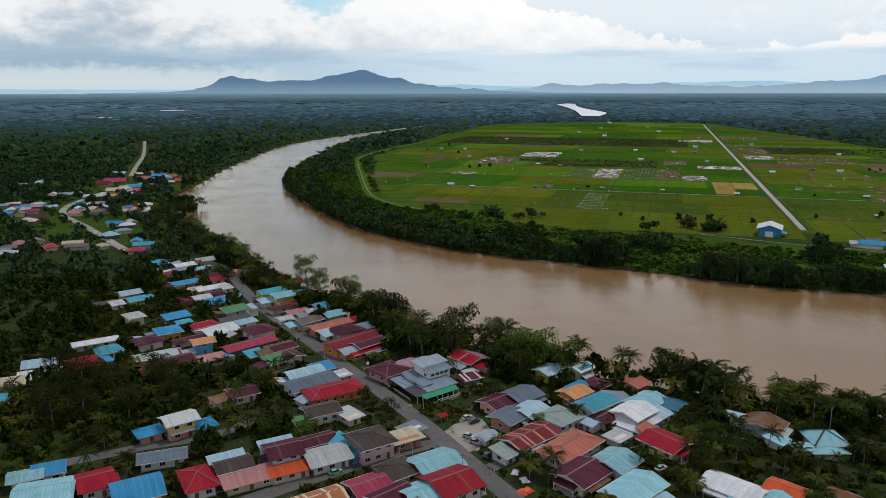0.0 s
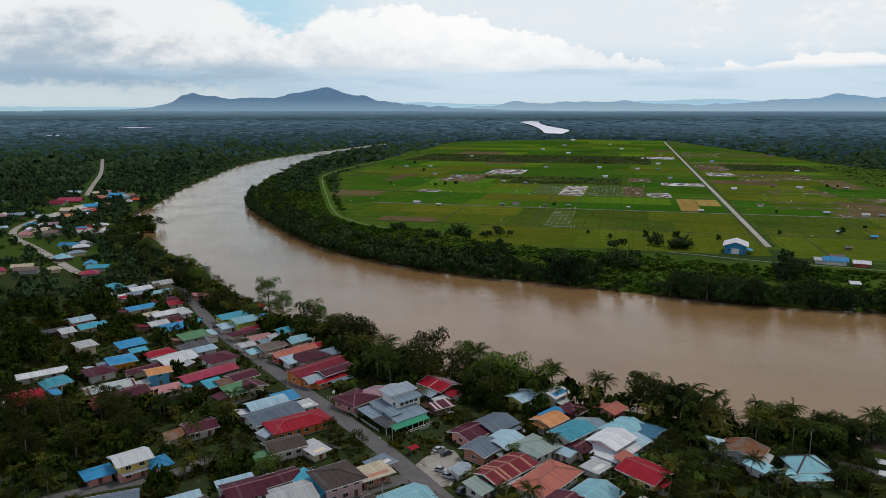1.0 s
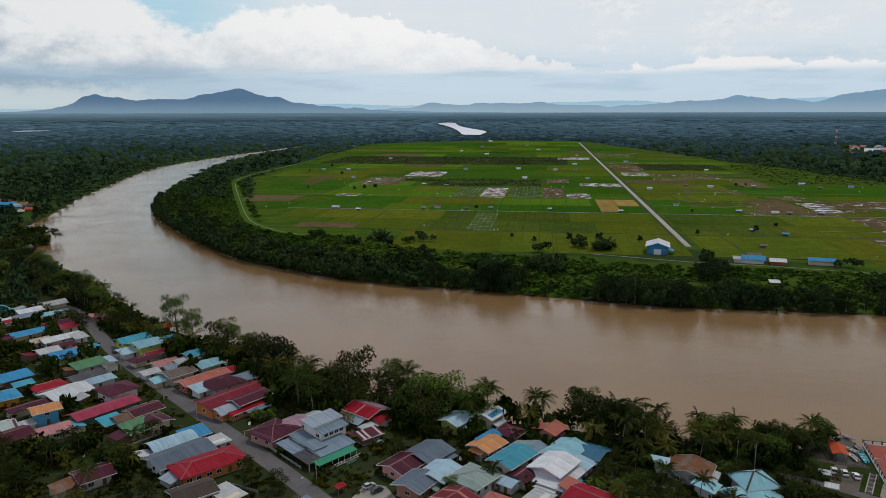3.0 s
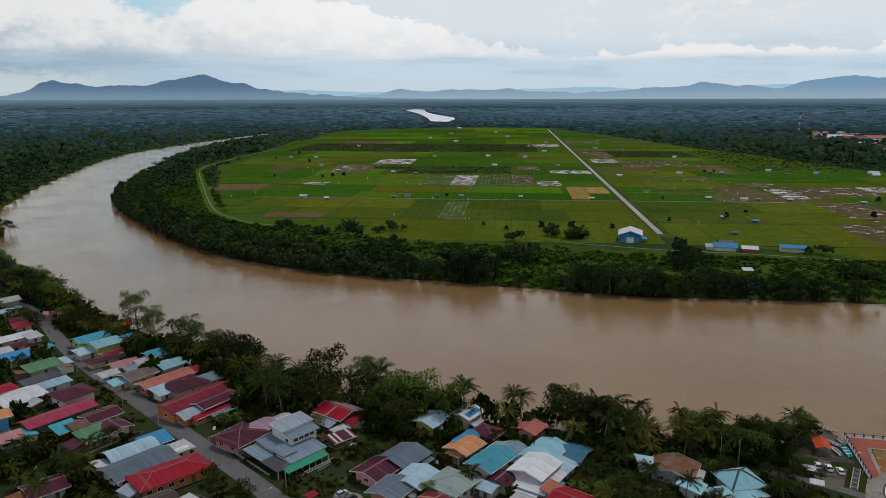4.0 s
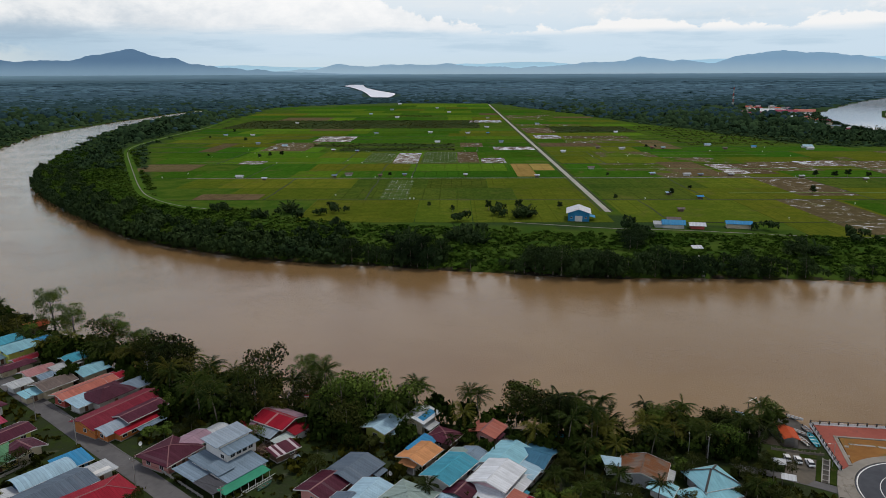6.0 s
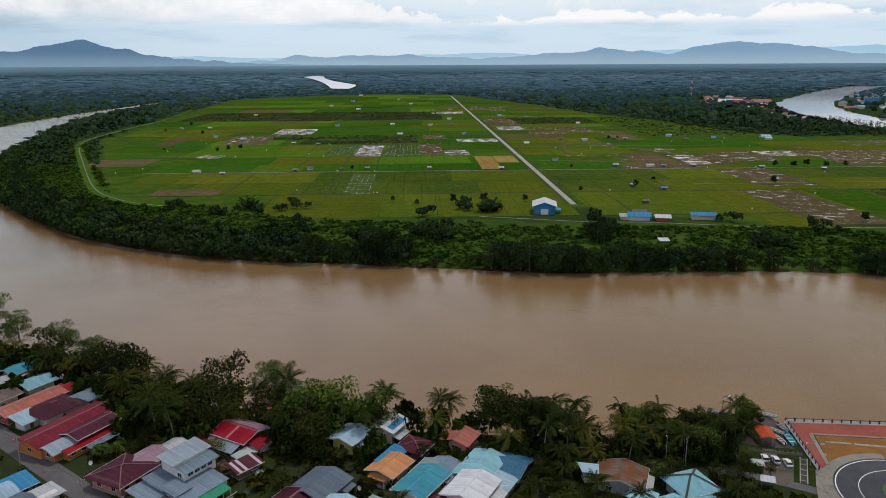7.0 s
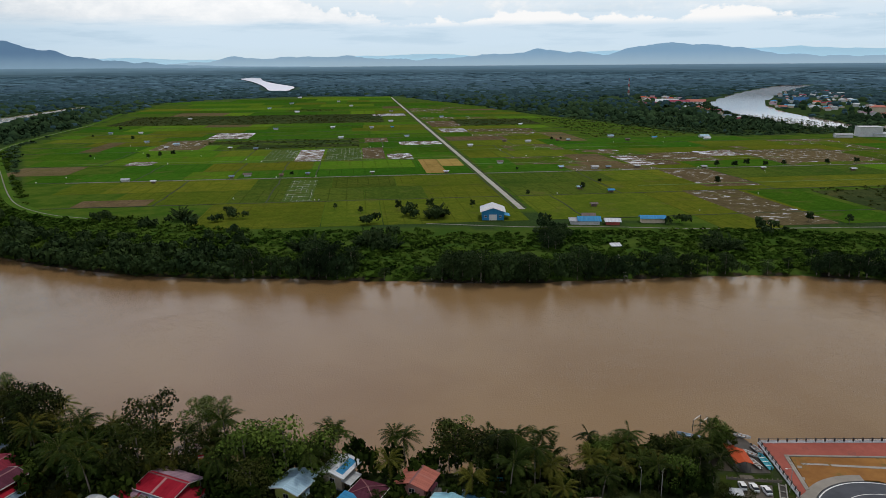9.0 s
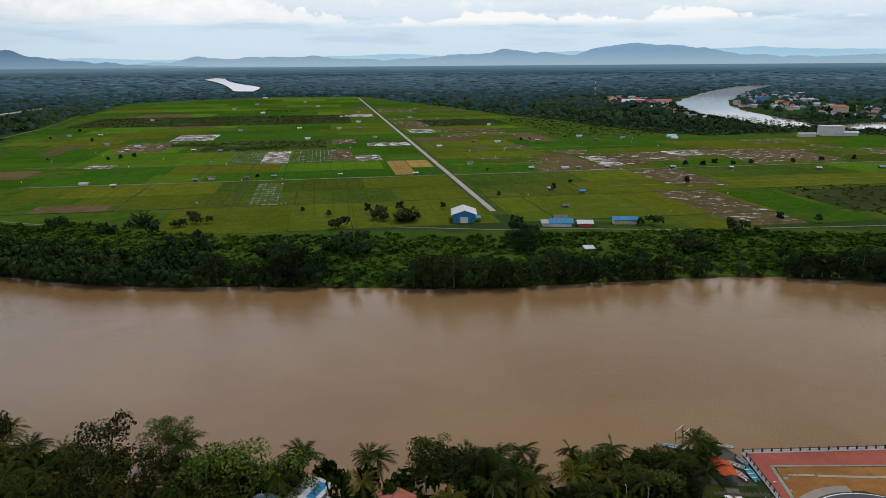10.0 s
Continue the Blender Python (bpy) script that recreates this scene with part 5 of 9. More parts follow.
house(-126.3, 382.4, 8.9, 6, 42, 3, "gable", "maroon", "cream")
house(-118.4, 367.6, 14, 11.4, 42, 3.4, "hip", "blue", "lime")
house(-116.2, 375.1, 6.2, 4.8, 42, 2.8, "shed", "red", "white")
house(-105.3, 351.4, 12.8, 6.8, 42, 3, "shed", "green", "white")
house(-99.4, 355.0, 6, 5.7, 42, 2.8, "shed", "paleblue", "white")
house(-122.6, 395.0, 5.5, 6.1, 42, 2.8, "shed", "palegrey", "white")
house(-130.9, 340.1, 11.7, 6.7, 42, 3, "shed", "blue", "brown")
house(-171.0, 430.2, 6.6, 6.3, 42, 3, "gable", "white", "white")
house(-167.0, 428.8, 5.7, 5.1, 42, 3, "gable", "red", "white")
house(-132.2, 459.1, 5.7, 5.2, 42, 3, "gable", "red", "brown")
house(-122.9, 432.9, 11.3, 6.3, 0, 3, "gable", "pink", "salmon")
house(-86.2, 404.7, 7.4, 7.3, 42, 3.5, "gable", "orange", "brown")
house(-163.6, 370.6, 8.8, 9.2, 42, 3.2, "gable", "teal", "cream")
house(-172.7, 383.7, 10.7, 9.4, 42, 3, "gable", "paleblue", "salmon")
house(-150.4, 337.2, 7.6, 9.9, 42, 4.5, "hip", "palegrey", "cream")
house(-177.4, 364.6, 10.4, 5.8, 42, 2.8, "gable", "darkgrey", "brown")
house(-169.9, 362.5, 6.1, 5.8, 42, 2.8, "shed", "palegrey", "white")
house(-95.3, 384.7, 14.3, 9.4, 42, 3.6, "gable", "teal", "lime")
house(-86.4, 371.6, 11.5, 10.5, 42, 5, "gable", "paleteal", "lime")
house(-91.4, 367.8, 11.3, 5.9, 42, 3, "shed", "paleblue", "white")
house(-83.2, 356.3, 12.9, 5.8, 42, 3, "hip", "maroon", "cream")
house(-80.3, 363.5, 10.4, 4.7, 42, 3, "gable", "red", "cream")
house(-80.0, 384.5, 6.3, 6, 42, 3, "gable", "blue", "lime")
house(-73.5, 348.3, 10.2, 6.8, 42, 3, "gable", "pink", "cream")
house(-65.2, 351.2, 10.2, 5.7, 42, 3, "gable", "palegrey", "white")
house(-62.5, 355.9, 8.6, 8, 42, 4, "gable", "teal", "cream")
house(-54.4, 340.6, 10.1, 8.9, 42, 4.2, "gable", "paleteal", "cream")
house(-64.8, 332.1, 11.6, 8.7, 42, 4, "gable", "taupe", "cream")
house(-77.5, 337.7, 6.7, 5.6, 42, 2.8, "gable", "palegrey", "white")
house(-70.6, 327.1, 6.5, 4.4, 42, 2.8, "shed", "paleteal", "cream")
house(-53.5, 325.4, 20.2, 7.2, 42, 3.6, "gable", "salmon", "red")
house(-45.4, 332.4, 7.2, 6.7, 42, 3.6, "gable", "red", "salmon")
house(-45.4, 318.7, 13.7, 11.5, 42, 3.6, "hip", "maroon", "white")
house(-52.6, 314.0, 6.3, 6.3, 42, 3, "shed", "paleblue", "white")
house(-36.6, 323.8, 9.7, 5.4, 42, 3, "shed", "greyblue", "white")
house(-39.1, 302.5, 27.2, 11.2, 44, 4, "gable", "crimson", "orange")
house(-32.4, 298.1, 14.2, 7.2, 44, 4.5, "gable", "maroon", "cream")
house(-32.5, 293.6, 17.2, 4.2, 44, 2.8, "shed", "red", "orange")
house(-40.6, 291.0, 7.5, 6.9, 42, 3, "vault", "silver", "orange")
house(-163.3, 276.5, 11.5, 9.4, 24, 3.4, "gable", "paleblue", "white")
house(-156.6, 264.2, 14.6, 6.4, 24, 3, "shed", "white", "white")
house(-164.7, 256.3, 11.6, 6.3, 24, 3, "shed", "cream", "white")
house(-146.8, 276.4, 10.2, 14.2, 42, 3.4, "gable", "red", "brown")
house(-153.7, 303.6, 17.8, 6.1, 34, 3, "gable", "white", "white")
house(-143.0, 292.3, 9.8, 9.8, 42, 3.4, "hip", "teal", "white")
house(-159.4, 243.8, 4.6, 6.1, 24, 3, "gable", "teal", "white")
house(-126.1, 316.2, 10.4, 10.5, 34, 4, "hip", "blue", "ochre")
house(-113.5, 327.5, 11.4, 7.5, 42, 3, "hip", "red", "white")
house(-104.3, 319.1, 15.2, 12.2, 50, 3, "gable", "white", "white")
house(-113.5, 307.8, 14.8, 5.2, 42, 2.8, "gable", "maroon", "cream")
house(-103.9, 296.7, 8.7, 7.2, 32, 5.6, "gable", "amber", "skyblue")
house(-130.4, 304.0, 10.9, 10.2, 42, 3.6, "hip", "maroon", "white")
house(-119.9, 286.5, 17.8, 8.7, 34, 3, "gable", "stripe", "cream")
house(-109.3, 277.8, 13.2, 10.2, 44, 3.8, "gable", "maroon", "white")
house(-115.9, 269.8, 6.3, 6.4, 34, 2.8, "gable", "red", "paleblue")
house(-97.6, 281.8, 13.9, 4.8, 34, 3, "shed", "pink", "cream")
house(-84.8, 299.8, 23.2, 8.2, 44, 3.2, "gable", "rose", "green")
house(-84.3, 315.8, 12.1, 11.5, 42, 4.6, "hip", "maroon", "white")
house(-102.4, 337.2, 13.3, 6.6, 42, 3, "gable", "darkgrey", "white")
house(-95.5, 330.0, 12.3, 4.4, 42, 3, "shed", "paleblue", "white")
house(-79.4, 288.2, 6.6, 5.9, 42, 2.8, "shed", "teal", "brown")
house(-75.1, 289.8, 7.4, 6.9, 42, 3.2, "gable", "rust", "lime")
house(-69.9, 295.6, 10.6, 8, 42, 3.4, "gable", "maroon", "lime")
house(-68.6, 280.4, 8.7, 7.6, 42, 3, "shed", "green", "yellow")
house(-62.9, 284.0, 7.3, 7.7, -48, 3.6, "gable", "maroon", "cream")
house(-73.6, 247.7, 9.4, 8.7, 34, 3.4, "gable", "maroon", "white")
house(-54.6, 266.3, 14.2, 7.2, 36, 3.4, "vault", "paleblue", "blue")
house(-48.3, 272.1, 8.2, 6.2, 36, 3, "shed", "blue", "blue")
house(-50.2, 256.6, 18.7, 10.7, 40, 3.4, "gable", "slate", "white")
house(-40.6, 265.5, 7.2, 6.2, 36, 3, "flat", "palegrey", "white")
house(-40.4, 249.2, 20.7, 10.9, 32, 3.6, "hip", "red", "orange")
house(-41.9, 230.7, 11.2, 8.6, 30, 4, "gable", "darkbrown", "white")
house(-32.3, 229.7, 5.7, 9.1, 42, 3.2, "flat", "palegrey", "cream")
house(-47.0, 224.0, 5.6, 4.1, 32, 3, "shed", "green", "lime")
house(-21.5, 269.3, 12.7, 12.2, 45, 3.6, "hip", "maroon", "salmon")
house(-16.4, 274.1, 11.4, 7.5, 42, 3.4, "gable", "pinkgrey", "white")
house(-9.7, 278.9, 8.7, 5.7, 42, 3, "gable", "white", "white")
house(-0.6, 278.2, 5.2, 4.6, 42, 3.2, "shed", "red", "ochre")
house(10.4, 262.6, 7.6, 4.2, 30, 2.7, "shed", "candy", "brown")


def open_frame_house():
    """The red-roofed house whose front stands open: lean-to roofs of odd sheets on bare posts, planks and rubble before it."""
    rng = random.Random(61)
    ob = house(10.6, 279.4, 12.4, 10.4, -49, 4.6, "gable", "red", "brown")
    tagged(ob, "red-roofed timber house standing open on bare posts", "house", "village houses")
    part("roof_patch", as_mesh("roof_patch", *thick([(-6.9, 1.0, 5.92), (6.9, 1.0, 5.92), (6.9, 5.92, 4.60), (-6.9, 5.92, 4.60)], [(0, 1, 2, 3)], 0.05), ROOFS["pinkgrey"][0]), ob, "faded pink sheets on the river side")
    part("roof_patch", as_mesh("roof_patch", *thick([(-0.7, -5.92, 4.60), (0.1, -5.92, 4.60), (0.1, -0.3, 6.11), (-0.7, -0.3, 6.11)], [(0, 1, 2, 3)], 0.05), ROOFS["pink"][0]), ob, "faded pink sheet")
    for m, x0, x1 in (("pinkgrey", -7.4, -4.4), ("rose", -4.4, -3.6), ("pinkgrey", -3.6, -1.0), ("silver", -1.0, 5.4)):
        part("lean_to", as_mesh("lean_to", *sheet(x0, x1 - 0.03, -9.6, -4.6, 2.9, 4.3, 0.06), ROOFS[m][0]), ob, "lean-to of odd sheets")
    q = [(5.6, -3.9, 4.1), (5.6, 3.9, 4.1), (10.2, 3.9, 2.9), (10.2, -3.9, 2.9)]
    part("lean_to", as_mesh("lean_to", *thick(q[::-1], [(0, 1, 2, 3)], 0.08), ROOFS["red"][0]), ob, "red lean-to roof over the white end wall")
    part("wall", as_mesh("wall", *box(7.6, 0, 1.35, 3.6, 6.6, 2.7), WALLS["white"][0]), ob, "white end wall")
    for y in (-6.0, -9.2):
        for x in (-5.2, -2.6, 0.0, 2.6, 5.0):
            part("post", as_mesh("post", *box(x, y, 1.5, 0.16, 0.16, 3.0), M_CONCRETE), ob, "bare timber post")
        part("beam", as_mesh("beam", *box(0, y, 1.7, 10.6, 0.12, 0.18), M_CONCRETE), ob)
        part("beam", as_mesh("beam", *box(0, y, 2.85, 10.6, 0.12, 0.16), M_CONCRETE), ob)
    brace = as_mesh("brace", *box(0, 0, 0, 4.2, 0.12, 0.14), M_CONCRETE)
    for x, y, tilt, yaw in ((-3.6, -9.4, 38, 8), (-1.0, -9.6, -34, 0), (1.6, -9.5, 40, -10), (3.8, -7.4, -30, 60), (-4.4, -10.6, 14, 70), (0.4, -10.6, 18, 95)):
        part("brace", brace, ob, "leaning timber", pose(x, y, 1.45, 0, tilt, yaw))
    # planks and broken boards on the bare earth
    slab_ = new("earth_patch", as_mesh("earth_patch", *box(0, 0, 0, 10.5, 7.0, 0.12), M_RUBBLE))
    slab_.matrix_basis = pose(4.6, 268.6, 0.33, 0, 0, 38)
    tagged(slab_, "bare reddish brown earth before the open house", "earth patch", "", "structure")
    parts = []
    for _ in range(150):
        m = pose(4.6 + rng.gauss(0, 2.8), 268.6 + rng.gauss(0, 2.2), 0.42 + rng.uniform(0, 0.5), rng.uniform(-14, 14), rng.uniform(-14, 14), rng.uniform(0, 180))
        v, f = box(0, 0, 0, rng.uniform(0.5, 2.6), rng.uniform(0.12, 0.5), rng.uniform(0.05, 0.2))
        parts.append(([tuple(m @ Vector(p)) for p in v], f))
    heap = new("rubble", as_mesh("rubble", *joined(*parts), M_RUBBLE))
    tagged(heap, "heap of broken boards and rubble before the open house", "rubble", "", "stuff")
    # the flag on its tall pole
    flag = new("flagpole")
    flag.matrix_basis = pose(18.0, 272.0, 0.2, 0, 0, 20)
    tagged(flag, "tall thin pole with a small red, white and yellow flag", "flagpole")
    part("pole", as_mesh("pole", *box(0, 0, 7.2, 0.07, 0.07, 14.4), M_DARK), flag)
    for m, z0, z1, word in (("red", 0.55, 1.0, "red stripe"), ("white", 0.3, 0.55, "white stripe"), ("amber", 0.0, 0.3, "yellow stripe")):
        verts = [(0.05 + 0.3 * i, 0.10 * math.sin(i * 1.3), 13.6 + z - 0.06 * i) for z in (z0, z1) for i in range(6)]
        part("flag_cloth", as_mesh("flag_cloth", *thick(verts, [(i, i + 1, i + 7, i + 6) for i in range(5)], 0.02), ROOFS[m][0]), flag, word)


M_RUBBLE = surface("broken_boards", (0.055, 0.032, 0.022), (0.20, 0.145, 0.11), 0.8, 0.95, 0.05, island=0.6, spec=0.0)
open_frame_house()
house(41.1, 266.9, 9.2, 8.2, 42, 4, "gable", "paleblue", "lime")
patched = house(53.9, 268.3, 8.7, 7.2, 42, 4.6, "gable", "white", "cream")
part("roof_patch", as_mesh("roof_patch", *thick([(-3.6, -3.3, 4.82), (3.8, -3.3, 4.82), (3.8, -1.2, 5.39), (-3.6, -1.2, 5.39)], [(0, 1, 2, 3)], 0.05), ROOFS["blue"][0]), patched, "blue sheets laid over the white roof")
house(48.1, 247.7, 9.7, 8.2, 40, 3.2, "gable", "amber", "cream")
house(50.0, 252.4, 9.5, 3.6, 42, 3, "shed", "blue", "white")
house(58.1, 256.2, 7.5, 8, 42, 3, "hip", "maroon", "brown")
house(19.1, 238.4, 10.2, 9.7, 42, 3.4, "gable", "maroon", "salmon")
house(28.1, 244.3, 12.2, 11.2, 42, 3.6, "gable", "slate", "salmon")
house(22.0, 226.0, 10.2, 9.2, 47, 3.8, "gable", "slate", "brick")
house(29.7, 230.5, 10.2, 9.2, 47, 4, "gable", "paleblue", "brick")
house(38.9, 225.1, 11.2, 10.7, 40, 4.4, "hip", "palegreen", "white")
house(53.2, 234.7, 13.7, 8.7, 40, 4.8, "gable", "teal", "white")
house(56.8, 241.3, 7.9, 5.2, 42, 4, "gable", "palegreen", "white")
house(60.8, 240.3, 9.2, 7.7, 42, 3.6, "gable", "greyblue", "brown")
house(71.8, 255.7, 8.2, 8.7, 44, 3.4, "gable", "salmon", "salmon")
house(64.5, 227.7, 12.2, 10.2, 43, 4.8, "gable", "whiteroof", "pinkwall")
house(71.2, 237.9, 13.2, 9.2, 42, 4, "gable", "paleteal", "white")
house(78.9, 238.1, 12.2, 12.2, -48, 2.8, "gable", "tarp", "brown")
house(74.4, 229.8, 5.7, 5, 42, 3, "shed", "paleblue", "white")
house(49.3, 222.9, 4.3, 4.9, -48, 3, "gable", "paleblue", "white")
house(53.6, 225.5, 5.6, 6.6, 42, 3.4, "gable", "maroon", "cream")
house(69.4, 208.0, 12.7, 10.7, -52, 3.8, "gable", "red", "yellow")
house(66.5, 216.6, 5.5, 4.8, 42, 3.2, "shed", "salmon", "white")
house(55.7, 213.5, 6.7, 5.6, 42, 2.8, "flat", "palegrey", "white")
house(39.3, 205.5, 20.2, 10.6, 46, 3.6, "hip", "salmon", "white")
house(51.0, 195.9, 10.7, 10.7, 44, 3.8, "gable", "paleteal", "white")
house(39.5, 189.4, 13.2, 11.2, 44, 3.6, "gable", "maroon", "cream")
house(52.2, 179.8, 16.7, 10.2, 42, 4.2, "gable", "paleteal", "ochre")
house(57.5, 175.0, 7.7, 6.2, 42, 3, "gable", "paleblue", "white")
house(80.5, 181.7, 15.2, 9.2, -45, 3.4, "gable", "whiteroof", "white")
house(82.9, 176.1, 8.2, 7.2, -45, 3, "gable", "paleteal", "white")
house(93.9, 179.6, 9.2, 8.2, -45, 3.6, "gable", "orange", "white")
house(88.4, 174.3, 7.7, 8.6, 42, 3.4, "gable", "paleteal", "white")
house(107.7, 176.5, 7.1, 6.2, -48, 3.4, "gable", "rust", "white")
house(104.8, 219.8, 10.2, 12.2, 50, 4, "gable", "rust", "greywall")
house(99.4, 225.8, 3.7, 5.8, 75, 3.4, "shed", "paleblue", "white")
house(105.2, 210.6, 5.5, 5.6, 42, 3, "shed", "paleteal", "white")
house(119.5, 209.0, 10.2, 9.7, 0, 4.2, "pyramid", "gazebo", "greywall")
house(117.8, 204.6, 10.2, 6.2, 0, 3, "hip", "gazebo", "greywall")
house(110.7, 206.1, 5.7, 4.2, 0, 2.8, "gable", "gazebo", "greywall")
house(-108.8, 178.9, 14.2, 13.2, 20, 3.6, "gable", "paleteal", "white")
house(-119.5, 188.6, 8.2, 6.2, 25, 3.2, "gable", "paleteal", "white")
house(-114.5, 191.5, 8.2, 5.2, 25, 3.2, "shed", "blue", "white")
house(-98.0, 185.4, 8.7, 11.2, 31, 3.6, "gable", "red", "white")
house(-84.3, 180.6, 12.2, 12.2, 30, 3.6, "vault", "blue", "white")
house(-86.5, 219.9, 9.8, 8.2, 38, 6, "gable", "white", "yellow", base="salmon")
house(-95.3, 216.7, 7.7, 6.7, 38, 3, "hip", "blue", "salmon")
house(-79.0, 222.0, 5.7, 7.2, 38, 3.2, "hip", "blue", "salmon")
house(-84.7, 200.1, 13.2, 6.2, 20, 3.2, "gable", "slate", "white")
house(-69.5, 186.5, 8.2, 13.2, 30, 3.6, "hip", "red", "white")
house(-61.4, 193.1, 9.7, 7.7, 30, 4.2, "gable", "darkbrown", "cream")
house(-55.5, 187.9, 14.2, 6.2, 30, 2.8, "shed", "pink", "cream")
house(-64.4, 196.8, 9.7, 3.2, 30, 4.4, "shed", "paleblue", "white")
house(-48.3, 199.9, 9.7, 10.2, 28, 5.4, "gable", "maroon", "white", base="cream")
house(-51.8, 206.0, 9.7, 3.2, 28, 4.4, "shed", "paleblue", "white")
house(-44.8, 192.4, 11.2, 4.2, 28, 2.8, "shed", "orange", "cream")
house(-35.3, 200.0, 12.2, 10.2, 30, 3.4, "gable", "palegrey", "white")
house(-40.0, 210.7, 11.1, 6.4, 32, 3, "gable", "maroon", "brown")
house(-30.3, 206.9, 14.8, 4.8, -48, 3, "shed", "teal", "blue")
house(-22.6, 206.6, 12, 12.2, 32, 5.6, "hip", "darkbrown", "pinkwall")
house(-12.7, 212.5, 10.2, 7.7, 32, 3.4, "flat", "cream", "brick")
house(-10.6, 219.7, 7.4, 5.6, 42, 2.8, "flat", "greyblue", "white")
house(-13.3, 191.1, 10.6, 9.7, 37, 3.8, "hip", "darkbrown", "cream")
house(-20.8, 182.9, 10.2, 10.2, 34, 3.2, "gable", "rose", "brown")
house(-33.5, 176.9, 12.6, 7, 32, 3, "gable", "tile", "brown")
house(-14.5, 178.2, 11.4, 8.6, 42, 3.2, "gable", "maroon", "cream")
house(-2.4, 194.7, 13.2, 12.2, 34, 3.8, "gable", "paleteal", "white")
house(2.1, 183.8, 12.7, 13.7, 34, 4, "gable", "red", "white")
house(-5.0, 179.0, 11.2, 11.2, 34, 3.4, "gable", "paleteal", "white")
house(27.5, 212.0, 18.2, 9.7, 41, 3.6, "gable", "redstripe", "tealwall")
house(18.5, 202.7, 4.8, 6.3, 42, 2.8, "shed", "palegreen", "white")
house(14.1, 214.4, 5.5, 4, 42, 2.6, "gable", "silver", "white")
house(-415.1, 702.7, 16.8, 7.1, 0, 3.2, "gable", "crimson", "greywall")
house(-397.8, 654.4, 8.7, 8.0, 0, 3.2, "gable", "blue", "greywall")
house(-394.3, 677.7, 8.7, 7.1, 0, 3.2, "gable", "palegrey", "brown")
house(-394.5, 697.6, 9.9, 8.0, 0, 3.4, "gable", "pinkgrey", "brown")
house(-358.8, 615.8, 13.3, 10.6, 10, 5, "hip", "palegrey", "red")
house(-310.7, 518.9, 8.7, 9.7, 34, 3.4, "hip", "pink", "brown")
house(-307.1, 495.2, 8.7, 6.3, 10, 3, "gable", "greyblue", "greywall")
house(-263.1, 509.4, 14.5, 7.1, 10, 3.2, "gable", "taupe", "greywall")
house(-258.9, 552.8, 9.9, 11.4, 42, 4, "hip", "paleteal", "brown")
house(-276.8, 603.0, 13.3, 8.0, 0, 3.2, "gable", "blue", "cream")
house(-332.8, 679.0, 12.2, 13.1, 0, 4, "hip", "cream", "brown")
house(-360.4, 712.2, 8.7, 8.0, 0, 3.4, "gable", "blue", "brown")
house(-337.6, 657.2, 9.9, 8.0, 0, 3.2, "gable", "pink", "cream")
house(-295.3, 668.8, 7.6, 7.1, 0, 3.4, "gable", "palegrey", "greywall")
house(-283.0, 664.5, 18.0, 5.4, 5, 3, "gable", "palegrey", "greywall")
house(-298.0, 694.5, 7.6, 7.1, 0, 3.2, "gable", "red", "brown")
house(-406.5, 784.8, 24.9, 8.9, 34, 3.2, "gable", "greyblue", "brown")
house(-410.1, 904.9, 25.4, 16.6, 10, 4, "gable", "rose", "brown")
house(-413.8, 878.8, 14.5, 13.1, 10, 3.6, "gable", "crimson", "greywall")
house(-444.7, 995.3, 16.8, 9.7, 0, 3.6, "gable", "paleblue", "brown")
house(-370.2, 766.6, 22.6, 9.7, 10, 3.2, "gable", "palegrey", "brown")
house(-373.0, 817.7, 15.6, 11.4, 10, 3.2, "gable", "cream", "greywall")
house(-349.7, 770.8, 14.5, 7.1, 0, 3.2, "shed", "amber", "greywall")
house(-363.5, 852.2, 19.1, 11.4, 34, 3.4, "gable", "blue", "greywall")
house(-352.5, 821.0, 12.2, 7.1, 10, 3.4, "gable", "salmon", "brown")
house(-386.1, 933.0, 16.8, 11.4, 0, 3.6, "gable", "salmon", "brown")
house(-408.6, 1002.2, 16.8, 9.7, 0, 3.6, "gable", "pink", "brown")
house(-378.4, 966.2, 19.1, 9.7, 0, 3.6, "gable", "blue", "brown")
house(-359.2, 939.2, 14.5, 8.0, 0, 3.6, "gable", "greyblue", "greywall")
house(-333.2, 913.6, 11.0, 8.0, 0, 3.6, "gable", "orange", "brown")
house(-500.6, 867.7, 9.9, 8.0, 0, 3, "gable", "palegrey", "brown")
house(-498.1, 890.4, 5.3, 6.3, 0, 3, "gable", "white", "brown")
house(-217.4, 515.1, 13.3, 7.1, 10, 3.2, "gable", "teal", "greywall")
house(64.1, 226.9, 17, 14.5, 43, 2.8, "hip", "whiteroof", "pinkwall")


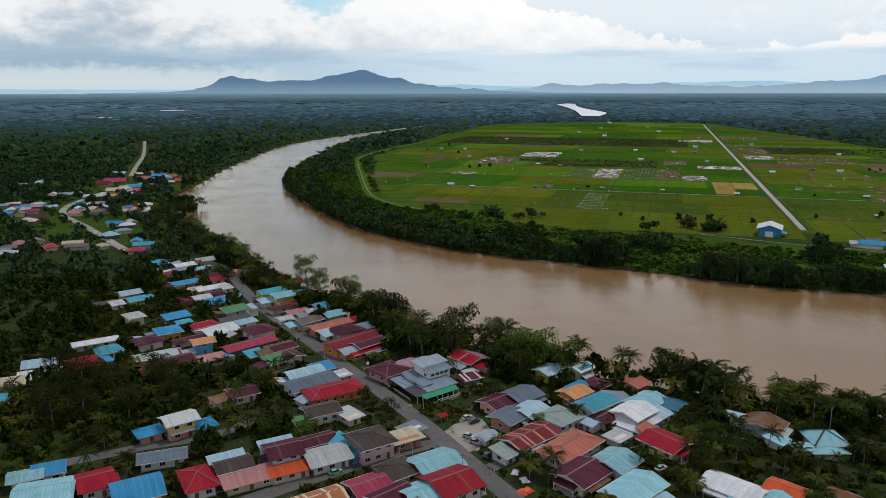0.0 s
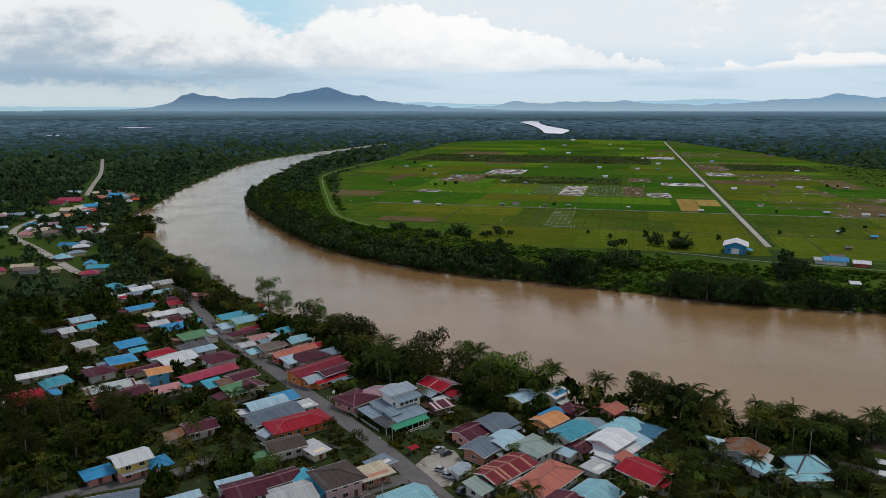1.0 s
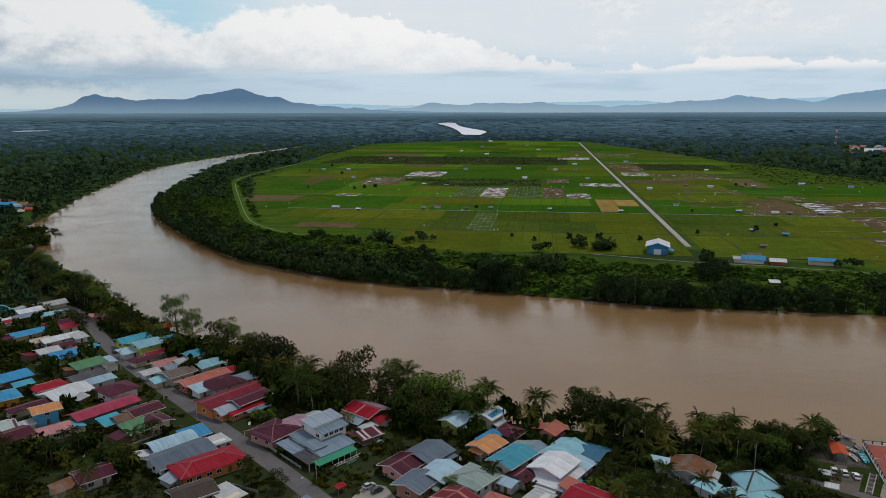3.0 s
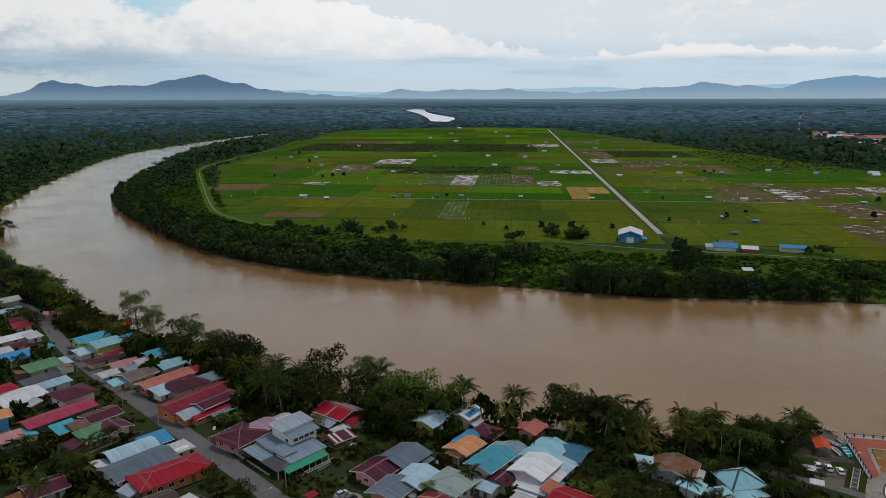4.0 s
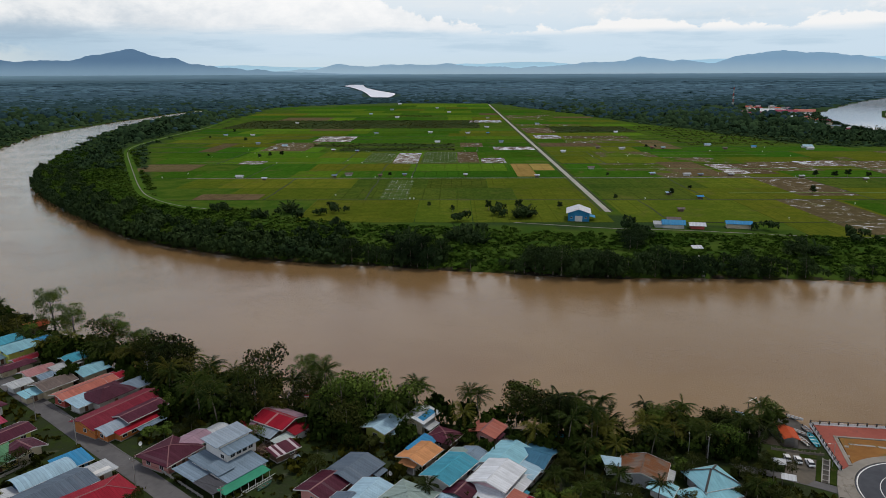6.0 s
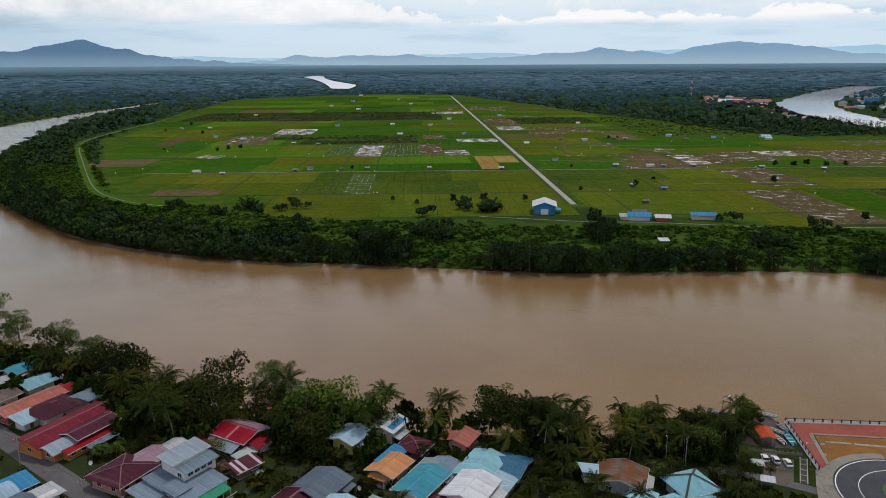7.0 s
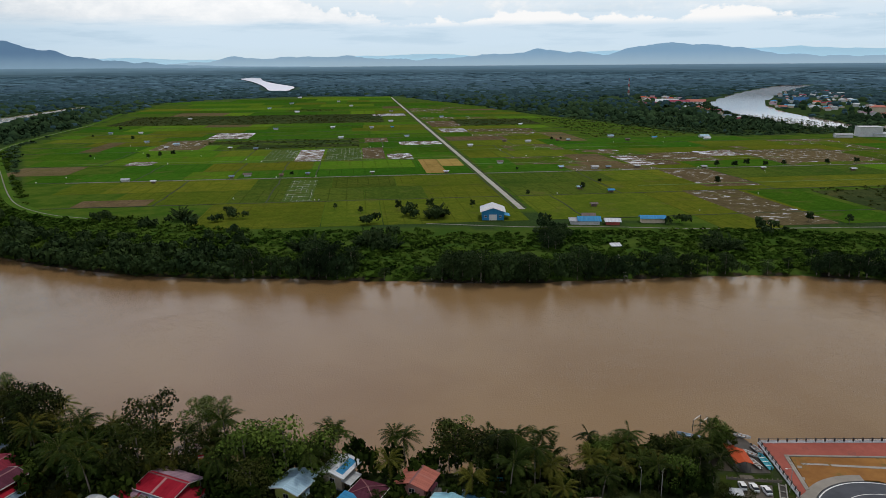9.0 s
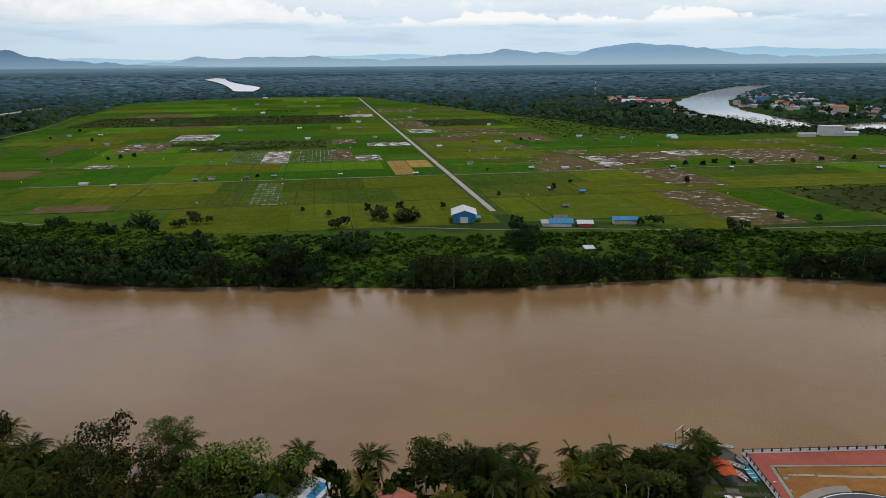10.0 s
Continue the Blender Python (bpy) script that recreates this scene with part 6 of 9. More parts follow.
def fill_hamlet():
    """Smaller houses packed between the larger ones of the far hamlet."""
    rng = random.Random(21)
    roofs = ["red", "rose", "palegrey", "white", "blue", "paleblue", "maroon", "taupe", "teal", "pinkgrey", "rust", "greyblue", "cream"]
    for hx, hy, r in [q for q in HOUSES if math.hypot(q[0], q[1]) > 470 and q[0] < -150]:
        for _ in range(4):
            a, d = rng.uniform(0, 6.28), r * 0.8 + rng.uniform(6, 14)
            x, y = hx + d * math.cos(a), hy + d * math.sin(a)
            if any(math.hypot(x - p, y - q) < 6.5 + 0.4 * s for p, q, s in HOUSES) or away(np.array(x), np.array(y), FAR_LANE) < 9 or away(np.array(x), np.array(y), BANK_NEAR) < 12:
                continue
            house(round(x, 1), round(y, 1), rng.uniform(8, 13), rng.uniform(6, 8.5), rng.choice((20, 42, 110, 130)), rng.choice((3, 3, 3.4, 5.4)), rng.choice(("gable", "hip", "gable")), rng.choice(roofs), rng.choice(("brown", "cream", "brown", "greywall")))


fill_hamlet()

# ---- the stacked two-storey house ----
M_AWNING = surface("green_awning", (0.008, 0.16, 0.085), (0.014, 0.23, 0.12), 1.5, 0.5)


def stacked_house():
    ob = new("house")
    ob.matrix_basis = pose(-5, 258, 0.2, 0, 0, 38)
    tagged(ob, "two-storey white house with stacked slate blue roofs and green awning", "house", "village houses")
    slate, pale = ROOFS["greyblue"][0], ROOFS["silver"][0]
    part("wall", as_mesh("wall", *box(0.2, 1.0, 1.5, 14, 16, 3.0), WALLS["white"][0]), ob, "ground floor wall")
    part("wall", as_mesh("wall", *box(4.2, 1.1, 4.6, 10.4, 2.8, 3.6), M_FRAME), ob, "clean white upper floor wall")
    part("wall", as_mesh("wall", *box(4.2, 5.7, 5.4, 10.4, 6.4, 5.2), M_FRAME), ob, "clean white stair storey wall")
    part("wall", as_mesh("wall", *box(-4.4, 4.5, 3.6, 4.6, 6.4, 1.2), WALLS["white"][0]), ob, "low clerestory wall")
    for m, q in ((pale, (-2.4, 10.6, 2.2, 9.2, 8.0, 8.9)), (slate, (-1.2, 10.0, -1.6, 2.6, 6.4, 7.2)), (slate, (-7.0, 7.4, -8.0, -0.4, 2.9, 3.9)), (slate, (-7.2, -1.2, 1.6, 9.2, 4.2, 5.0)),
                 (slate, (-12.2, -6.4, -0.2, 9.4, 3.2, 3.9)), (slate, (-7.2, -1.6, -4.4, 1.6, 3.85, 4.6)), (ROOFS["darkgrey"][0], (-12.4, -7.05, -8.6, -0.2, 2.5, 3.15)), (M_AWNING, (-10.4, 5.3, -11.2, -7.9, 2.2, 2.7))):
        part("roof", as_mesh("roof", *sheet(*q), m), ob, "green awning" if m == M_AWNING else "")
    for x in np.arange(-10, 5.4, 2.5):
        part("post", as_mesh("post", *box(float(x), -11.0, 1.1, 0.14, 0.14, 2.2), M_FRAME), ob)
    for x in (-12, -9.5, -7.4):
        part("post", as_mesh("post", *box(x, -8.3, 1.25, 0.2, 0.2, 2.5), M_FRAME), ob)
    for x, y, z, yaw in ((1.0, -0.4, 5.2, 0), (3.2, -0.4, 5.2, 0), (5.3, -0.4, 5.2, 0), (7.4, -0.4, 5.2, 0), (-1.1, 1.4, 5.2, 90), (9.45, 2.5, 5.2, 90), (9.45, 5.5, 5.2, 90), (-4, -7.1, 1.5, 0), (-1, -7.1, 1.5, 0), (2, -7.1, 1.5, 0), (5, -7.1, 1.5, 0)):
        w = part("window", WINDOW_FRAME, ob, "", pose(x, y, z, 0, 0, yaw))
        part("pane", WINDOW_PANE, w, "dark glass")
    part("door", DOOR_LEAF, ob, "", pose(-5.5, -7.05, 0.1))
    HOUSES.append((-6, 256, 13))
    # its balustrade
    fence = new("fence")
    fence.matrix_basis = pose(-5, 258, 0.2, 0, 0, 38)
    tagged(fence, "white balustrade along the terrace of the stacked house", "fence")
    part("rail", as_mesh("rail", *box(-1.5, -12.2, 1.05, 15.0, 0.12, 0.10), M_FRAME), fence)
    part("rail", as_mesh("rail", *box(-1.5, -12.2, 0.25, 15.0, 0.16, 0.12), M_FRAME), fence)
    baluster = as_mesh("baluster", *box(0, 0, 0.62, 0.12, 0.1, 0.74), M_FRAME)
    for x in np.arange(-8.9, 6.0, 0.6):
        part("baluster", baluster, fence, "", pose(float(x), -12.2, 0))


stacked_house()

# ---- far bank buildings ----
def barn():
    ob = new("barn")
    ob.matrix_basis = pose(258, 561, 0.2, 0, 0, 64)
    tagged(ob, "big blue metal barn with a white roof by the road", "barn")
    v, f, r = roof_shape("gable", 22, 17, 6.6, 0.9, 0.34)
    part("roof", as_mesh("roof", *thick(v, f, 0.15), ROOFS["whiteroof"][0]), ob)
    L, W, h, top = 21, 16, 6.4, 9.1
    vv = [(-L / 2, -W / 2, 0), (L / 2, -W / 2, 0), (L / 2, W / 2, 0), (-L / 2, W / 2, 0), (-L / 2, -W / 2, h), (L / 2, -W / 2, h), (L / 2, W / 2, h), (-L / 2, W / 2, h), (-L / 2, 0, top), (L / 2, 0, top)]
    part("wall", as_mesh("wall", vv, [(0, 1, 5, 4), (1, 2, 6, 9, 5), (2, 3, 7, 6), (3, 0, 4, 8, 7), (3, 2, 1, 0)], ROOFS["blue"][0]), ob, "blue sheet metal wall")
    part("door", as_mesh("door", *box(-L / 2 - 0.06, 0, 2.2, 0.12, 5.6, 4.4), M_FRAME), ob, "wide white sliding door")
    for y in (-5.4, 5.4):
        w = part("window", WINDOW_FRAME, ob, "", pose(-L / 2 - 0.05, y, 3.0, 0, 0, 90))
        part("pane", WINDOW_PANE, w, "dark glass")
    part("canopy", as_mesh("canopy", *sheet(-8, 2, -12.5, -8.2, 3.0, 3.8), ROOFS["blue"][0]), ob, "lean-to canopy")
    HOUSES.append((258, 561, 14))


barn()
house(310, 512, 15, 10, -28, 3.2, "gable", "blue", "white")
house(324, 503, 10, 7, -28, 2.8, "gable", "whiteroof", "red")
house(301, 516, 7, 6, -28, 2.8, "shed", "palegrey", "white")
house(354, 496, 17, 7, -28, 3.6, "gable", "blue", "cream")
house(321, 528, 9, 6, -28, 2.6, "gable", "taupe", "brown")
house(283, 445, 5, 4, -20, 2.2, "shed", "whiteroof", "white")
# huts in the paddies
for hx, hy, hl, hr in ((47, 1278, 12, "greyblue"), (85, 1221, 14, "paleblue"), (155, 1769, 14, "palegrey"), (10, 877, 14, "palegrey"), (35, 855, 8, "whiteroof"), (110, 853, 8, "greyblue"), (127, 860, 14, "taupe"), (159, 843, 7, "rust"),
                       (186, 840, 7, "greyblue"), (250, 818, 6, "whiteroof"), (322, 787, 8, "whiteroof"), (450, 763, 9, "paleblue"), (482, 745, 13, "palegrey"), (589, 694, 9, "palegrey"), (640, 660, 8, "whiteroof"), (837, 957, 26, "paleblue"),
                       (715, 610, 9, "palegrey"), (410, 830, 12, "taupe"), (460, 1010, 12, "whiteroof"), (430, 1180, 12, "greyblue"), (560, 1020, 14, "palegrey"), (330, 1210, 14, "whiteroof"), (270, 1420, 14, "greyblue"), (520, 1500, 16, "palegrey"),
                       (660, 1560, 16, "greyblue"), (420, 1900, 20, "whiteroof"), (620, 2100, 20, "palegrey"), (500, 2320, 22, "greyblue"), (760, 980, 12, "blue"), (390, 640, 8, "paleblue")):
    house(hx, hy, hl * 0.52, hl * 0.38, -17, 2.4, "gable", hr, "brown" if hl < 12 else "white", "field_hut", "huts in the paddies")


for hu, hv, hl, hr in ((-551, 761, 12, "greyblue"), (-501, 760, 12, "palegrey"), (-307, 488, 9, "whiteroof"), (-270, 473, 9, "greyblue"), (-398, 509, 8, "whiteroof"), (-364, 207, 9, "rust"), (-175, 814, 14, "whiteroof"), (-104, 796, 14, "palegrey"), (-66, 799, 8, "blue"),
                       (264, 556, 16, "paleblue"), (394, 497, 18, "whiteroof"), (271, 500, 11, "taupe"), (87, 518, 11, "taupe"), (168, 516, 10, "rust"), (183, 512, 9, "paleblue"), (178, 816, 12, "whiteroof"), (-45, 1282, 16, "taupe"), (-186, 1817, 16, "palegrey"),
                       (-332, 2154, 26, "whiteroof"), (-363, 1470, 16, "paleblue"), (142, 216, 8, "greyblue"), (175, 216, 10, "palegrey"), (241, 204, 9, "whiteroof"), (93, 68, 9, "blue"), (461, 152, 11, "greyblue"), (57, 6, 9, "taupe")):
    hx, hy = field_xy(hu, hv)
    if all(math.hypot(hx - p, hy - q) > 14 for p, q, _ in HOUSES):
        house(round(hx, 1), round(hy, 1), hl * 0.52, hl * 0.38, -17, 2.4, "gable", hr, "brown" if hl < 12 else "white", "field_hut", "huts in the paddies")


def scare_flags():
    """White rags on sticks that keep the birds off the rice."""
    rng = random.Random(52)
    mesh = as_mesh("scare_flag", *joined(box(0, 0, 1.0, 0.07, 0.07, 2.0), thick([(0.04, 0, 1.1), (0.9, 0.1, 1.0), (1.0, 0.0, 1.8), (0.04, 0, 1.95)], [(0, 1, 2, 3)], 0.05), thick([(0, 0.04, 1.2), (0.1, 0.8, 1.15), (0, 0.9, 1.8), (0, 0.04, 1.95)], [(0, 1, 2, 3)], 0.05)), M_FRAME)
    for i in range(46):
        u, v = rng.choice((rng.uniform(-470, -20), rng.uniform(20, 420))), rng.choice((62, 200, 330, 400, 470, 611, rng.uniform(60, 620), rng.uniform(-30, 300)))
        x, y = field_xy(u, v)
        if inside(np.array(x), np.array(y), FIELD):
            ob = new("scare_flag", mesh)
            ob.matrix_basis = pose(x, y, 0.35, 0, 0, rng.uniform(0, 360))
            tagged(ob, "white rag on a thin stick standing in a paddy", "scare flag", "scare flags in the paddies")


scare_flags()


def far_town():
    """Two small riverside towns and a wood yard, far beyond the fields."""
    rng = random.Random(8)
    roofs = ["red", "rose", "salmon", "palegrey", "white", "orange", "paleblue", "greyblue", "pinkgrey", "taupe", "blue"]
    done = []

    def quarter(cx, cy, sx, sy, n, yaw):
        for _ in range(n * 4):
            if n == 0:
                break
            u, v = rng.uniform(-sx, sx), rng.uniform(-sy, sy)
            c, s = math.cos(radians(yaw)), math.sin(radians(yaw))
            x, y = cx + u * c - v * s, cy + u * s + v * c
            if wet_or_near(np.array(x), np.array(y), 14) or any(math.hypot(x - p, y - q) < 17 for p, q in done):
                continue
            done.append((x, y))
            house(round(x, 1), round(y, 1), rng.uniform(13, 22), rng.uniform(9, 13), yaw + rng.choice((0, 90)), rng.choice((4, 6, 6, 7)), rng.choice(("gable", "hip")), rng.choice(roofs), "white" if rng.random() < 0.7 else "cream", "town_house", "far riverside town")
            n -= 1

    quarter(1520, 1860, 60, 240, 34, -42)
    quarter(1290, 1400, 50, 150, 7, -35)
    quarter(1850, 1600, 120, 330, 52, -46)
    quarter(1640, 1280, 110, 170, 20, -46)
    quarter(1480, 1080, 80, 80, 14, -40)
    quarter(2330, 2060, 130, 330, 34, -46)
    quarter(1380, 1560, 40, 160, 10, -40)
    quarter(1190, 1230, 30, 90, 6, -35)
    house(1430, 1730, 62, 30, -40, 8, "gable", "whiteroof", "white")
    house(1452, 1705, 55, 22, -40, 8, "gable", "rose", "white")
    house(1500, 1690, 50, 26, -40, 8, "gable", "salmon", "white")
    house(1068, 852, 34, 20, -30, 15, "flat", "whiteroof", "white")
    house(1082, 836, 34, 10, -30, 5, "gable", "whiteroof", "white")
    house(1020, 858, 26, 10, -30, 4, "gable", "palegrey", "white")
    house(1840, 1632, 40, 22, -46, 14, "flat", "darkgrey", "blue")
    house(1597, 1214, 36, 18, -40, 12, "hip", "salmon", "cream")


far_town()


def mast(x, y, h):
    """A red and white lattice mast: four legs and braces, section by section."""
    ob = new("radio_mast")
    ob.matrix_basis = pose(x, y, 0)
    tagged(ob, "red and white lattice radio mast above the forest", "radio mast")
    n = 6
    for i in range(n):
        z0, z1 = h * i / n, h * (i + 1) / n
        w0, w1 = 2.6 * (1 - 0.75 * i / n), 2.6 * (1 - 0.75 * (i + 1) / n)
        bars = [((a * w0, b * w0), (a * w1, b * w1), "leg") for a, b in ((-1, -1), (1, -1), (1, 1), (-1, 1))]
        bars += [((-w0, -w0), (w1, -w1), "brace"), ((w0, -w0), (w1, w1), "brace"), ((w0, w0), (-w1, w1), "brace"), ((-w0, w0), (-w1, -w1), "brace")]
        for p, q, word in bars:
            t = 0.3
            v = [(p[0] - t, p[1] - t, z0), (p[0] + t, p[1] - t, z0), (p[0], p[1] + t, z0), (q[0] - t, q[1] - t, z1), (q[0] + t, q[1] - t, z1), (q[0], q[1] + t, z1)]
            part(word, as_mesh(word, v, [(0, 1, 4, 3), (1, 2, 5, 4), (2, 0, 3, 5)], WALLS["red" if i % 2 else "white"][0]), ob)


mast(1700, 2245, 62)

# ---- riverside square ----
M_REDPAVE = surface("red_paving", (0.22, 0.050, 0.034), (0.29, 0.075, 0.05), 1.5, 0.85, stain=(0.15, 0.05, 0.04, 0.58))
M_EARTH = surface("ochre_earth", (0.17, 0.070, 0.014), (0.27, 0.125, 0.028), 4.0, 0.95, 0.1, stain=(0.12, 0.085, 0.02, 0.53))
M_NEWROAD = surface("new_asphalt", (0.035, 0.038, 0.046), (0.060, 0.064, 0.074), 3.0, 0.85)
SQ_A, SQ_B, SQ_C = (174.0, 231.2), (262.0, 191.5), (161.5, 206.0)   # corner by the boats, along the river, along the lane


def slab(name, ring, z0, z1, material, label, category):
    n = len(ring)
    verts = [(x, y, z1) for x, y in ring] + [(x, y, z0) for x, y in ring]
    area = sum(ax * by - bx * ay for (ax, ay), (bx, by) in zip(ring, ring[1:] + ring[:1]))
    top = tuple(range(n)) if area > 0 else tuple(range(n))[::-1]
    faces = [top] + [(i, (i + 1) % n, (i + 1) % n + n, i + n) for i in range(n)]
    return mesh_object(name, verts, faces, material, label, category, "structure")


def arc(cx, cy, r, a0, a1, n):
    return [(cx + r * math.cos(radians(a0 + (a1 - a0) * i / n)), cy + r * math.sin(radians(a0 + (a1 - a0) * i / n))) for i in range(n + 1)]


def riverside_square():
    ring_c = (174.5, 186.5)
    slab("pavement", [SQ_A, SQ_B, (256, 182), (175.2, 222.6), (165.8, 207.2), SQ_C], -3.0, 0.55, M_REDPAVE, "red paved riverside promenade", "promenade")
    slab("earth_bed", [(175.9, 221.5), (255, 181.6), (240, 170), (196, 190), (187, 202.6), (176, 208.6), (167.2, 207.6)], 0.0, 0.50, M_EARTH, "bare ochre earth bed inside the promenade", "earth")
    slab("kerb", [(175.0, 222.9), (256, 182.4), (255.6, 181.5), (175.6, 221.8)], 0.3, 0.68, M_APRON, "pale kerb between paving and earth", "kerb")
    slab("kerb_2", [(165.5, 207.4), (175.0, 222.9), (175.6, 221.8), (166.6, 207.0)], 0.3, 0.68, M_APRON, "pale kerb between paving and earth", "kerb")
    slab("path", [(175.6, 217.9), (182.2, 214.2), (182.0, 213.3), (175.6, 216.9)], 0.3, 0.56, M_YARD, "pale concrete strip across the earth bed", "path")
    slab("path_2", [(182.8, 213.7), (194.8, 206.7), (215, 197.5), (214.6, 196.6), (194.4, 205.6), (182.4, 212.8)], 0.3, 0.56, M_YARD, "pale concrete strip across the earth bed", "path")
    slab("apron", arc(*ring_c, 22.6, 62, 168, 18) + arc(*ring_c, 19.7, 168, 62, 18), 0.1, 0.58, M_APRON, "pale concrete apron round the turning circle", "apron")
    slab("apron_2", [(154.5, 200.2), (160.5, 206.2), (166.1, 208.1), (163.5, 203.7), (157.6, 198.6), (155, 192), (150, 195)], 0.1, 0.50, M_APRON, "pale concrete ramp from the lane", "apron")
    for i, (mx, my) in enumerate(((173.7, 216.3), (169.5, 211.7))):
        slab("manhole" + ("" if i == 0 else "_2"), [(mx - 0.9, my - 0.1), (mx, my - 0.8), (mx + 0.9, my + 0.1), (mx, my + 0.8)], 0.3, 0.62, M_APRON, "square concrete manhole cover in the earth bed", "manhole")
    slab("road_9", arc(*ring_c, 19.6, 0, 350, 48), 0.1, 0.46, M_NEWROAD, "dark new asphalt turning circle", "road")
    slab("road_marking", arc(*ring_c, 19.2, 15, 205, 40) + arc(*ring_c, 18.9, 205, 15, 40), 0.4, 0.485, M_TRIM, "white edge line painted on the asphalt", "road marking")
    slab("road_marking_2", arc(*ring_c, 13.6, 40, 190, 30) + arc(*ring_c, 13.4, 190, 40, 30), 0.4, 0.485, M_TRIM, "white line painted on the asphalt", "road marking")
    slab("island", arc(*ring_c, 8.0, 0, 350, 30), 0.1, 0.7, M_GRASS, "round grass island in the turning circle", "island")
    for a, b, n in ((SQ_A, SQ_B, 34), (SQ_A, SQ_C, 11)):
        rail = new("railing")
        yaw = math.degrees(math.atan2(b[1] - a[1], b[0] - a[0]))
        length = math.hypot(b[0] - a[0], b[1] - a[1])
        rail.matrix_basis = pose(a[0], a[1], 0.55, 0, 0, yaw)
        tagged(rail, "white panelled railing with dark posts along the promenade", "railing", "promenade railings")
        part("footing", as_mesh("footing", *box(length / 2, 0, 0.1, length, 0.8, 0.34), M_TRIM), rail)
        part("handrail", as_mesh("handrail", *box(length / 2, 0, 1.22, length, 0.16, 0.10), M_DARK), rail)
        step = length / n
        post = as_mesh("post", *joined(box(0, 0, 0.7, 0.34, 0.34, 1.2), box(0, 0, 1.36, 0.42, 0.42, 0.12)), M_DARK)
        panel = as_mesh("panel", *joined(box(0, 0, 0.78, step * 0.78, 0.10, 0.14), box(0, 0, 0.36, step * 0.78, 0.10, 0.14), box(0, 0, 0.57, step * 0.6, 0.06, 0.34), box(-step * 0.35, 0, 0.57, 0.14, 0.08, 0.5), box(step * 0.35, 0, 0.57, 0.14, 0.08, 0.5)), M_FRAME)
        for i in range(n + 1):
            part("post", post, rail, "", pose(i * step, 0, 0))
            if i < n:
                part("panel", panel, rail, "white ornamental panel", pose((i + 0.5) * step, 0, 0))
    slab("yard_2", [(155.6, 220.7), (158.5, 218.9), (155.7, 215.2), (159.5, 213.0), (150.9, 204.2), (147, 203), (143.5, 207.5), (148.5, 213.1), (152.8, 217.6)], 0.0, 0.30, M_PARK, "worn sandy concrete parking yard by the boats", "yard")
    for name, ring in (("lawn", [(150.6, 223.0), (155.4, 221.0), (152.5, 217.4), (148.2, 213.0), (144.5, 216.5)]), ("lawn_2", [(158.8, 219.0), (163.3, 216.8), (159.8, 213.2), (156.0, 215.3)]),
                       ("lawn_3", [(159.8, 213.0), (161.2, 212.2), (151.6, 202.8), (151.0, 204.0)]), ("lawn_4", [(163.6, 211.8), (164.4, 208.2), (160.2, 206.3), (154.2, 200.4), (153.4, 201.6)])):
        slab(name, ring, 0.0, 0.32, M_LAWN, "short dull green grass beside the parking yard", "lawn")
    # dark slab added in place of the dark water under the boats
    slab("mudflat", [(151.4, 225.6), (159.2, 220.0), (164.2, 217.6), (171.6, 230.4), (172.5, 237), (158, 238)], -2.0, 0.26, M_DARKWET, "dark wet slab in place of water at the boat landing", "mud")
    wall = new("retaining_wall")
    tagged(wall, "low dark timber retaining wall above the boat landing", "retaining wall")
    for a, b in (((151.4, 224.6), (159.0, 219.5)), ((159.0, 219.5), (163.8, 217.0))):
        l, yaw = math.hypot(b[0] - a[0], b[1] - a[1]), math.degrees(math.atan2(b[1] - a[1], b[0] - a[0]))
        part("board", as_mesh("board", *box(l / 2, 0, 0.35, l, 0.25, 0.7), M_BARK), wall, "", pose(*a, 0.1, 0, 0, yaw))
        for i in range(int(l / 1.4) + 1):
            part("post", as_mesh("post", *box(i * 1.4, 0, 0.55, 0.22, 0.3, 1.1), M_BARK), wall, "", pose(*a, 0.1, 0, 0, yaw))
    drain = new("drain")
    drain.matrix_basis = pose(162.4, 212.3, 0, 0, 0, 225.3)
    tagged(drain, "open concrete drain with a dark wet bottom", "drain")
    for y in (-0.9, 0.9):
        part("side", as_mesh("side", *box(7.1, y, 0.2, 14.2, 0.3, 0.7), M_CONCRETE), drain)
    part("bottom", as_mesh("bottom", *box(7.1, 0, 0.26, 14.2, 1.5, 0.08), M_DARKWET), drain)
    for i in range(5):
        part("brace", as_mesh("brace", *box(1.0 + i * 3.0, 0, 0.5, 0.2, 1.6, 0.15), M_CONCRETE), drain)


M_APRON = surface("apron_concrete", (0.165, 0.148, 0.125), (0.25, 0.225, 0.19), 3.0, 0.95, stain=(0.12, 0.10, 0.075, 0.56))
M_PARK = surface("sandy_concrete", (0.075, 0.066, 0.052), (0.125, 0.105, 0.082), 2.5, 0.95, stain=(0.16, 0.095, 0.045, 0.58))
M_LAWN = surface("dull_lawn", (0.016, 0.028, 0.006), (0.036, 0.050, 0.010), 2.5, 0.95, 0.15, 0.6, stain=(0.065, 0.05, 0.025, 0.54), spec=0.0)
M_DARKWET = surface("dark_wet_ground", (0.016, 0.013, 0.010), (0.045, 0.034, 0.024), 1.5, 0.35)


riverside_square()


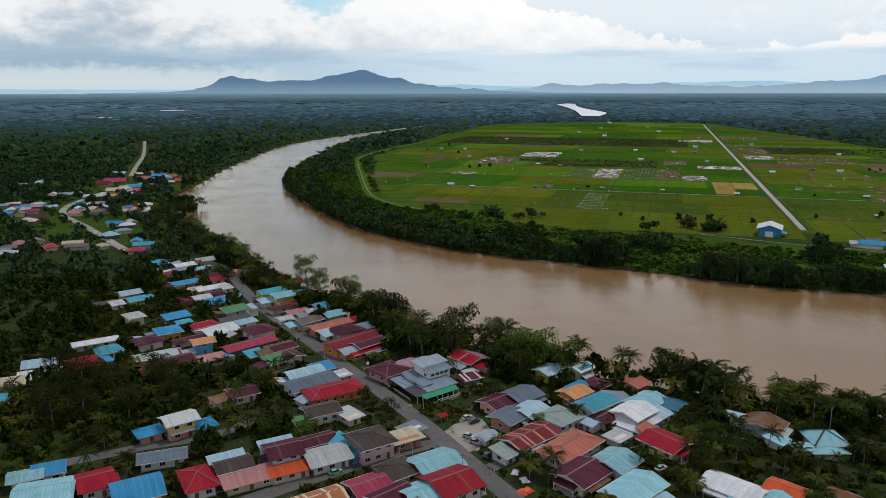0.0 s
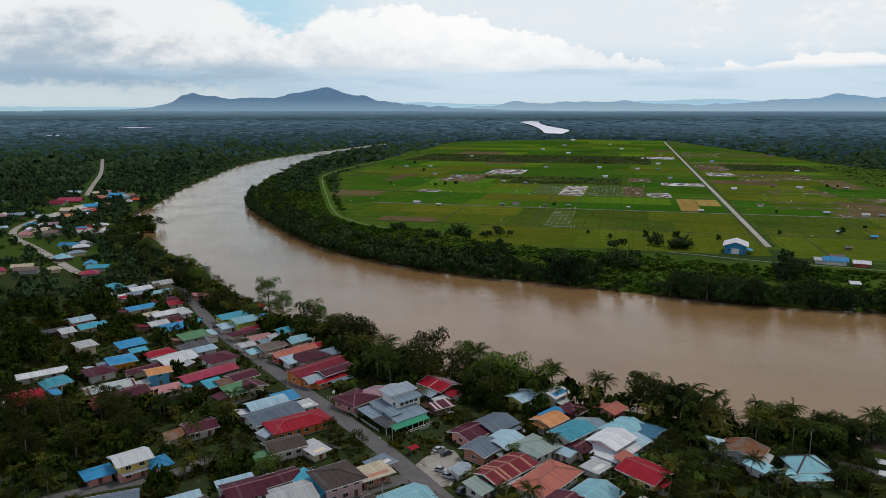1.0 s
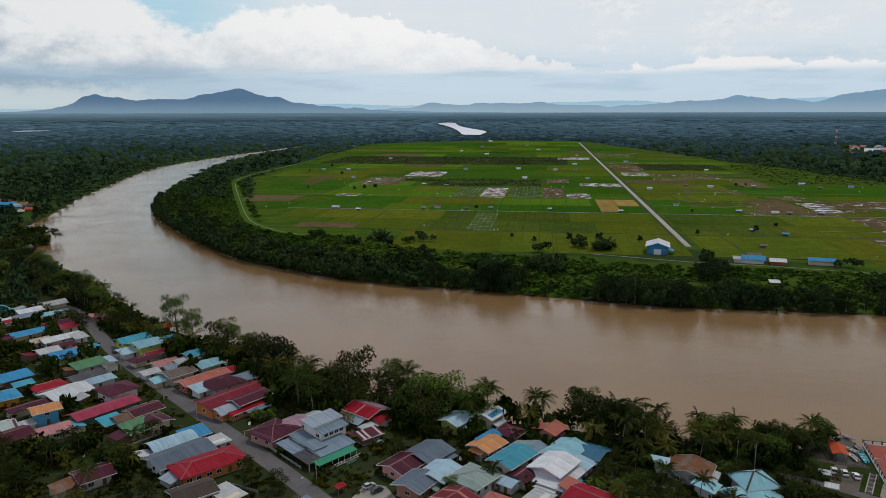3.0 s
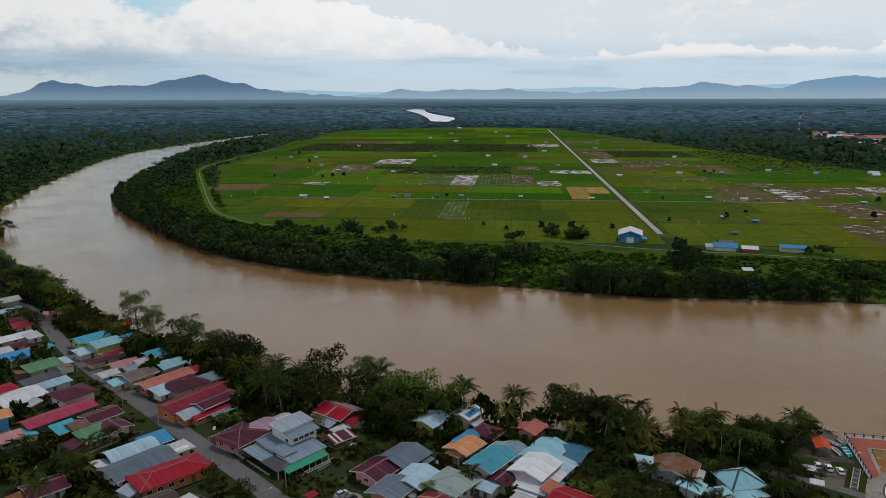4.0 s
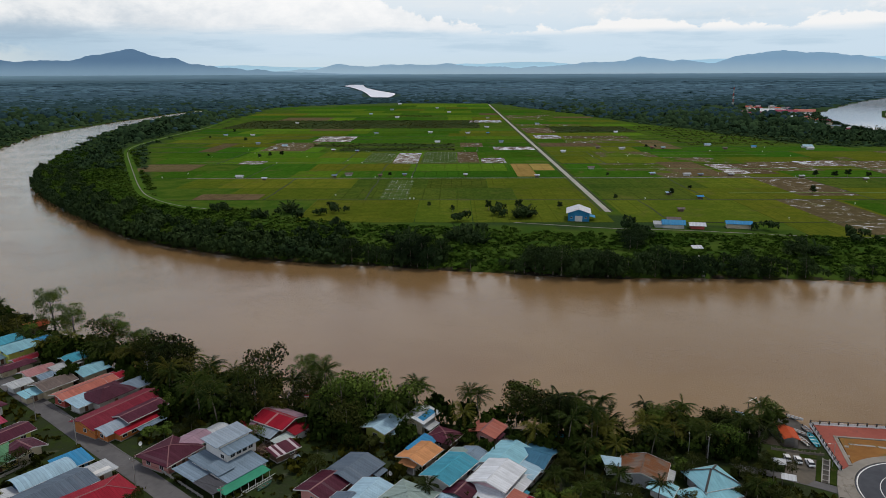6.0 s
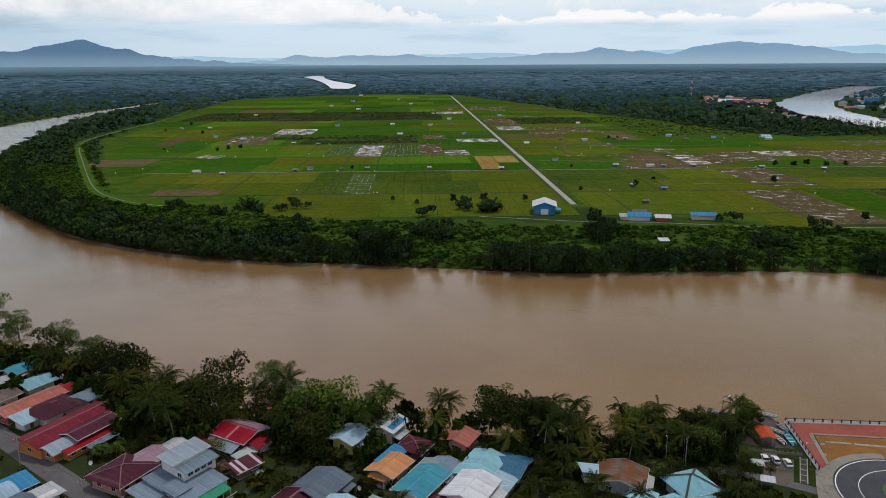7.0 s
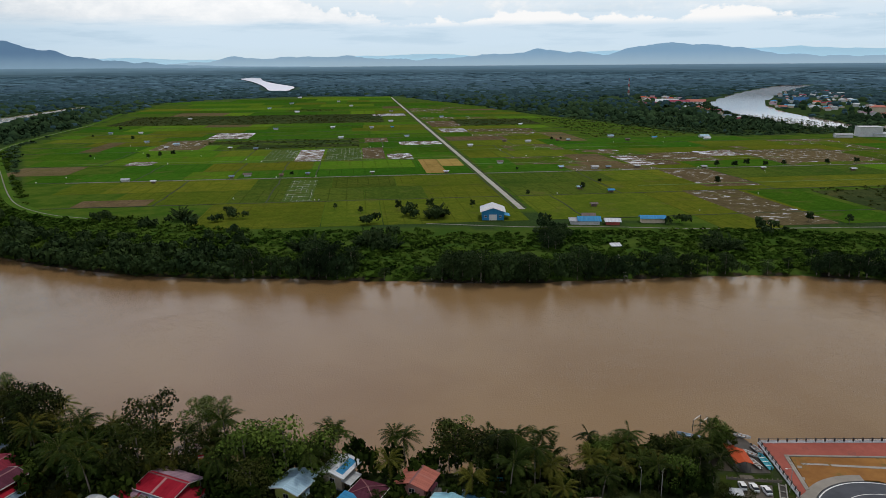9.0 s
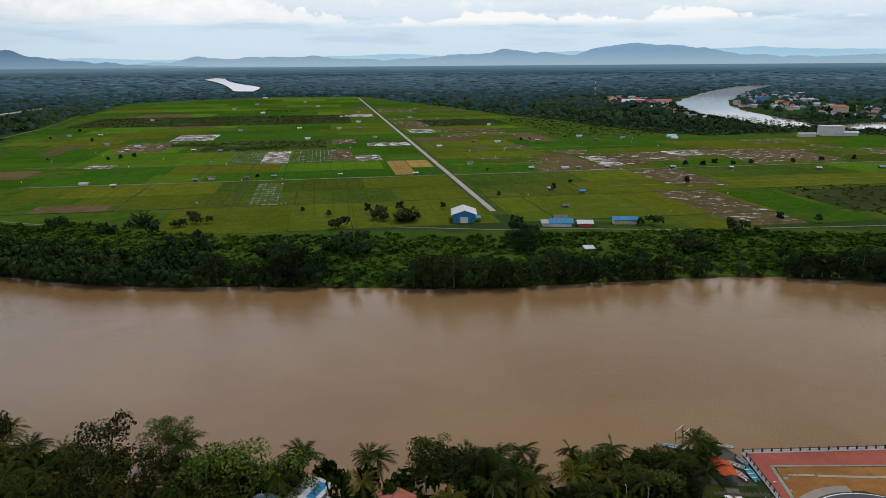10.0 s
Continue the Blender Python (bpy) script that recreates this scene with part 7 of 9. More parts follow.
def boat(x, y, yaw, L, W, hull, seat_colour, word, z=-1.15):
    """An open wooden boat: pointed bow, flared hull with thickness, thwarts, sometimes an outboard motor."""
    ob = new("boat")
    ob.matrix_basis = pose(x, y, z, 0, 0, yaw)
    tagged(ob, word, "boat", "moored boats")
    sec = [(-0.5, 0.75), (-0.25, 0.95), (0.05, 1.0), (0.3, 0.8), (0.45, 0.35), (0.5, 0.02)]
    verts, faces = [], []
    for i, (sx, sw) in enumerate(sec):
        lift = 0.35 * max(0, sx) ** 2 * 4 * 0.8
        for yy, zz in ((-0.5, 0.62), (-0.34, 0.05), (0.34, 0.05), (0.5, 0.62), (0.42, 0.60), (0.28, 0.16), (-0.28, 0.16), (-0.42, 0.60)):
            verts.append((sx * L, yy * sw * W, zz + lift))
    for i in range(len(sec) - 1):
        for j in range(8):
            a, b = i * 8 + j, i * 8 + (j + 1) % 8
            faces.append((a, a + 8, b + 8, b))
    faces += [tuple(range(8)), ]
    part("hull", as_mesh("hull", verts, faces, hull), ob)
    for sx in (-0.3, -0.05, 0.2):
        part("thwart", as_mesh("thwart", *box(sx * L, 0, 0.48, 0.35, W * 0.8, 0.06), seat_colour), ob)
    part("motor", as_mesh("motor", *joined(box(-0.54 * L, 0, 0.75, 0.35, 0.3, 0.45), box(-0.55 * L, 0, 0.2, 0.14, 0.12, 0.8)), M_DARK), ob, "dark outboard motor")


for q in ((170.2, 228.2, 258, 5.4, 1.9, "greywall"), (163.9, 223.0, 80, 5.2, 1.7, "white"), (167.2, 222.7, 66, 8.2, 2.2, "tealwall"), (166.9, 227.4, 110, 5.0, 1.6, "white"), (172.6, 236.2, 300, 5.0, 1.7, "white")):
    boat(*q[:5], WALLS[q[5]][0], M_FRAME if q[5] == "tealwall" else M_DOOR, f"open {WALLS[q[5]][1]} wooden boat drawn up on the mud", 0.22)
for q in ((88.3, 251.6, 150, 5.5, 1.5, "white"), (92.4, 250.6, 160, 5.5, 1.5, "tealwall"), (4.1, 247.6, 40, 5.0, 1.4, "green")):
    boat(*q[:5], WALLS[q[5]][0], M_DOOR, f"old {WALLS[q[5]][1]} wooden boat lying on land", 0.2)
for q in ((165.6, 239.5, 160, 9.0, 2.0, "white"), (160.2, 245.0, 130, 8.0, 1.8, "paleblue"),
          (168.2, 237.2, 150, 8.0, 1.9, "greywall"), (82.5, 257.5, 20, 6.0, 1.5, "white")):
    boat(*q[:5], WALLS[q[5]][0], M_DOOR, f"open {WALLS[q[5]][1]} wooden boat moored at the bank")


def landing():
    """A plank landing with piles by the boats, and the footbridge jetty on the far bank."""
    ob = new("landing_stage")
    ob.matrix_basis = pose(166, 247, 0, 0, 0, 20)
    tagged(ob, "small timber landing frame standing in the river", "landing stage")
    for x in (-2.4, 2.4):
        for y in (-1.2, 1.2):
            part("pile", as_mesh("pile", *box(x, y, 0.0, 0.2, 0.2, 5.6), M_BARK), ob)
    for y in (-1.2, 1.2):
        part("beam", as_mesh("beam", *box(0, y, 2.7, 5.2, 0.14, 0.16), M_FRAME), ob)
    jetty = new("jetty")
    jetty.matrix_basis = pose(248, 389.5, 0, 0, 0, 58)
    tagged(jetty, "narrow weathered plank jetty from the far bank path", "jetty")
    plank = as_mesh("plank", *box(0, 0, 0.9, 0.85, 1.6, 0.08), M_CONCRETE)
    for i in range(54):
        part("plank", plank, jetty, "", pose(i * 0.95, 0, 0))
    for i in range(0, 52, 6):
        for y in (-0.7, 0.7):
            part("pile", as_mesh("pile", *box(i * 0.95, y, -0.6, 0.16, 0.16, 3.0), M_BARK), jetty)


landing()


def pavilion(x, y, L, W, yaw, h, kind, roof, label, name="shelter", z=0.25):
    """An open roof on posts with tie beams."""
    ob = new(name)
    ob.matrix_basis = pose(x, y, z, 0, 0, yaw)
    tagged(ob, label, name.replace("_", " "))
    v, f, r = roof_shape(kind, L, W, h, 0.25, 0.32)
    part("roof", as_mesh("roof", *thick(v, f, 0.08), ROOFS[roof][0]), ob)
    for sx in (-0.46, 0.0, 0.46) if L > 5 else (-0.46, 0.46):
        for sy in (-0.45, 0.45):
            part("post", as_mesh("post", *box(sx * L, sy * W, h / 2 - 0.05, 0.14, 0.14, h), M_BARK), ob)
    for sy in (-0.45, 0.45):
        part("beam", as_mesh("beam", *box(0, sy * W, h - 0.12, L, 0.12, 0.14), M_BARK), ob)
    return ob


pavilion(160.0, 225.0, 7.4, 4.4, 63, 2.4, "gable", "orange", "open boat shelter with an orange sheet roof on posts")
pavilion(161.6, 230.4, 3.0, 2.6, 60, 2.0, "shed", "orange", "small orange awning behind the boat shelter", "awning")
pavilion(145.6, 212.4, 3.2, 3.0, -32, 2.3, "flat", "whiteroof", "small flat white canopy beside the parked cars", "canopy")
pavilion(142.2, 204.7, 3.4, 2.8, -38, 2.3, "flat", "whiteroof", "small flat white canopy beside the lane", "canopy")
pavilion(-0.3, 229.8, 3.0, 2.4, 40, 2.2, "gable", "red", "small red market awning beside the street", "awning")

# ---- cars ----
M_TYRE = surface("tyre_rubber", (0.012, 0.012, 0.012), (0.025, 0.025, 0.025), 0.3, 0.85)
PAINTS = {n: surface(n + "_car_paint", tuple(0.92 * v for v in c), c, 1.0, 0.25, spec=0.6) for n, c in (("white", (0.72, 0.72, 0.72)), ("silver", (0.36, 0.38, 0.40)), ("dark", (0.025, 0.028, 0.035)), ("red", (0.32, 0.015, 0.02)), ("green", (0.20, 0.42, 0.34)))}
M_CARGLASS = surface("car_glass", (0.015, 0.018, 0.02), (0.03, 0.035, 0.04), 1.0, 0.06, spec=0.7)


def car(colour):
    """A parked hatchback: sloped body with bonnet, glazed cabin, painted roof, wheels with rims."""
    ob = new("car")
    tagged(ob, f"parked {colour} hatchback car on the ground between houses", "car", "parked cars")

    def loft(profile, half):
        n = len(profile)
        verts = [(x, -half * w, z) for x, z, w in profile] + [(x, half * w, z) for x, z, w in profile]
        faces = [tuple(range(n))[::-1], tuple(range(n, 2 * n))] + [(i, (i + 1) % n, (i + 1) % n + n, i + n) for i in range(n)]
        return verts, faces

    part("body", as_mesh("body", *loft([(-2.05, 0.35, 0.95), (-2.1, 0.75, 0.97), (-1.95, 0.98, 0.95), (0.9, 0.98, 0.97), (1.85, 0.85, 0.9), (2.1, 0.62, 0.88), (2.05, 0.35, 0.9), (0.0, 0.25, 1.0)], 0.86), PAINTS[colour]), ob)
    part("cabin", as_mesh("cabin", *loft([(-1.9, 0.98, 0.92), (-1.45, 1.42, 0.80), (0.1, 1.45, 0.80), (0.95, 0.98, 0.90)], 0.86), M_CARGLASS), ob, "dark tinted cabin glass")
    part("roof", as_mesh("roof", *box(-0.65, 0, 1.46, 1.5, 1.3, 0.06), PAINTS[colour]), ob)
    for x in (-1.25, 1.3):
        for y in (-0.78, 0.78):
            v, f = [], []
            for s in (-0.09, 0.09):
                v += [(0.31 * math.cos(a), s, 0.31 * math.sin(a)) for a in np.arange(10) * math.pi / 5]
            f = [tuple(range(10)), tuple(range(10, 20))[::-1]] + [(i, i + 10, (i + 1) % 10 + 10, (i + 1) % 10) for i in range(10)]
            w = part("wheel", as_mesh("wheel", v, f, M_TYRE), ob, "", pose(x, y, 0.31))
            part("rim", as_mesh("rim", *box(0, 0.1 * (1 if y > 0 else -1), 0, 0.26, 0.03, 0.26), PAINTS["silver"]), w)
    for y in (-0.62, 0.62):
        part("headlight", as_mesh("headlight", *box(2.04, y, 0.66, 0.1, 0.3, 0.14), M_FRAME), ob)
    return ob


def park_cars():
    first = {}
    for x, y, yaw, colour in ((-43.7, 215.4, 25, "white"), (-33.5, 218.8, 25, "dark"), (64.9, 196.8, 35, "white"), (55.0, 224.1, 20, "white"), (8.4, 217.3, -25, "silver"), (10.4, 213.3, -30, "silver"), (13.6, 204.9, 60, "dark"),
                              (10.6, 228.3, 35, "dark"), (8.4, 231.2, 35, "silver"), (21.5, 204.8, 35, "dark"), (-31.7, 194.7, 35, "green"), (-22.6, 202.4, 30, "silver"), (-10.4, 219.9, 30, "white"), (-101.0, 374.1, 120, "dark"),
                              (-266.3, 551.7, 130, "dark"), (53.2, 229.5, 20, "red"), (151.4, 215.6, 60, "white"), (153.6, 213.8, 63, "white"), (155.6, 211.4, 66, "white"), (-97, 373, 115, "silver"), (-12.2, 216.8, 30, "dark"),
                              (290, 512, 20, "dark"), (284, 516, 20, "dark"), (-63, 330, 120, "white"), (-66, 334, 120, "dark")):
        m = pose(x, y, 0.30, 0, 0, yaw)
        if colour not in first:
            first[colour] = car(colour)
            first[colour].matrix_basis = m
        else:
            copy_thing(first[colour], m)


park_cars()

# ---- poles ----
def utility_pole():
    ob = new("utility_pole")
    tagged(ob, "grey concrete utility pole with crossarms beside the street", "utility pole", "street poles")
    k, verts, faces = 6, [], []
    for z, r in ((0, 0.16), (9.0, 0.10)):
        verts += [(r * math.cos(2 * math.pi * j / k), r * math.sin(2 * math.pi * j / k), z) for j in range(k)]
    faces = [(j, (j + 1) % k, (j + 1) % k + k, j + k) for j in range(k)] + [tuple(range(k, 2 * k))]
    part("pole", as_mesh("pole", verts, faces, M_CONCRETE), ob)
    for z in (8.6, 7.8):
        part("crossarm", as_mesh("crossarm", *box(0, 0, z, 1.8, 0.12, 0.12), M_BARK), ob)
    for x in (-0.8, 0.0, 0.8):
        part("insulator", as_mesh("insulator", *box(x, 0, 8.78, 0.10, 0.10, 0.24), M_FRAME), ob)
    return ob


POLES = [(-33, 330), (-9, 196), (5.5, 190), (-7, 236), (-30, 258), (-66, 310), (-50, 288), (-92, 350), (-112, 384), (-131, 424), (14, 181), (128, 221.5)]
first_pole = utility_pole()
first_pole.matrix_basis = pose(*POLES[0], 0.2, 0, 0, 30)
for px, py in POLES[1:]:
    copy_thing(first_pole, pose(px, py, 0.2, 0, 0, 30))


def wires():
    """Sagging wires from pole to pole along the street."""
    row = [(14, 181), (5.5, 190), (-7, 236), (-30, 258), (-50, 288), (-66, 310), (-92, 350), (-112, 384), (-131, 424)]
    for (ax, ay), (bx, by) in zip(row, row[1:]):
        verts, faces = [], []
        for i in range(9):
            s = i / 8
            z = 8.9 - 2.4 * s * (1 - s)
            x, y = ax + (bx - ax) * s, ay + (by - ay) * s
            verts += [(x, y, z), (x, y, z + 0.06), (x + 0.05, y + 0.03, z + 0.03)]
        for i in range(8):
            for j in range(3):
                faces.append((3 * i + j, 3 * i + (j + 1) % 3, 3 * i + 3 + (j + 1) % 3, 3 * i + 3 + j))
        ob = new("power_cable", as_mesh("power_cable", verts, faces, M_DARK))
        tagged(ob, "thin dark power cable hung between street poles", "cable", "street cables")


wires()


def flag():
    ob = new("flagpole")
    ob.matrix_basis = pose(18.1, 287.8, 0.2)
    tagged(ob, "thin flagpole with a small striped flag among trees", "flagpole")
    part("pole", as_mesh("pole", *box(0, 0, 5.0, 0.10, 0.10, 10.0), M_FRAME), ob)
    verts, faces = [], []
    for i in range(7):
        for j in range(2):
            verts.append((0.05 + i * 0.35, 0.18 * math.sin(i * 1.1), 8.3 + j * 1.5 - 0.06 * i))
    faces = [(2 * i, 2 * i + 2, 2 * i + 3, 2 * i + 1) for i in range(6)]
    cloth = part("cloth", as_mesh("cloth", *thick(verts, faces, 0.03), ROOFS["redstripe"][0]), ob, "striped red and white cloth")
    cloth.data.materials.clear()
    cloth.data.materials.append(surface("flag_cloth", (0.45, 0.03, 0.03), (0.65, 0.62, 0.58), 0.5, 0.8))


flag()


# ---- sheds and annexes in the yards ----
def shed(x, y, L, W, yaw, h, roof, wall):
    """A small lean-to shed: walls up to the sloping roof, roof sheets with overhang."""
    ob = new("shed")
    ob.matrix_basis = pose(x, y, 0.2, 0, 0, yaw)
    tagged(ob, f"small {WALLS[wall][1]} yard shed, {ROOFS[roof][1]} sheet roof", "shed", "yard sheds")
    low, high = h, h + 0.18 * W
    v = [(-L / 2, -W / 2, 0), (L / 2, -W / 2, 0), (L / 2, W / 2, 0), (-L / 2, W / 2, 0), (-L / 2, -W / 2, low), (L / 2, -W / 2, low), (L / 2, W / 2, high), (-L / 2, W / 2, high)]
    part("wall", as_mesh("wall", v, [(0, 1, 5, 4), (1, 2, 6, 5), (2, 3, 7, 6), (3, 0, 4, 7), (4, 5, 6, 7)], WALLS[wall][0]), ob)
    part("roof", as_mesh("roof", *sheet(-L / 2 - 0.4, L / 2 + 0.4, -W / 2 - 0.5, W / 2 + 0.4, low + 0.0, high + 0.18), ROOFS[roof][0]), ob)
    HOUSES.append((x, y, max(L, W) / 2))


def fill_yards():
    rng = random.Random(33)
    roofs = ["rust", "palegrey", "blue", "maroon", "greyblue", "teal", "taupe", "white", "crimson", "silver", "paleblue"]
    homes = [q for q in HOUSES if -175 < q[0] < 95 and 175 < q[1] < 450]
    count = 0
    for hx, hy, r in homes:
        if rng.random() < 0.5:
            continue
        for _ in range(3):
            a = radians(rng.choice((42, 132, 222, 312)) + rng.uniform(-12, 12))
            L, W = rng.uniform(4.5, 8.0), rng.uniform(3.2, 5.0)
            d = r * 0.75 + L * 0.55 + rng.uniform(0, 1.5)
            x, y = hx + d * math.cos(a), hy + d * math.sin(a)
            if count >= 22 or any(math.hypot(x - p, y - q) < 0.72 * s + 0.5 * L for p, q, s in HOUSES) or any(away(np.array(x), np.array(y), line) < w + 2.5 for line, w in ROADS):
                continue
            if inside(np.array(x), np.array(y), [(-1, 221), (8, 236), (15, 232), (18, 222), (12, 206), (4, 206)]) or away(np.array(x), np.array(y), BANK_NEAR) < 16:
                continue
            count += 1
            shed(round(x, 1), round(y, 1), L, W, rng.choice((42, 132, -48)) + rng.uniform(-4, 4), rng.uniform(2.2, 2.8), rng.choice(roofs), rng.choice(("brown", "greywall", "white", "cream", "brown")))
            break


fill_yards()

# ---- clutter of yards and street ----
def water_tank(x, y, z, r, h, colour, label):
    """A ribbed round tank on a stand."""
    ob = new("water_tank")
    ob.matrix_basis = pose(x, y, z)
    tagged(ob, label, "water tank", "water tanks")
    k = 14
    verts, rings = [], [(0.0, 0.96), (0.08, 1.0), (0.3, 0.96), (0.36, 1.0), (0.6, 0.96), (0.66, 1.0), (0.88, 0.95), (0.97, 0.6), (1.0, 0.2)]
    for zz, rr in rings:
        verts += [(r * rr * math.cos(2 * math.pi * j / k), r * rr * math.sin(2 * math.pi * j / k), 1.0 + zz * h) for j in range(k)]
    faces = [(i * k + j, i * k + (j + 1) % k, (i + 1) * k + (j + 1) % k, (i + 1) * k + j) for i in range(len(rings) - 1) for j in range(k)] + [tuple(range((len(rings) - 1) * k, len(rings) * k))]
    part("tank", as_mesh("tank", verts, faces, colour), ob)
    part("platform", as_mesh("platform", *box(0, 0, 0.94, 2.1 * r, 2.1 * r, 0.12), M_BARK), ob)
    for sx in (-0.85, 0.85):
        for sy in (-0.85, 0.85):
            part("leg", as_mesh("leg", *box(sx * r, sy * r, 0.44, 0.14, 0.14, 0.88), M_BARK), ob)
    return ob


def dish(x, y, z, yaw):
    """A satellite dish on a short mast, tilted to the sky."""
    ob = new("satellite_dish")
    ob.matrix_basis = pose(x, y, z, 0, 0, yaw)
    tagged(ob, "pale grey satellite dish on a short mast", "satellite dish", "satellite dishes")
    k, verts = 12, []
    for r, d in ((0.02, 0.0), (0.35, 0.06), (0.65, 0.2)):
        verts += [(r * math.cos(2 * math.pi * j / k), -d * 1.0, r * math.sin(2 * math.pi * j / k)) for j in range(k)]
    faces = [(i * k + j, i * k + (j + 1) % k, (i + 1) * k + (j + 1) % k, (i + 1) * k + j) for i in range(2) for j in range(k)]
    part("bowl", as_mesh("bowl", *thick(verts, faces, 0.03), M_FRAME), ob, "", pose(0, 0, 1.5, -35))
    part("mast", as_mesh("mast", *box(0, 0.08, 0.7, 0.09, 0.09, 1.5), M_CONCRETE), ob)
    part("arm", as_mesh("arm", *box(0, -0.35, 1.55, 0.05, 0.7, 0.05), M_CONCRETE), ob)


def heap(x, y, r, label, seed, materials):
    """A heap of planks and sheets thrown together, each lying at its own angle."""
    rng = random.Random(seed)
    ob = new("debris_heap")
    ob.matrix_basis = pose(x, y, 0.2)
    tagged(ob, label, "debris", "yard debris")
    for i in range(16):
        a, d = rng.uniform(0, 6.28), r * rng.random() ** 0.7
        word = rng.choice(("plank", "plank", "sheet"))
        size = (rng.uniform(1.5, 3.6), rng.uniform(0.15, 0.3), 0.07) if word == "plank" else (rng.uniform(0.9, 2.0), rng.uniform(0.7, 1.1), 0.04)
        part(word, as_mesh(word, *box(0, 0, 0, *size), rng.choice(materials)), ob, "", pose(d * math.cos(a), d * math.sin(a), 0.15 + 0.5 * rng.random() * (1 - d / r), rng.uniform(-12, 12), rng.uniform(-12, 12), rng.uniform(0, 180)))


def fence(x0, y0, x1, y1, label, material):
    """A low garden fence: posts, two rails and pickets."""
    ob = new("garden_fence")
    yaw, length = math.degrees(math.atan2(y1 - y0, x1 - x0)), math.hypot(x1 - x0, y1 - y0)
    ob.matrix_basis = pose(x0, y0, 0.2, 0, 0, yaw)
    tagged(ob, label, "fence", "garden fences")
    for z in (0.45, 1.05):
        part("rail", as_mesh("rail", *box(length / 2, 0, z, length, 0.08, 0.12), material), ob)
    post = as_mesh("post", *box(0, 0, 0.62, 0.16, 0.16, 1.3), M_CONCRETE)
    n = max(2, int(length / 2.6))
    for i in range(n + 1):
        part("post", post, ob, "", pose(length * i / n, 0, 0))
    panel = as_mesh("panel", *box(0, 0, 0.72, length / n * 0.86, 0.05, 0.75), material)
    for i in range(n):
        part("panel", panel, ob, "", pose(length * (i + 0.5) / n, 0, 0))


def street_lamp(x, y, yaw):
    ob = new("street_lamp")
    ob.matrix_basis = pose(x, y, 0.2, 0, 0, yaw)
    tagged(ob, "slim grey street lamp beside the lane", "street lamp", "street lamps")
    part("pole", as_mesh("pole", *box(0, 0, 3.6, 0.14, 0.14, 7.2), M_CONCRETE), ob)
    part("arm", as_mesh("arm", *box(0.7, 0, 7.15, 1.5, 0.08, 0.08), M_CONCRETE), ob)
    part("head", as_mesh("head", *box(1.5, 0, 7.1, 0.6, 0.28, 0.14), M_FRAME), ob)


def sign(x, y):
    ob = new("sign")
    ob.matrix_basis = pose(x, y, 0.2, 0, 0, 12)
    tagged(ob, "plain yellow board on two posts among palms", "sign")
    part("board", as_mesh("board", *box(0, 0, 3.0, 2.0, 0.08, 2.0), WALLS["yellow"][0]), ob)
    for sx in (-0.7, 0.7):
        part("post", as_mesh("post", *box(sx, 0.08, 1.4, 0.1, 0.1, 2.8), M_BARK), ob)


def open_frame():
    """Bare timber posts and beams beside the red-roofed house, with a striped lean-to."""
    ob = new("timber_frame")
    ob.matrix_basis = pose(7.5, 274.5, 0.2, 0, 0, 40)
    tagged(ob, "unfinished timber frame of posts and beams", "timber frame")
    for sx in (-3.0, -1.0, 1.0, 3.0):
        for sy in (-2.0, 2.0):
            part("post", as_mesh("post", *box(sx, sy, 1.5, 0.16, 0.16, 3.0), M_BARK), ob)
    for sy in (-2.0, 2.0):
        part("beam", as_mesh("beam", *box(0, sy, 2.95, 6.6, 0.14, 0.18), M_BARK), ob)
    for sx in (-3.0, 0.0, 3.0):
        part("beam", as_mesh("beam", *box(sx, 0, 2.75, 0.14, 4.4, 0.16), M_BARK), ob)


M_TANK = surface("steel_tank", (0.42, 0.44, 0.46), (0.58, 0.60, 0.62), 0.8, 0.35, metal=0.6)
M_BLUETANK = surface("blue_tank", (0.03, 0.12, 0.30), (0.05, 0.17, 0.38), 1.0, 0.5)
M_BLACKTANK = surface("black_tank", (0.015, 0.015, 0.017), (0.03, 0.03, 0.034), 1.0, 0.5)
open_frame()
pavilion(10.8, 268.4, 6.0, 4.2, 40, 2.2, "shed", "stripe", "striped lean-to of old roofing sheets on posts", "lean_to")
heap(8.6, 264.6, 3.4, "heap of planks and old sheets beside the stacked house", 1, [M_BARK, M_DOOR, ROOFS["rust"][0], WALLS["white"][0]])
heap(5.5, 268.5, 2.6, "rubble and broken boards in a yard", 2, [M_BARK, M_CONCRETE, ROOFS["rust"][0]])
heap(-82.5, 281.6, 3.0, "stacked planks lying in a garden", 3, [M_BARK, WALLS["cream"][0], M_DOOR])
heap(12.6, 260.8, 2.4, "blue and white boards dumped beside a house", 4, [WALLS["paleblue"][0], WALLS["white"][0], M_BARK])
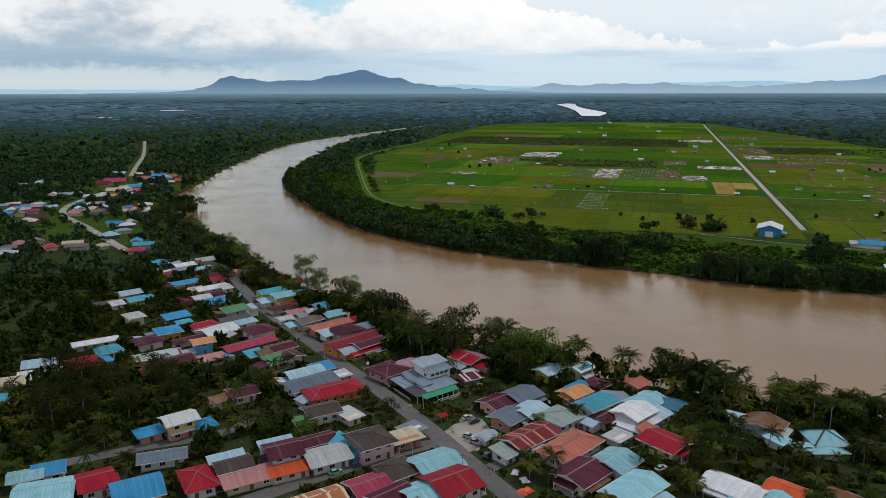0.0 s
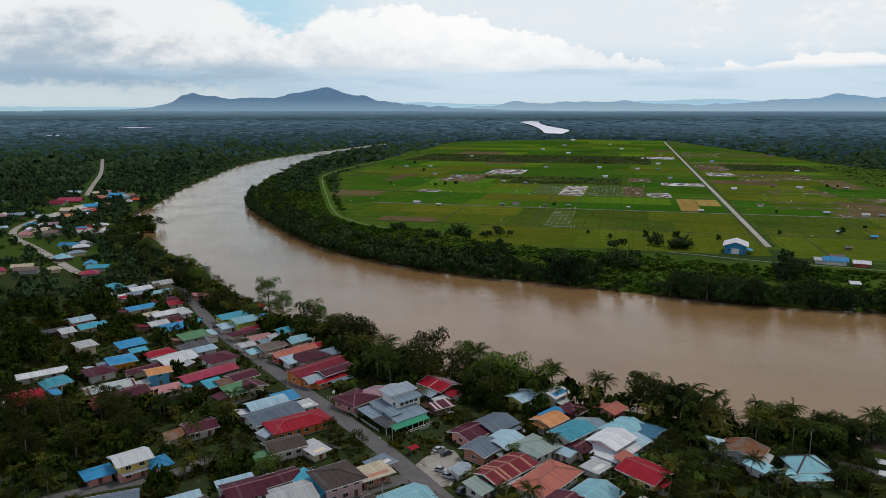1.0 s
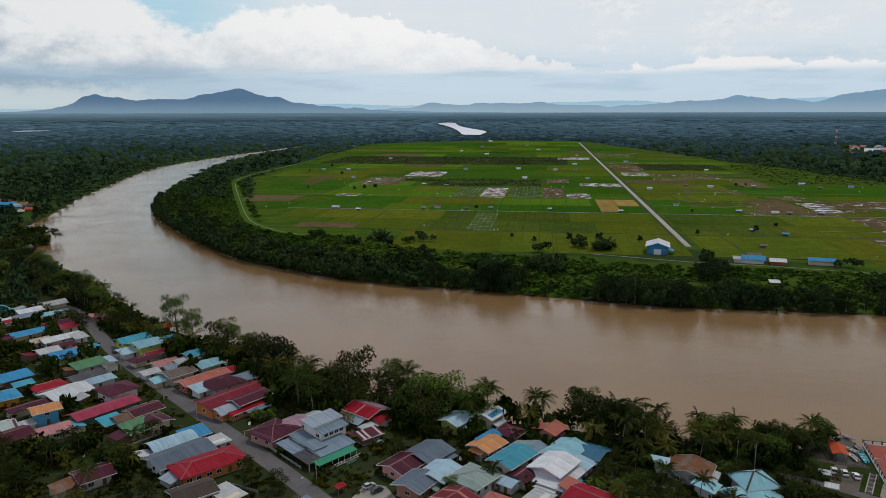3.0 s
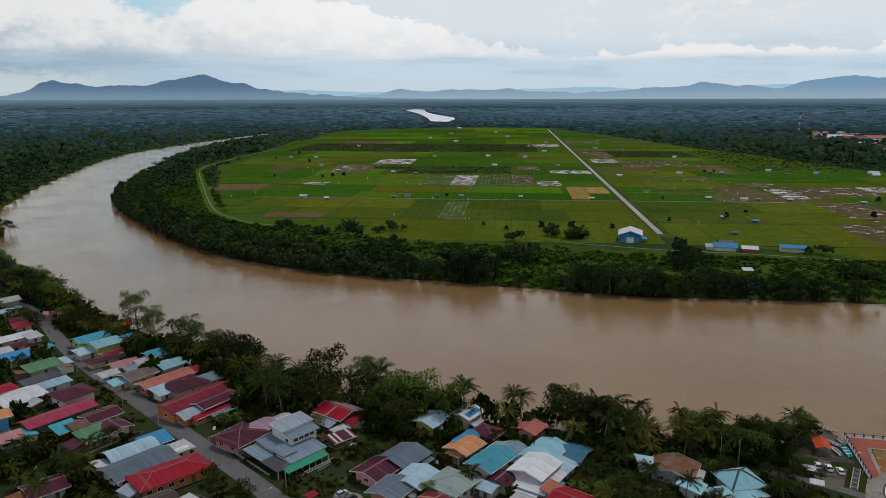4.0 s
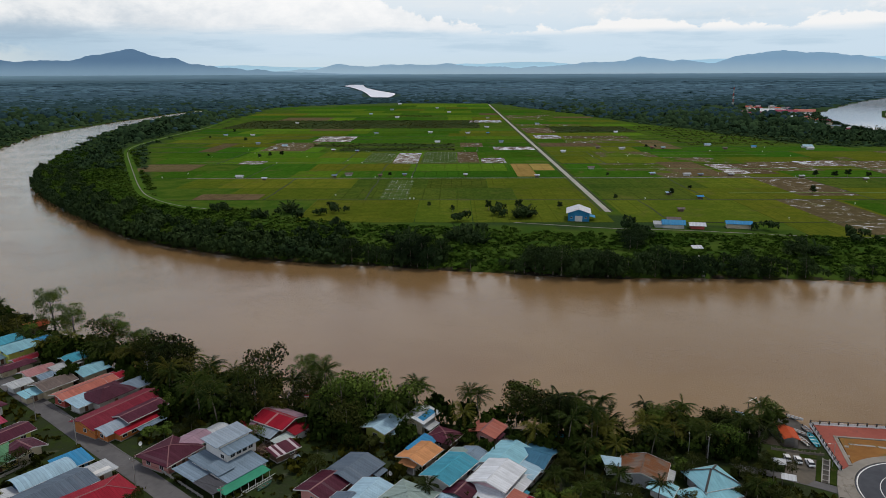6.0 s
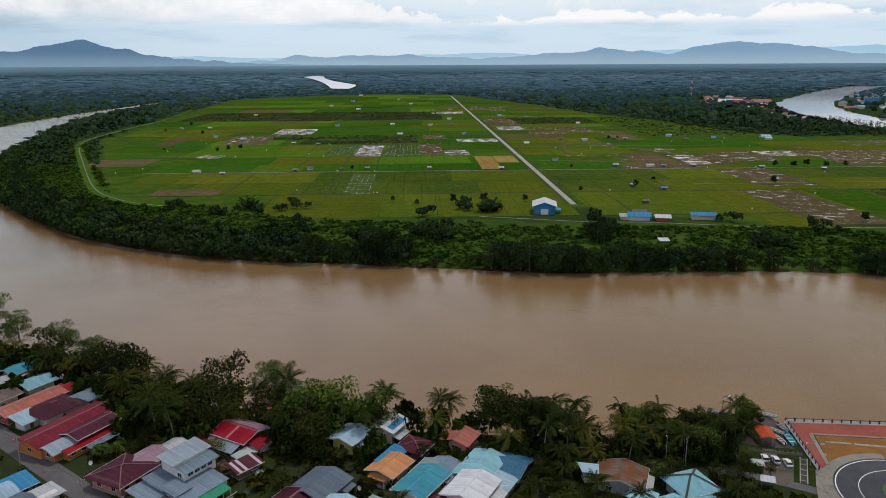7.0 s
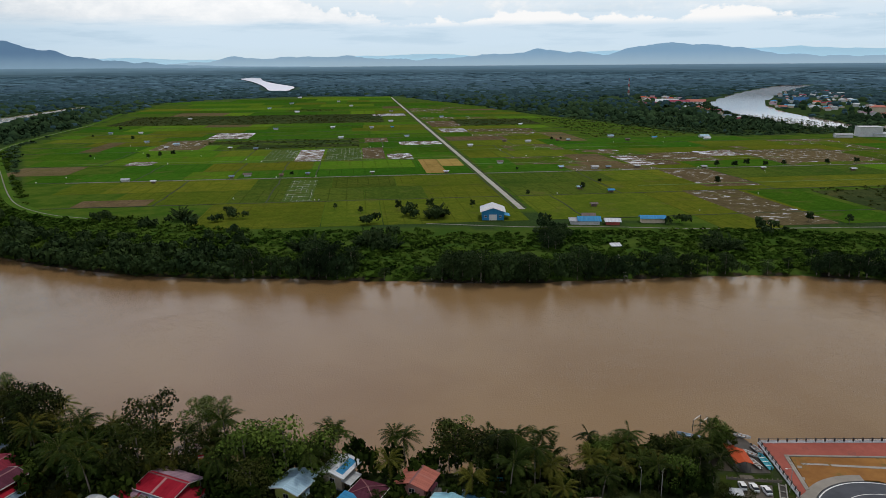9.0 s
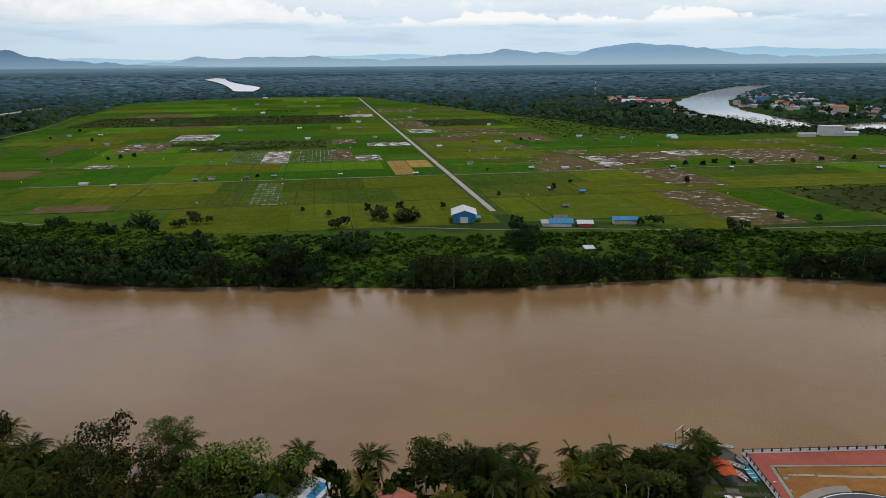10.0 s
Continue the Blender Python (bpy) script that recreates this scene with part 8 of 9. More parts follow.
def tarp(x, y, r, colour, label, seed):
    """A crumpled sheet thrown over a low heap."""
    rng = np.random.default_rng(seed)
    n, verts, faces = 9, [], []
    for i in range(n):
        for j in range(n):
            a, b = 2 * i / (n - 1) - 1, 2 * j / (n - 1) - 1
            d = max(abs(a), abs(b))
            verts.append((r * a + rng.uniform(-0.12, 0.12) * r, r * b * 0.7 + rng.uniform(-0.12, 0.12) * r, 0.08 + 0.55 * r * max(0.0, 1 - d * d) * rng.uniform(0.6, 1.1)))
    faces = [(i * n + j, (i + 1) * n + j, (i + 1) * n + j + 1, i * n + j + 1) for i in range(n - 1) for j in range(n - 1)]
    ob = new("tarpaulin", as_mesh("tarpaulin", *thick(verts, faces, 0.04), colour))
    ob.matrix_basis = pose(x, y, 0.25, 0, 0, seed * 37)
    tagged(ob, label, "tarpaulin", "tarpaulins beside the street")


tarp(23.2, 184.7, 2.2, surface("orange_tarp", (0.50, 0.07, 0.02), (0.70, 0.12, 0.04), 0.8, 0.5), "crumpled orange tarpaulin over a heap beside the street", 1)
tarp(21.3, 195.2, 1.5, M_FRAME, "white sheet thrown over a heap beside the street", 2)
tarp(23.5, 190.7, 1.6, M_FRAME, "white sheet thrown over a heap beside the street", 3)
sign(-10.3, 308.5)
street_lamp(124.6, 226.0, 60)
street_lamp(161.1, 208.7, 150)
street_lamp(-12.0, 226.0, 40)
for tx, ty, tr, m, word in ((-59, 254.3, 1.0, M_TANK, "round steel"), (-111.2, 376.6, 1.1, M_TANK, "round steel"), (34, 236, 0.9, M_BLUETANK, "blue plastic"), (-30, 236, 0.9, M_BLACKTANK, "black plastic"), (66, 214, 0.9, M_TANK, "round steel"), (-72, 226, 0.9, M_BLUETANK, "blue plastic"),
                            (90, 214, 0.9, M_BLACKTANK, "black plastic"), (-48, 262, 0.9, M_TANK, "round steel"), (45, 205, 0.9, M_TANK, "round steel"), (-95, 318, 1.0, M_BLUETANK, "blue plastic"), (-15, 284, 0.9, M_BLACKTANK, "black plastic"), (112, 222, 0.9, M_BLUETANK, "blue plastic")):
    if not any(math.hypot(tx - hx, ty - hy) < r * 0.55 for hx, hy, r in HOUSES):
        water_tank(tx, ty, 0.2, tr, 1.9 * tr, m, f"{word} water tank on a timber stand")
for dx, dy in ((-30.8, 280.3), (-80.8, 263.6), (-21, 214), (60, 231), (38, 242), (-66, 300)):
    dish(dx, dy, 0.2, dx)
for q in ((18, 214, 27, 220), (-34, 240, -24, 233), (-12, 246, -24, 264), (58, 208, 72, 216), (-72, 268, -60, 280), (84, 222, 98, 214), (-58, 196, -46, 204)):
    fence(*q, "low white panel fence round a garden" if q[0] > 0 else "low grey panel fence round a garden", M_FRAME if q[0] > 0 else M_CONCRETE)

# ---- trees, groves and forest ----
def free_spot(x, y, gap=2.0, road=True, shy=False):
    if any(math.hypot(x - hx, y - hy) < r * 0.85 + gap for hx, hy, r in HOUSES):
        return False
    if shy:
        for hx, hy, r in HOUSES:
            # gardens stay open in front of the houses
            l = math.hypot(hx - 5, hy - 50)
            ahead = ((hx - x) * (hx - 5) + (hy - y) * (hy - 50)) / l
            if 0 < ahead < r + 6 and abs((x - hx) * (hy - 50) - (y - hy) * (hx - 5)) / l < r * 0.8 + 1.5:
                return False
    if inside(np.array(x), np.array(y), [(157, 200), (150, 212), (157, 222), (172, 236), (260, 200), (240, 160), (150, 180)]) or 144 < x < 172 and 203 < y < 231 or 151 < x < 158 and 196 < y < 205:
        return False
    if inside(np.array(x), np.array(y), [(-1, 221), (8, 236), (15, 232), (18, 222), (12, 206), (4, 206)]):
        return False
    if road and any(away(np.array(x), np.array(y), line) < w for line, w in ROADS):
        return False
    return True


def plant_village():
    rng = random.Random(11)
    park = pose(0, 0, -60)
    broad = [tree_kind(s, 9.5, 5.0, 0.24, m, 13, 1550, 0.0, low=0.18) for s, m in ((1, M_LEAF), (2, M_LEAF), (3, M_LEAF_B), (4, M_LEAF))]
    tall = [tree_kind(s, 15, 6.6, 0.24, M_LEAF if s == 21 else M_LEAF_B, 21, 4700, 0.0, low=0.10) for s in (21, 22, 23)]
    palms = [palm_kind(s, h, 24, 4.8, m) for s, h, m in ((5, 6.8, M_FROND), (6, 9.2, M_FROND), (7, 5.4, M_FROND_B), (8, 7.8, M_FROND), (9, 6.2, M_FROND_B), (10, 8.4, M_FROND))]
    bushes = [tree_kind(s, 4.5, 2.8, 0.5, m, 5, 260, name="bush") for s, m in ((31, M_LEAF), (32, M_LEAF_B))]
    used = set()

    def plant(kinds, x, y, s, label, group):
        k = rng.choice(kinds)
        m = pose(x, y, 0.1, rng.uniform(-3, 3), rng.uniform(-3, 3), rng.uniform(0, 360)) @ Matrix.Diagonal((s, s, s * rng.uniform(0.9, 1.12), 1))
        if k.name not in used:
            used.add(k.name)
            k.matrix_basis = m
            ob = k
        else:
            ob = copy_thing(k, Matrix())
            ob.matrix_basis = m
        tagged(ob, label, "", group)
        SPOTS.append((x, y, 3.0 * s))


    # landmark trees along the near bank
    for x, y, h in ((-128, 452, 17), (-78.6, 404, 18.5), (-70, 398, 14), (-48.9, 368, 16), (-38.4, 358, 13.5), (21.3, 305, 14.5), (27, 303, 12), (86.9, 264, 14), (121, 240, 10.5), (-152, 500, 15), (-205, 575, 16), (-198, 570, 13),
                    (-171, 520, 12), (159.2, 232.5, 10.5)):
        plant(tall[1:], x, y, h / 15.5, "tall spreading riverbank tree with light green leaves", "riverbank trees")
        for i in range(3):
            a = i * 2.1 + x
            bx, by = x + 4 * math.cos(a), y + 4 * math.sin(a)
            if not wet_or_near(np.array(bx), np.array(by), 0.5) and free_spot(bx, by, 1.0):
                plant(bushes, bx, by, rng.uniform(1.0, 1.5), "low leafy bush on the river bank", "riverbank bushes")
    for x, y, h in ((-23.2, 341, 10.0), (-17.2, 334, 12), (108.4, 251, 12), (128.9, 239, 9.8), (141.9, 233, 8), (131.6, 230, 9), (149, 231, 9), (141.2, 225, 9.8), (146, 226, 7), (136, 224, 8), (143, 219, 6.5), (152.5, 229, 8), (125, 232, 8.5), (118, 232, 7.5), (-3, 316, 10), (8, 302, 9), (36, 282, 9), (50, 272, 8.5)):
        plant(palms, x, y, h / 9.5, "coconut palm leaning over the river bank", "riverbank palms")
    for x, y, k in ((140.7, 211.8, 0.62), (136.0, 210.0, 0.55), (131.3, 211.5, 0.66), (147.0, 208.5, 0.42)):
        plant(broad[:2], x, y, k, "dark leafy garden tree by the parking yard", "garden trees")
    # nipa palms at the water's edge: no trunk, steep feathered fronds
    nipa = [palm_kind(s, 0.7, 22, 7.2, M_FROND, 0.9, 2.6, "nipa_palm") for s in (15, 16)]
    for x, y in ((91.5, 262), (94, 259.5), (96.5, 260), (99, 257), (101.5, 257.5), (104, 254.5), (106.5, 254), (97.5, 255), (102.5, 253), (110.5, 250.5), (122.5, 241), (124.5, 243), (127, 241)):
        plant(nipa, x, y, rng.uniform(0.8, 1.1), "dark nipa palm with steep fronds at the water's edge", "riverbank nipa palms")
    # dark grove behind the yellow house
    for x, y, h in GROVE:
        plant(tall[:1], x, y, h / 14.0, "tall dark spreading tree in the village grove", "grove trees")
    # the belt between houses and river
    line = np.array(BANK_NEAR)
    seg = np.concatenate([[0], np.cumsum(np.hypot(*np.diff(line, axis=0).T))])
    i = 0
    for s in np.arange(seg[np.argmin(np.hypot(line[:, 0] - 166, line[:, 1] - 236))], seg[np.argmin(np.hypot(line[:, 0] + 262, line[:, 1] - 690))], 1.85):
        x0, y0 = np.interp(s, seg, line[:, 0]), np.interp(s, seg, line[:, 1])
        x1, y1 = np.interp(s + 1, seg, line[:, 0]), np.interp(s + 1, seg, line[:, 1])
        nx, ny = -(y1 - y0), x1 - x0   # inland
        if nx * (0 - x0) + ny * (150 - y0) < 0:
            nx, ny = -nx, -ny
        i += 1
        reach = 8.5 * min(1.0, max(0.0, (140 - x0) / 45)) * float(np.interp(y0, [350, 385], [1.0, 0.1]))
        far, grow = rng.uniform(1.5 - reach, 20 if y0 < 430 else 32), 1.15 * float(np.interp(y0, [236, 250, 300, 372, 392, 480], [1.15, 1.35, 1.5, 1.35, 0.8, 0.85]))
        x, y = x0 + nx * far, y0 + ny * far
        if not free_spot(x, y, 2.0, True, True) or (108 < x < 120 and 240 < y < 250):
            continue
        if rng.random() < (0.92 if x0 > 100 else 0.76 if x0 > -60 else 0.45):
            plant(palms, x, y, rng.uniform(0.8, 1.15) * grow ** 0.5, "coconut palm in the green belt along the bank", "riverbank palms")
        elif rng.random() < 0.8:
            plant(broad, x, y, rng.uniform(0.75, 1.15) * grow, "dark leafy tree in the green belt along the bank", "riverbank trees")
        else:
            plant(bushes, x, y, rng.uniform(0.8, 1.3), "low leafy bush on the river bank", "riverbank bushes")
    # groves and gardens
    groves = [([(-168, 257), (-127, 277), (-91, 286), (-77, 251), (-79, 232), (-104, 230), (-107, 208), (-134, 201), (-170, 190)], 170, 0.85),
              ([(76, 223), (95, 246), (163, 236), (150, 214), (140, 205), (125, 170), (64, 170)], 230, 0.33),
              ([(-81, 252), (-60, 280), (-54, 224), (-70, 216)], 60, 0.55),
              ([(-170, 300), (-125, 300), (-100, 420), (-150, 480), (-200, 480)], 90, 0.35),
              ([(-150, 150), (60, 150), (60, 260), (-60, 330), (-150, 300)], 170, 0.35),
              ([(20, 170), (130, 170), (110, 240), (30, 280)], 130, 0.35)]
    for poly, count, palm in groves:
        xs, ys = [p[0] for p in poly], [p[1] for p in poly]
        for _ in range(count):
            x, y = rng.uniform(min(xs), max(xs)), rng.uniform(min(ys), max(ys))
            if not inside(np.array(x), np.array(y), poly) or not free_spot(x, y, 1.6) or wet_or_near(np.array(x), np.array(y), 2.0):
                continue
            if any(math.hypot(x - px, y - py) < 0.55 * pr for px, py, pr in SPOTS):
                continue
            if rng.random() < palm:
                plant(palms if palm < 0.8 else [palms[2], palms[4], palms[0]], x, y, rng.uniform(0.6, 0.95), "coconut palm among the village gardens", "garden palms")
            elif rng.random() < 0.7:
                plant(broad, x, y, rng.uniform(0.42, 0.8), "leafy garden tree between village houses", "garden trees")
            else:
                plant(bushes, x, y, rng.uniform(0.6, 1.2), "low leafy garden bush", "garden bushes")
    for k in broad + tall + palms + bushes + nipa:
        if k.name not in used:
            k.matrix_basis = pose(-140, 230, 0.1)


def belt(x):
    """How densely mangroves stand along the far shore: clumps with scrub between them."""
    return float(np.interp(x, [-40, 62, 72, 84, 90, 110, 114, 148, 158, 166, 204, 212, 222, 248, 254, 262, 278, 288, 292, 308, 314, 338, 344, 360, 366, 372],
                           [1.0, 1.0, 0.35, 0.35, 0.95, 0.95, 0.04, 0.04, 0.8, 1.0, 1.0, 0.25, 0.6, 0.6, 0.1, 0.65, 0.6, 0.15, 0.45, 0.45, 0.04, 0.04, 0.8, 0.8, 0.3, 0.9]))


def plant_far_bank():
    """Mangrove belt on the far bank, tree by tree, and single trees in the fields."""
    rng = random.Random(5)
    kinds = [tree_kind(s, 13, 6.6, 0.40, M_MANGROVE, 14, 1050, name="mangrove_tree", low=0.08) for s in (41, 42, 43)]
    first = dict.fromkeys(k.name for k in kinds)
    line = np.array(BANK_FAR)
    seg = np.concatenate([[0], np.cumsum(np.hypot(*np.diff(line, axis=0).T))])
    s0 = seg[np.argmin(np.hypot(line[:, 0] - 470, line[:, 1] - 262))]
    s1 = seg[np.argmin(np.hypot(line[:, 0] + 228, line[:, 1] - 1072))]
    spots, singles = [], set()
    s = s0
    while s < s1:
        x0, y0 = np.interp(s, seg, line[:, 0]), np.interp(s, seg, line[:, 1])
        x1, y1 = np.interp(s + 1, seg, line[:, 0]), np.interp(s + 1, seg, line[:, 1])
        nx, ny = (y1 - y0), -(x1 - x0)
        if nx * (300 - x0) + ny * (900 - y0) < 0:
            nx, ny = -nx, -ny
        thick_ = 0.5 + 0.5 * noise.noise(Vector((s * 0.012, 3.1, 0)))
        grown = belt(x0)
        if rng.random() < grown:
            spots.append((x0 + nx * rng.uniform(1.0, 5), y0 + ny * rng.uniform(1, 5), rng.uniform(0.85, 1.35) * (0.6 + 0.4 * grown)))
        for _ in range(2 if x0 < 60 or thick_ > 0.45 else 1):
            if rng.random() < 0.8 * grown:
                d = rng.uniform(6, 22 if x0 > 60 else 48)
                spots.append((x0 + nx * d, y0 + ny * d, rng.uniform(0.7, 1.3) * (0.6 + 0.4 * grown)))
        s += 5.2 if y0 < 700 else 7.5
    # groups further inland, by the barn and along the track
    for cx, cy, n, sp in ((276, 512, 9, 6), (262, 486, 6, 7), (248, 466, 7, 6), (152, 508, 4, 6), (160, 535, 5, 6), (108, 521, 3, 5), (338, 416, 3, 5), (40, 628, 7, 12), (-12, 680, 5, 5), (21, 634, 4, 4), (78, 638, 7, 7), (165, 578, 4, 3), (200, 590, 5, 5), (365, 484, 3, 3), (404, 436, 6, 7), (222, 580, 4, 4), (60, 560, 10, 12), (0, 600, 10, 14)):
        for _ in range(n):
            spots.append((cx + rng.gauss(0, sp), cy + rng.gauss(0, sp), rng.uniform(0.55, 1.05)))
    # lone trees in and round the paddies
    for u, v, s_ in ((72, 84, 0.7), (16, 62, 0.55), (-40, 18, 0.75), (-75, 15, 0.9), (-100, 12, 0.8), (-130, 5, 0.6), (-150, 26, 0.5), (40, 215, 0.5), (-368, 420, 0.8), (-380, 405, 0.8), (-392, 395, 0.7), (-470, 420, 0.8), (-200, 215, 0.6),
                     (205, 92, 0.9), (262, 205, 0.9), (280, 200, 0.9), (298, 208, 1.0), (316, 200, 0.8), (340, 204, 0.8), (392, 205, 0.8), (430, 208, 0.8), (470, 206, 0.8), (520, 204, 0.9), (190, -75, 0.8), (215, -84, 0.8), (300, -70, 0.9),
                     (-480, 640, 0.8), (-560, 700, 1.0), (-555, 830, 0.8), (100, 120, 0.5), (160, 520, 0.7), (175, 525, 0.6)):
        x, y = field_xy(u, v)
        spots.append((x, y, s_))
        singles.add((x, y, s_))
    spots = [(x, y, s_ * float(np.interp(y, [650, 1000], [1.0, 0.55])) if x < 0 else s_) for x, y, s_ in spots]
    singles = {(x, y, s_ * float(np.interp(y, [650, 1000], [1.0, 0.55])) if x < 0 else s_) for x, y, s_ in singles}
    spots = [q for q in spots if not (240 < q[0] < 290 and 545 < q[1] < 600) and not inside(np.array(q[0]), np.array(q[1]), RIVERS[0])]
    spots = [q for q in spots if away(np.array(q[0]), np.array(q[1]), DIKE) > 10]
    spots.sort(key=lambda q: math.hypot(q[0] - 150, q[1] - 150))
    lone = tree_kind(44, 9, 4.4, 0.7, M_MANGROVE, 7, 420)
    taken = False
    for x, y, sc in spots[:150] + [q for q in spots[150:] if q in singles]:
        alone = (x, y, sc) in singles
        k = lone if alone else rng.choice(kinds)
        m = pose(x, y, 0.0, 0, 0, rng.uniform(0, 360)) @ Matrix.Diagonal((sc * rng.uniform(0.9, 1.15), sc, sc * rng.uniform(0.85, 1.15), 1))
        if first.get(k.name, 1) is None or (alone and not taken):
            taken |= alone
            first[k.name] = 1
            ob = k
        else:
            ob = copy_thing(k, Matrix())
        ob.matrix_basis = m
        if alone:
            tagged(ob, "round dark green tree standing alone by the paddies", "tree", "field trees")
        else:
            tagged(ob, "dense dark green mangrove tree on the far bank", "mangrove", "far bank mangroves")
    nipa = palm_kind(17, 0.7, 20, 8.0, M_MANGROVE, 0.9, 2.6, "nipa_palm")
    clumps = [(cx + rng.gauss(0, sp), cy + rng.gauss(0, sp)) for cx, cy, n, sp in ((150, 512, 14, 8), (108, 521, 8, 5), (338, 414, 9, 6), (44, 655, 6, 4), (222, 580, 8, 4)) for _ in range(n)]
    for i, (x, y) in enumerate(clumps):
        ob = nipa if i == 0 else copy_thing(nipa, Matrix())
        k = rng.uniform(0.7, 1.15)
        ob.matrix_basis = pose(x, y, 0.0, 0, 0, rng.uniform(0, 360)) @ Matrix.Diagonal((k, k, k, 1))
        tagged(ob, "dark nipa palm clump in the scrub of the far bank", "nipa palm", "far bank nipa palms")
    rest = [(x, y, 0.0, 4.6 * sc, 5.0 * sc) for x, y, sc in spots[150:] if (x, y, sc) not in singles]
    r2 = np.random.default_rng(9)
    for _ in range(800):
        s = r2.uniform(s0, s1)
        x0, y0 = np.interp(s, seg, line[:, 0]), np.interp(s, seg, line[:, 1])
        x1, y1 = np.interp(s + 1, seg, line[:, 0]), np.interp(s + 1, seg, line[:, 1])
        nx, ny = (y1 - y0), -(x1 - x0)
        if nx * (300 - x0) + ny * (900 - y0) < 0:
            nx, ny = -nx, -ny
        if r2.random() > belt(x0):
            continue
        d = r2.uniform(-1.5, 5) if r2.random() < 0.5 else r2.uniform(1, 18 if x0 > 60 else 46)
        q = r2.uniform(2.0, 4.4) * (float(np.interp(y0, [650, 1000], [1.0, 0.55])) if x0 < 0 else 1.0)
        if away(np.array(x0 + nx * d), np.array(y0 + ny * d), DIKE) < 9:
            continue
        rest.append((x0 + nx * d, y0 + ny * d, 0.0, q, q * r2.uniform(0.9, 1.6)))
    stuff("mangrove_belt", rest, [clump_template(s, 84, 0.25) for s in (61, 62, 63)], M_MANGROVE, "dense dark mangrove belt along the far bank", "mangroves", r2, (0.9, 1.3))


def plant_stuff():
    rng = np.random.default_rng(3)
    leafy = [clump_template(s, 36, 0.40) for s in (1, 2, 3, 4)]
    low = [clump_template(s, 15, 0.45, 3, 0.6) for s in (5, 6, 7)]
    domes = [dome_template(s) for s in range(8)]
    # woods west of the village and along the outer bank, near enough to show their leaves
    n = 5200
    x, y = rng.uniform(-620, -20, n), rng.uniform(200, 1000, n)
    ok = ~wet_or_near(x, y, 4) & ~inside(x, y, FIELD) & (x < -60 - (y - 250) * 0.27)
    clear = np.ones(n, bool)
    for line, w in ROADS:
        clear &= away(x, y, line) > w + 4
    for hx, hy, r in HOUSES:
        clear &= np.hypot(x - hx, y - hy) > r * 0.8 + 4.0
        # keep the view on to the house open on the side of the street
        k = np.clip(((hx - x) * hx + (hy - y) * hy) / (hx * hx + hy * hy), 0, 1) * math.hypot(hx, hy)
        side = np.abs((x * hy - y * hx) / math.hypot(hx, hy))
        clear &= ~((k > 0) & (k < 12) & (side < r * 0.8))
    meadow = np.array([noise.noise(Vector((a * 0.009, b * 0.009, 2.0))) for a, b in zip(x, y)]) > 0.22
    keep = ok & clear & ~(meadow & (y > 430) & (x > -420) & (rng.random(n) < 0.8))
    s = rng.uniform(2.2, 4.6, n) * np.where(rng.random(n) < 0.06, 1.3, 1)
    fine = [clump_template(q, 80, 0.27, 6) for q in (71, 72, 73)]
    close = np.hypot(x, y) < 470
    stuff("near_woods", np.stack([x, y, 0 * x, s], 1)[keep & close], fine, M_THICKET, "dense dark green woods behind the village", "woods", rng, (1.0, 1.7))
    stuff("woods", np.stack([x, y, 0 * x, s], 1)[keep & ~close], leafy, M_FOREST, "dense dark green woods around the hamlet", "woods", rng, (1.0, 1.7))
    stuff("undergrowth", np.stack([x + 5, y + 3, 0 * x, s * 0.7], 1)[ok & clear][::2], low, M_SCRUB, "green undergrowth and grass between the trees", "undergrowth", rng)
    # thicket on the near bank and greenery between the houses
    line = np.array(BANK_NEAR)
    seg = np.concatenate([[0], np.cumsum(np.hypot(*np.diff(line, axis=0).T))])
    n = 2100
    q = rng.uniform(seg[np.argmin(np.hypot(line[:, 0] - 164, line[:, 1] - 237))], seg[np.argmin(np.hypot(line[:, 0] + 290, line[:, 1] - 760))], n)
    x0, y0 = np.interp(q, seg, line[:, 0]), np.interp(q, seg, line[:, 1])
    x1, y1 = np.interp(q + 1, seg, line[:, 0]), np.interp(q + 1, seg, line[:, 1])
    nx, ny = -(y1 - y0), (x1 - x0)
    flip = np.where(nx * (0 - x0) + ny * (150 - y0) < 0, -1, 1)
    reach = 8.5 * np.clip((140 - x0) / 45, 0, 1) * np.interp(y0, [350, 385], [1.0, 0.1])
    d = rng.uniform(0.0, 1.0, n) * (21 + reach) - reach
    x, y = x0 + nx * flip * d, y0 + ny * flip * d
    keep = np.array([free_spot(a, b, 1.2, True, True) for a, b in zip(x, y)]) & ~((x > 107) & (x < 122) & (y > 238)) & ~((x > 14) & (x < 24) & (y > 284))
    s = rng.uniform(1.8, 3.8, n)
    stuff("bank_thicket", np.stack([x, y, 0 * x - 0.3, s, s * rng.uniform(0.9, 1.4, n) * np.interp(y0, [236, 300, 370, 395], [1.0, 1.25, 1.3, 0.6])], 1)[keep], [clump_template(q, 62, 0.26, 6) for q in (81, 82, 83)], M_THICKET, "dark tangled thicket on the near river bank", "thicket", rng, (0.9, 1.2))
    n = 13000
    x, y = rng.uniform(-200, 160, n), rng.uniform(140, 470, n)
    near_house = np.full(n, 1e9)
    for hx, hy, r in HOUSES:
        near_house = np.minimum(near_house, np.hypot(x - hx, y - hy) - r * 0.8)
    keep = ~wet_or_near(x, y, 1.0) & inside(x, y, VILLAGE) & (near_house > 0.8)
    for lane, w in ROADS:
        keep &= away(x, y, lane) > w + 0.6
    keep &= ~((x > 145) & (y > 200)) & ~((x > 150) & (y > 196)) & ~inside(x, y, [(0, 221), (8, 236), (17, 232), (18, 220), (11, 206), (4, 206)])
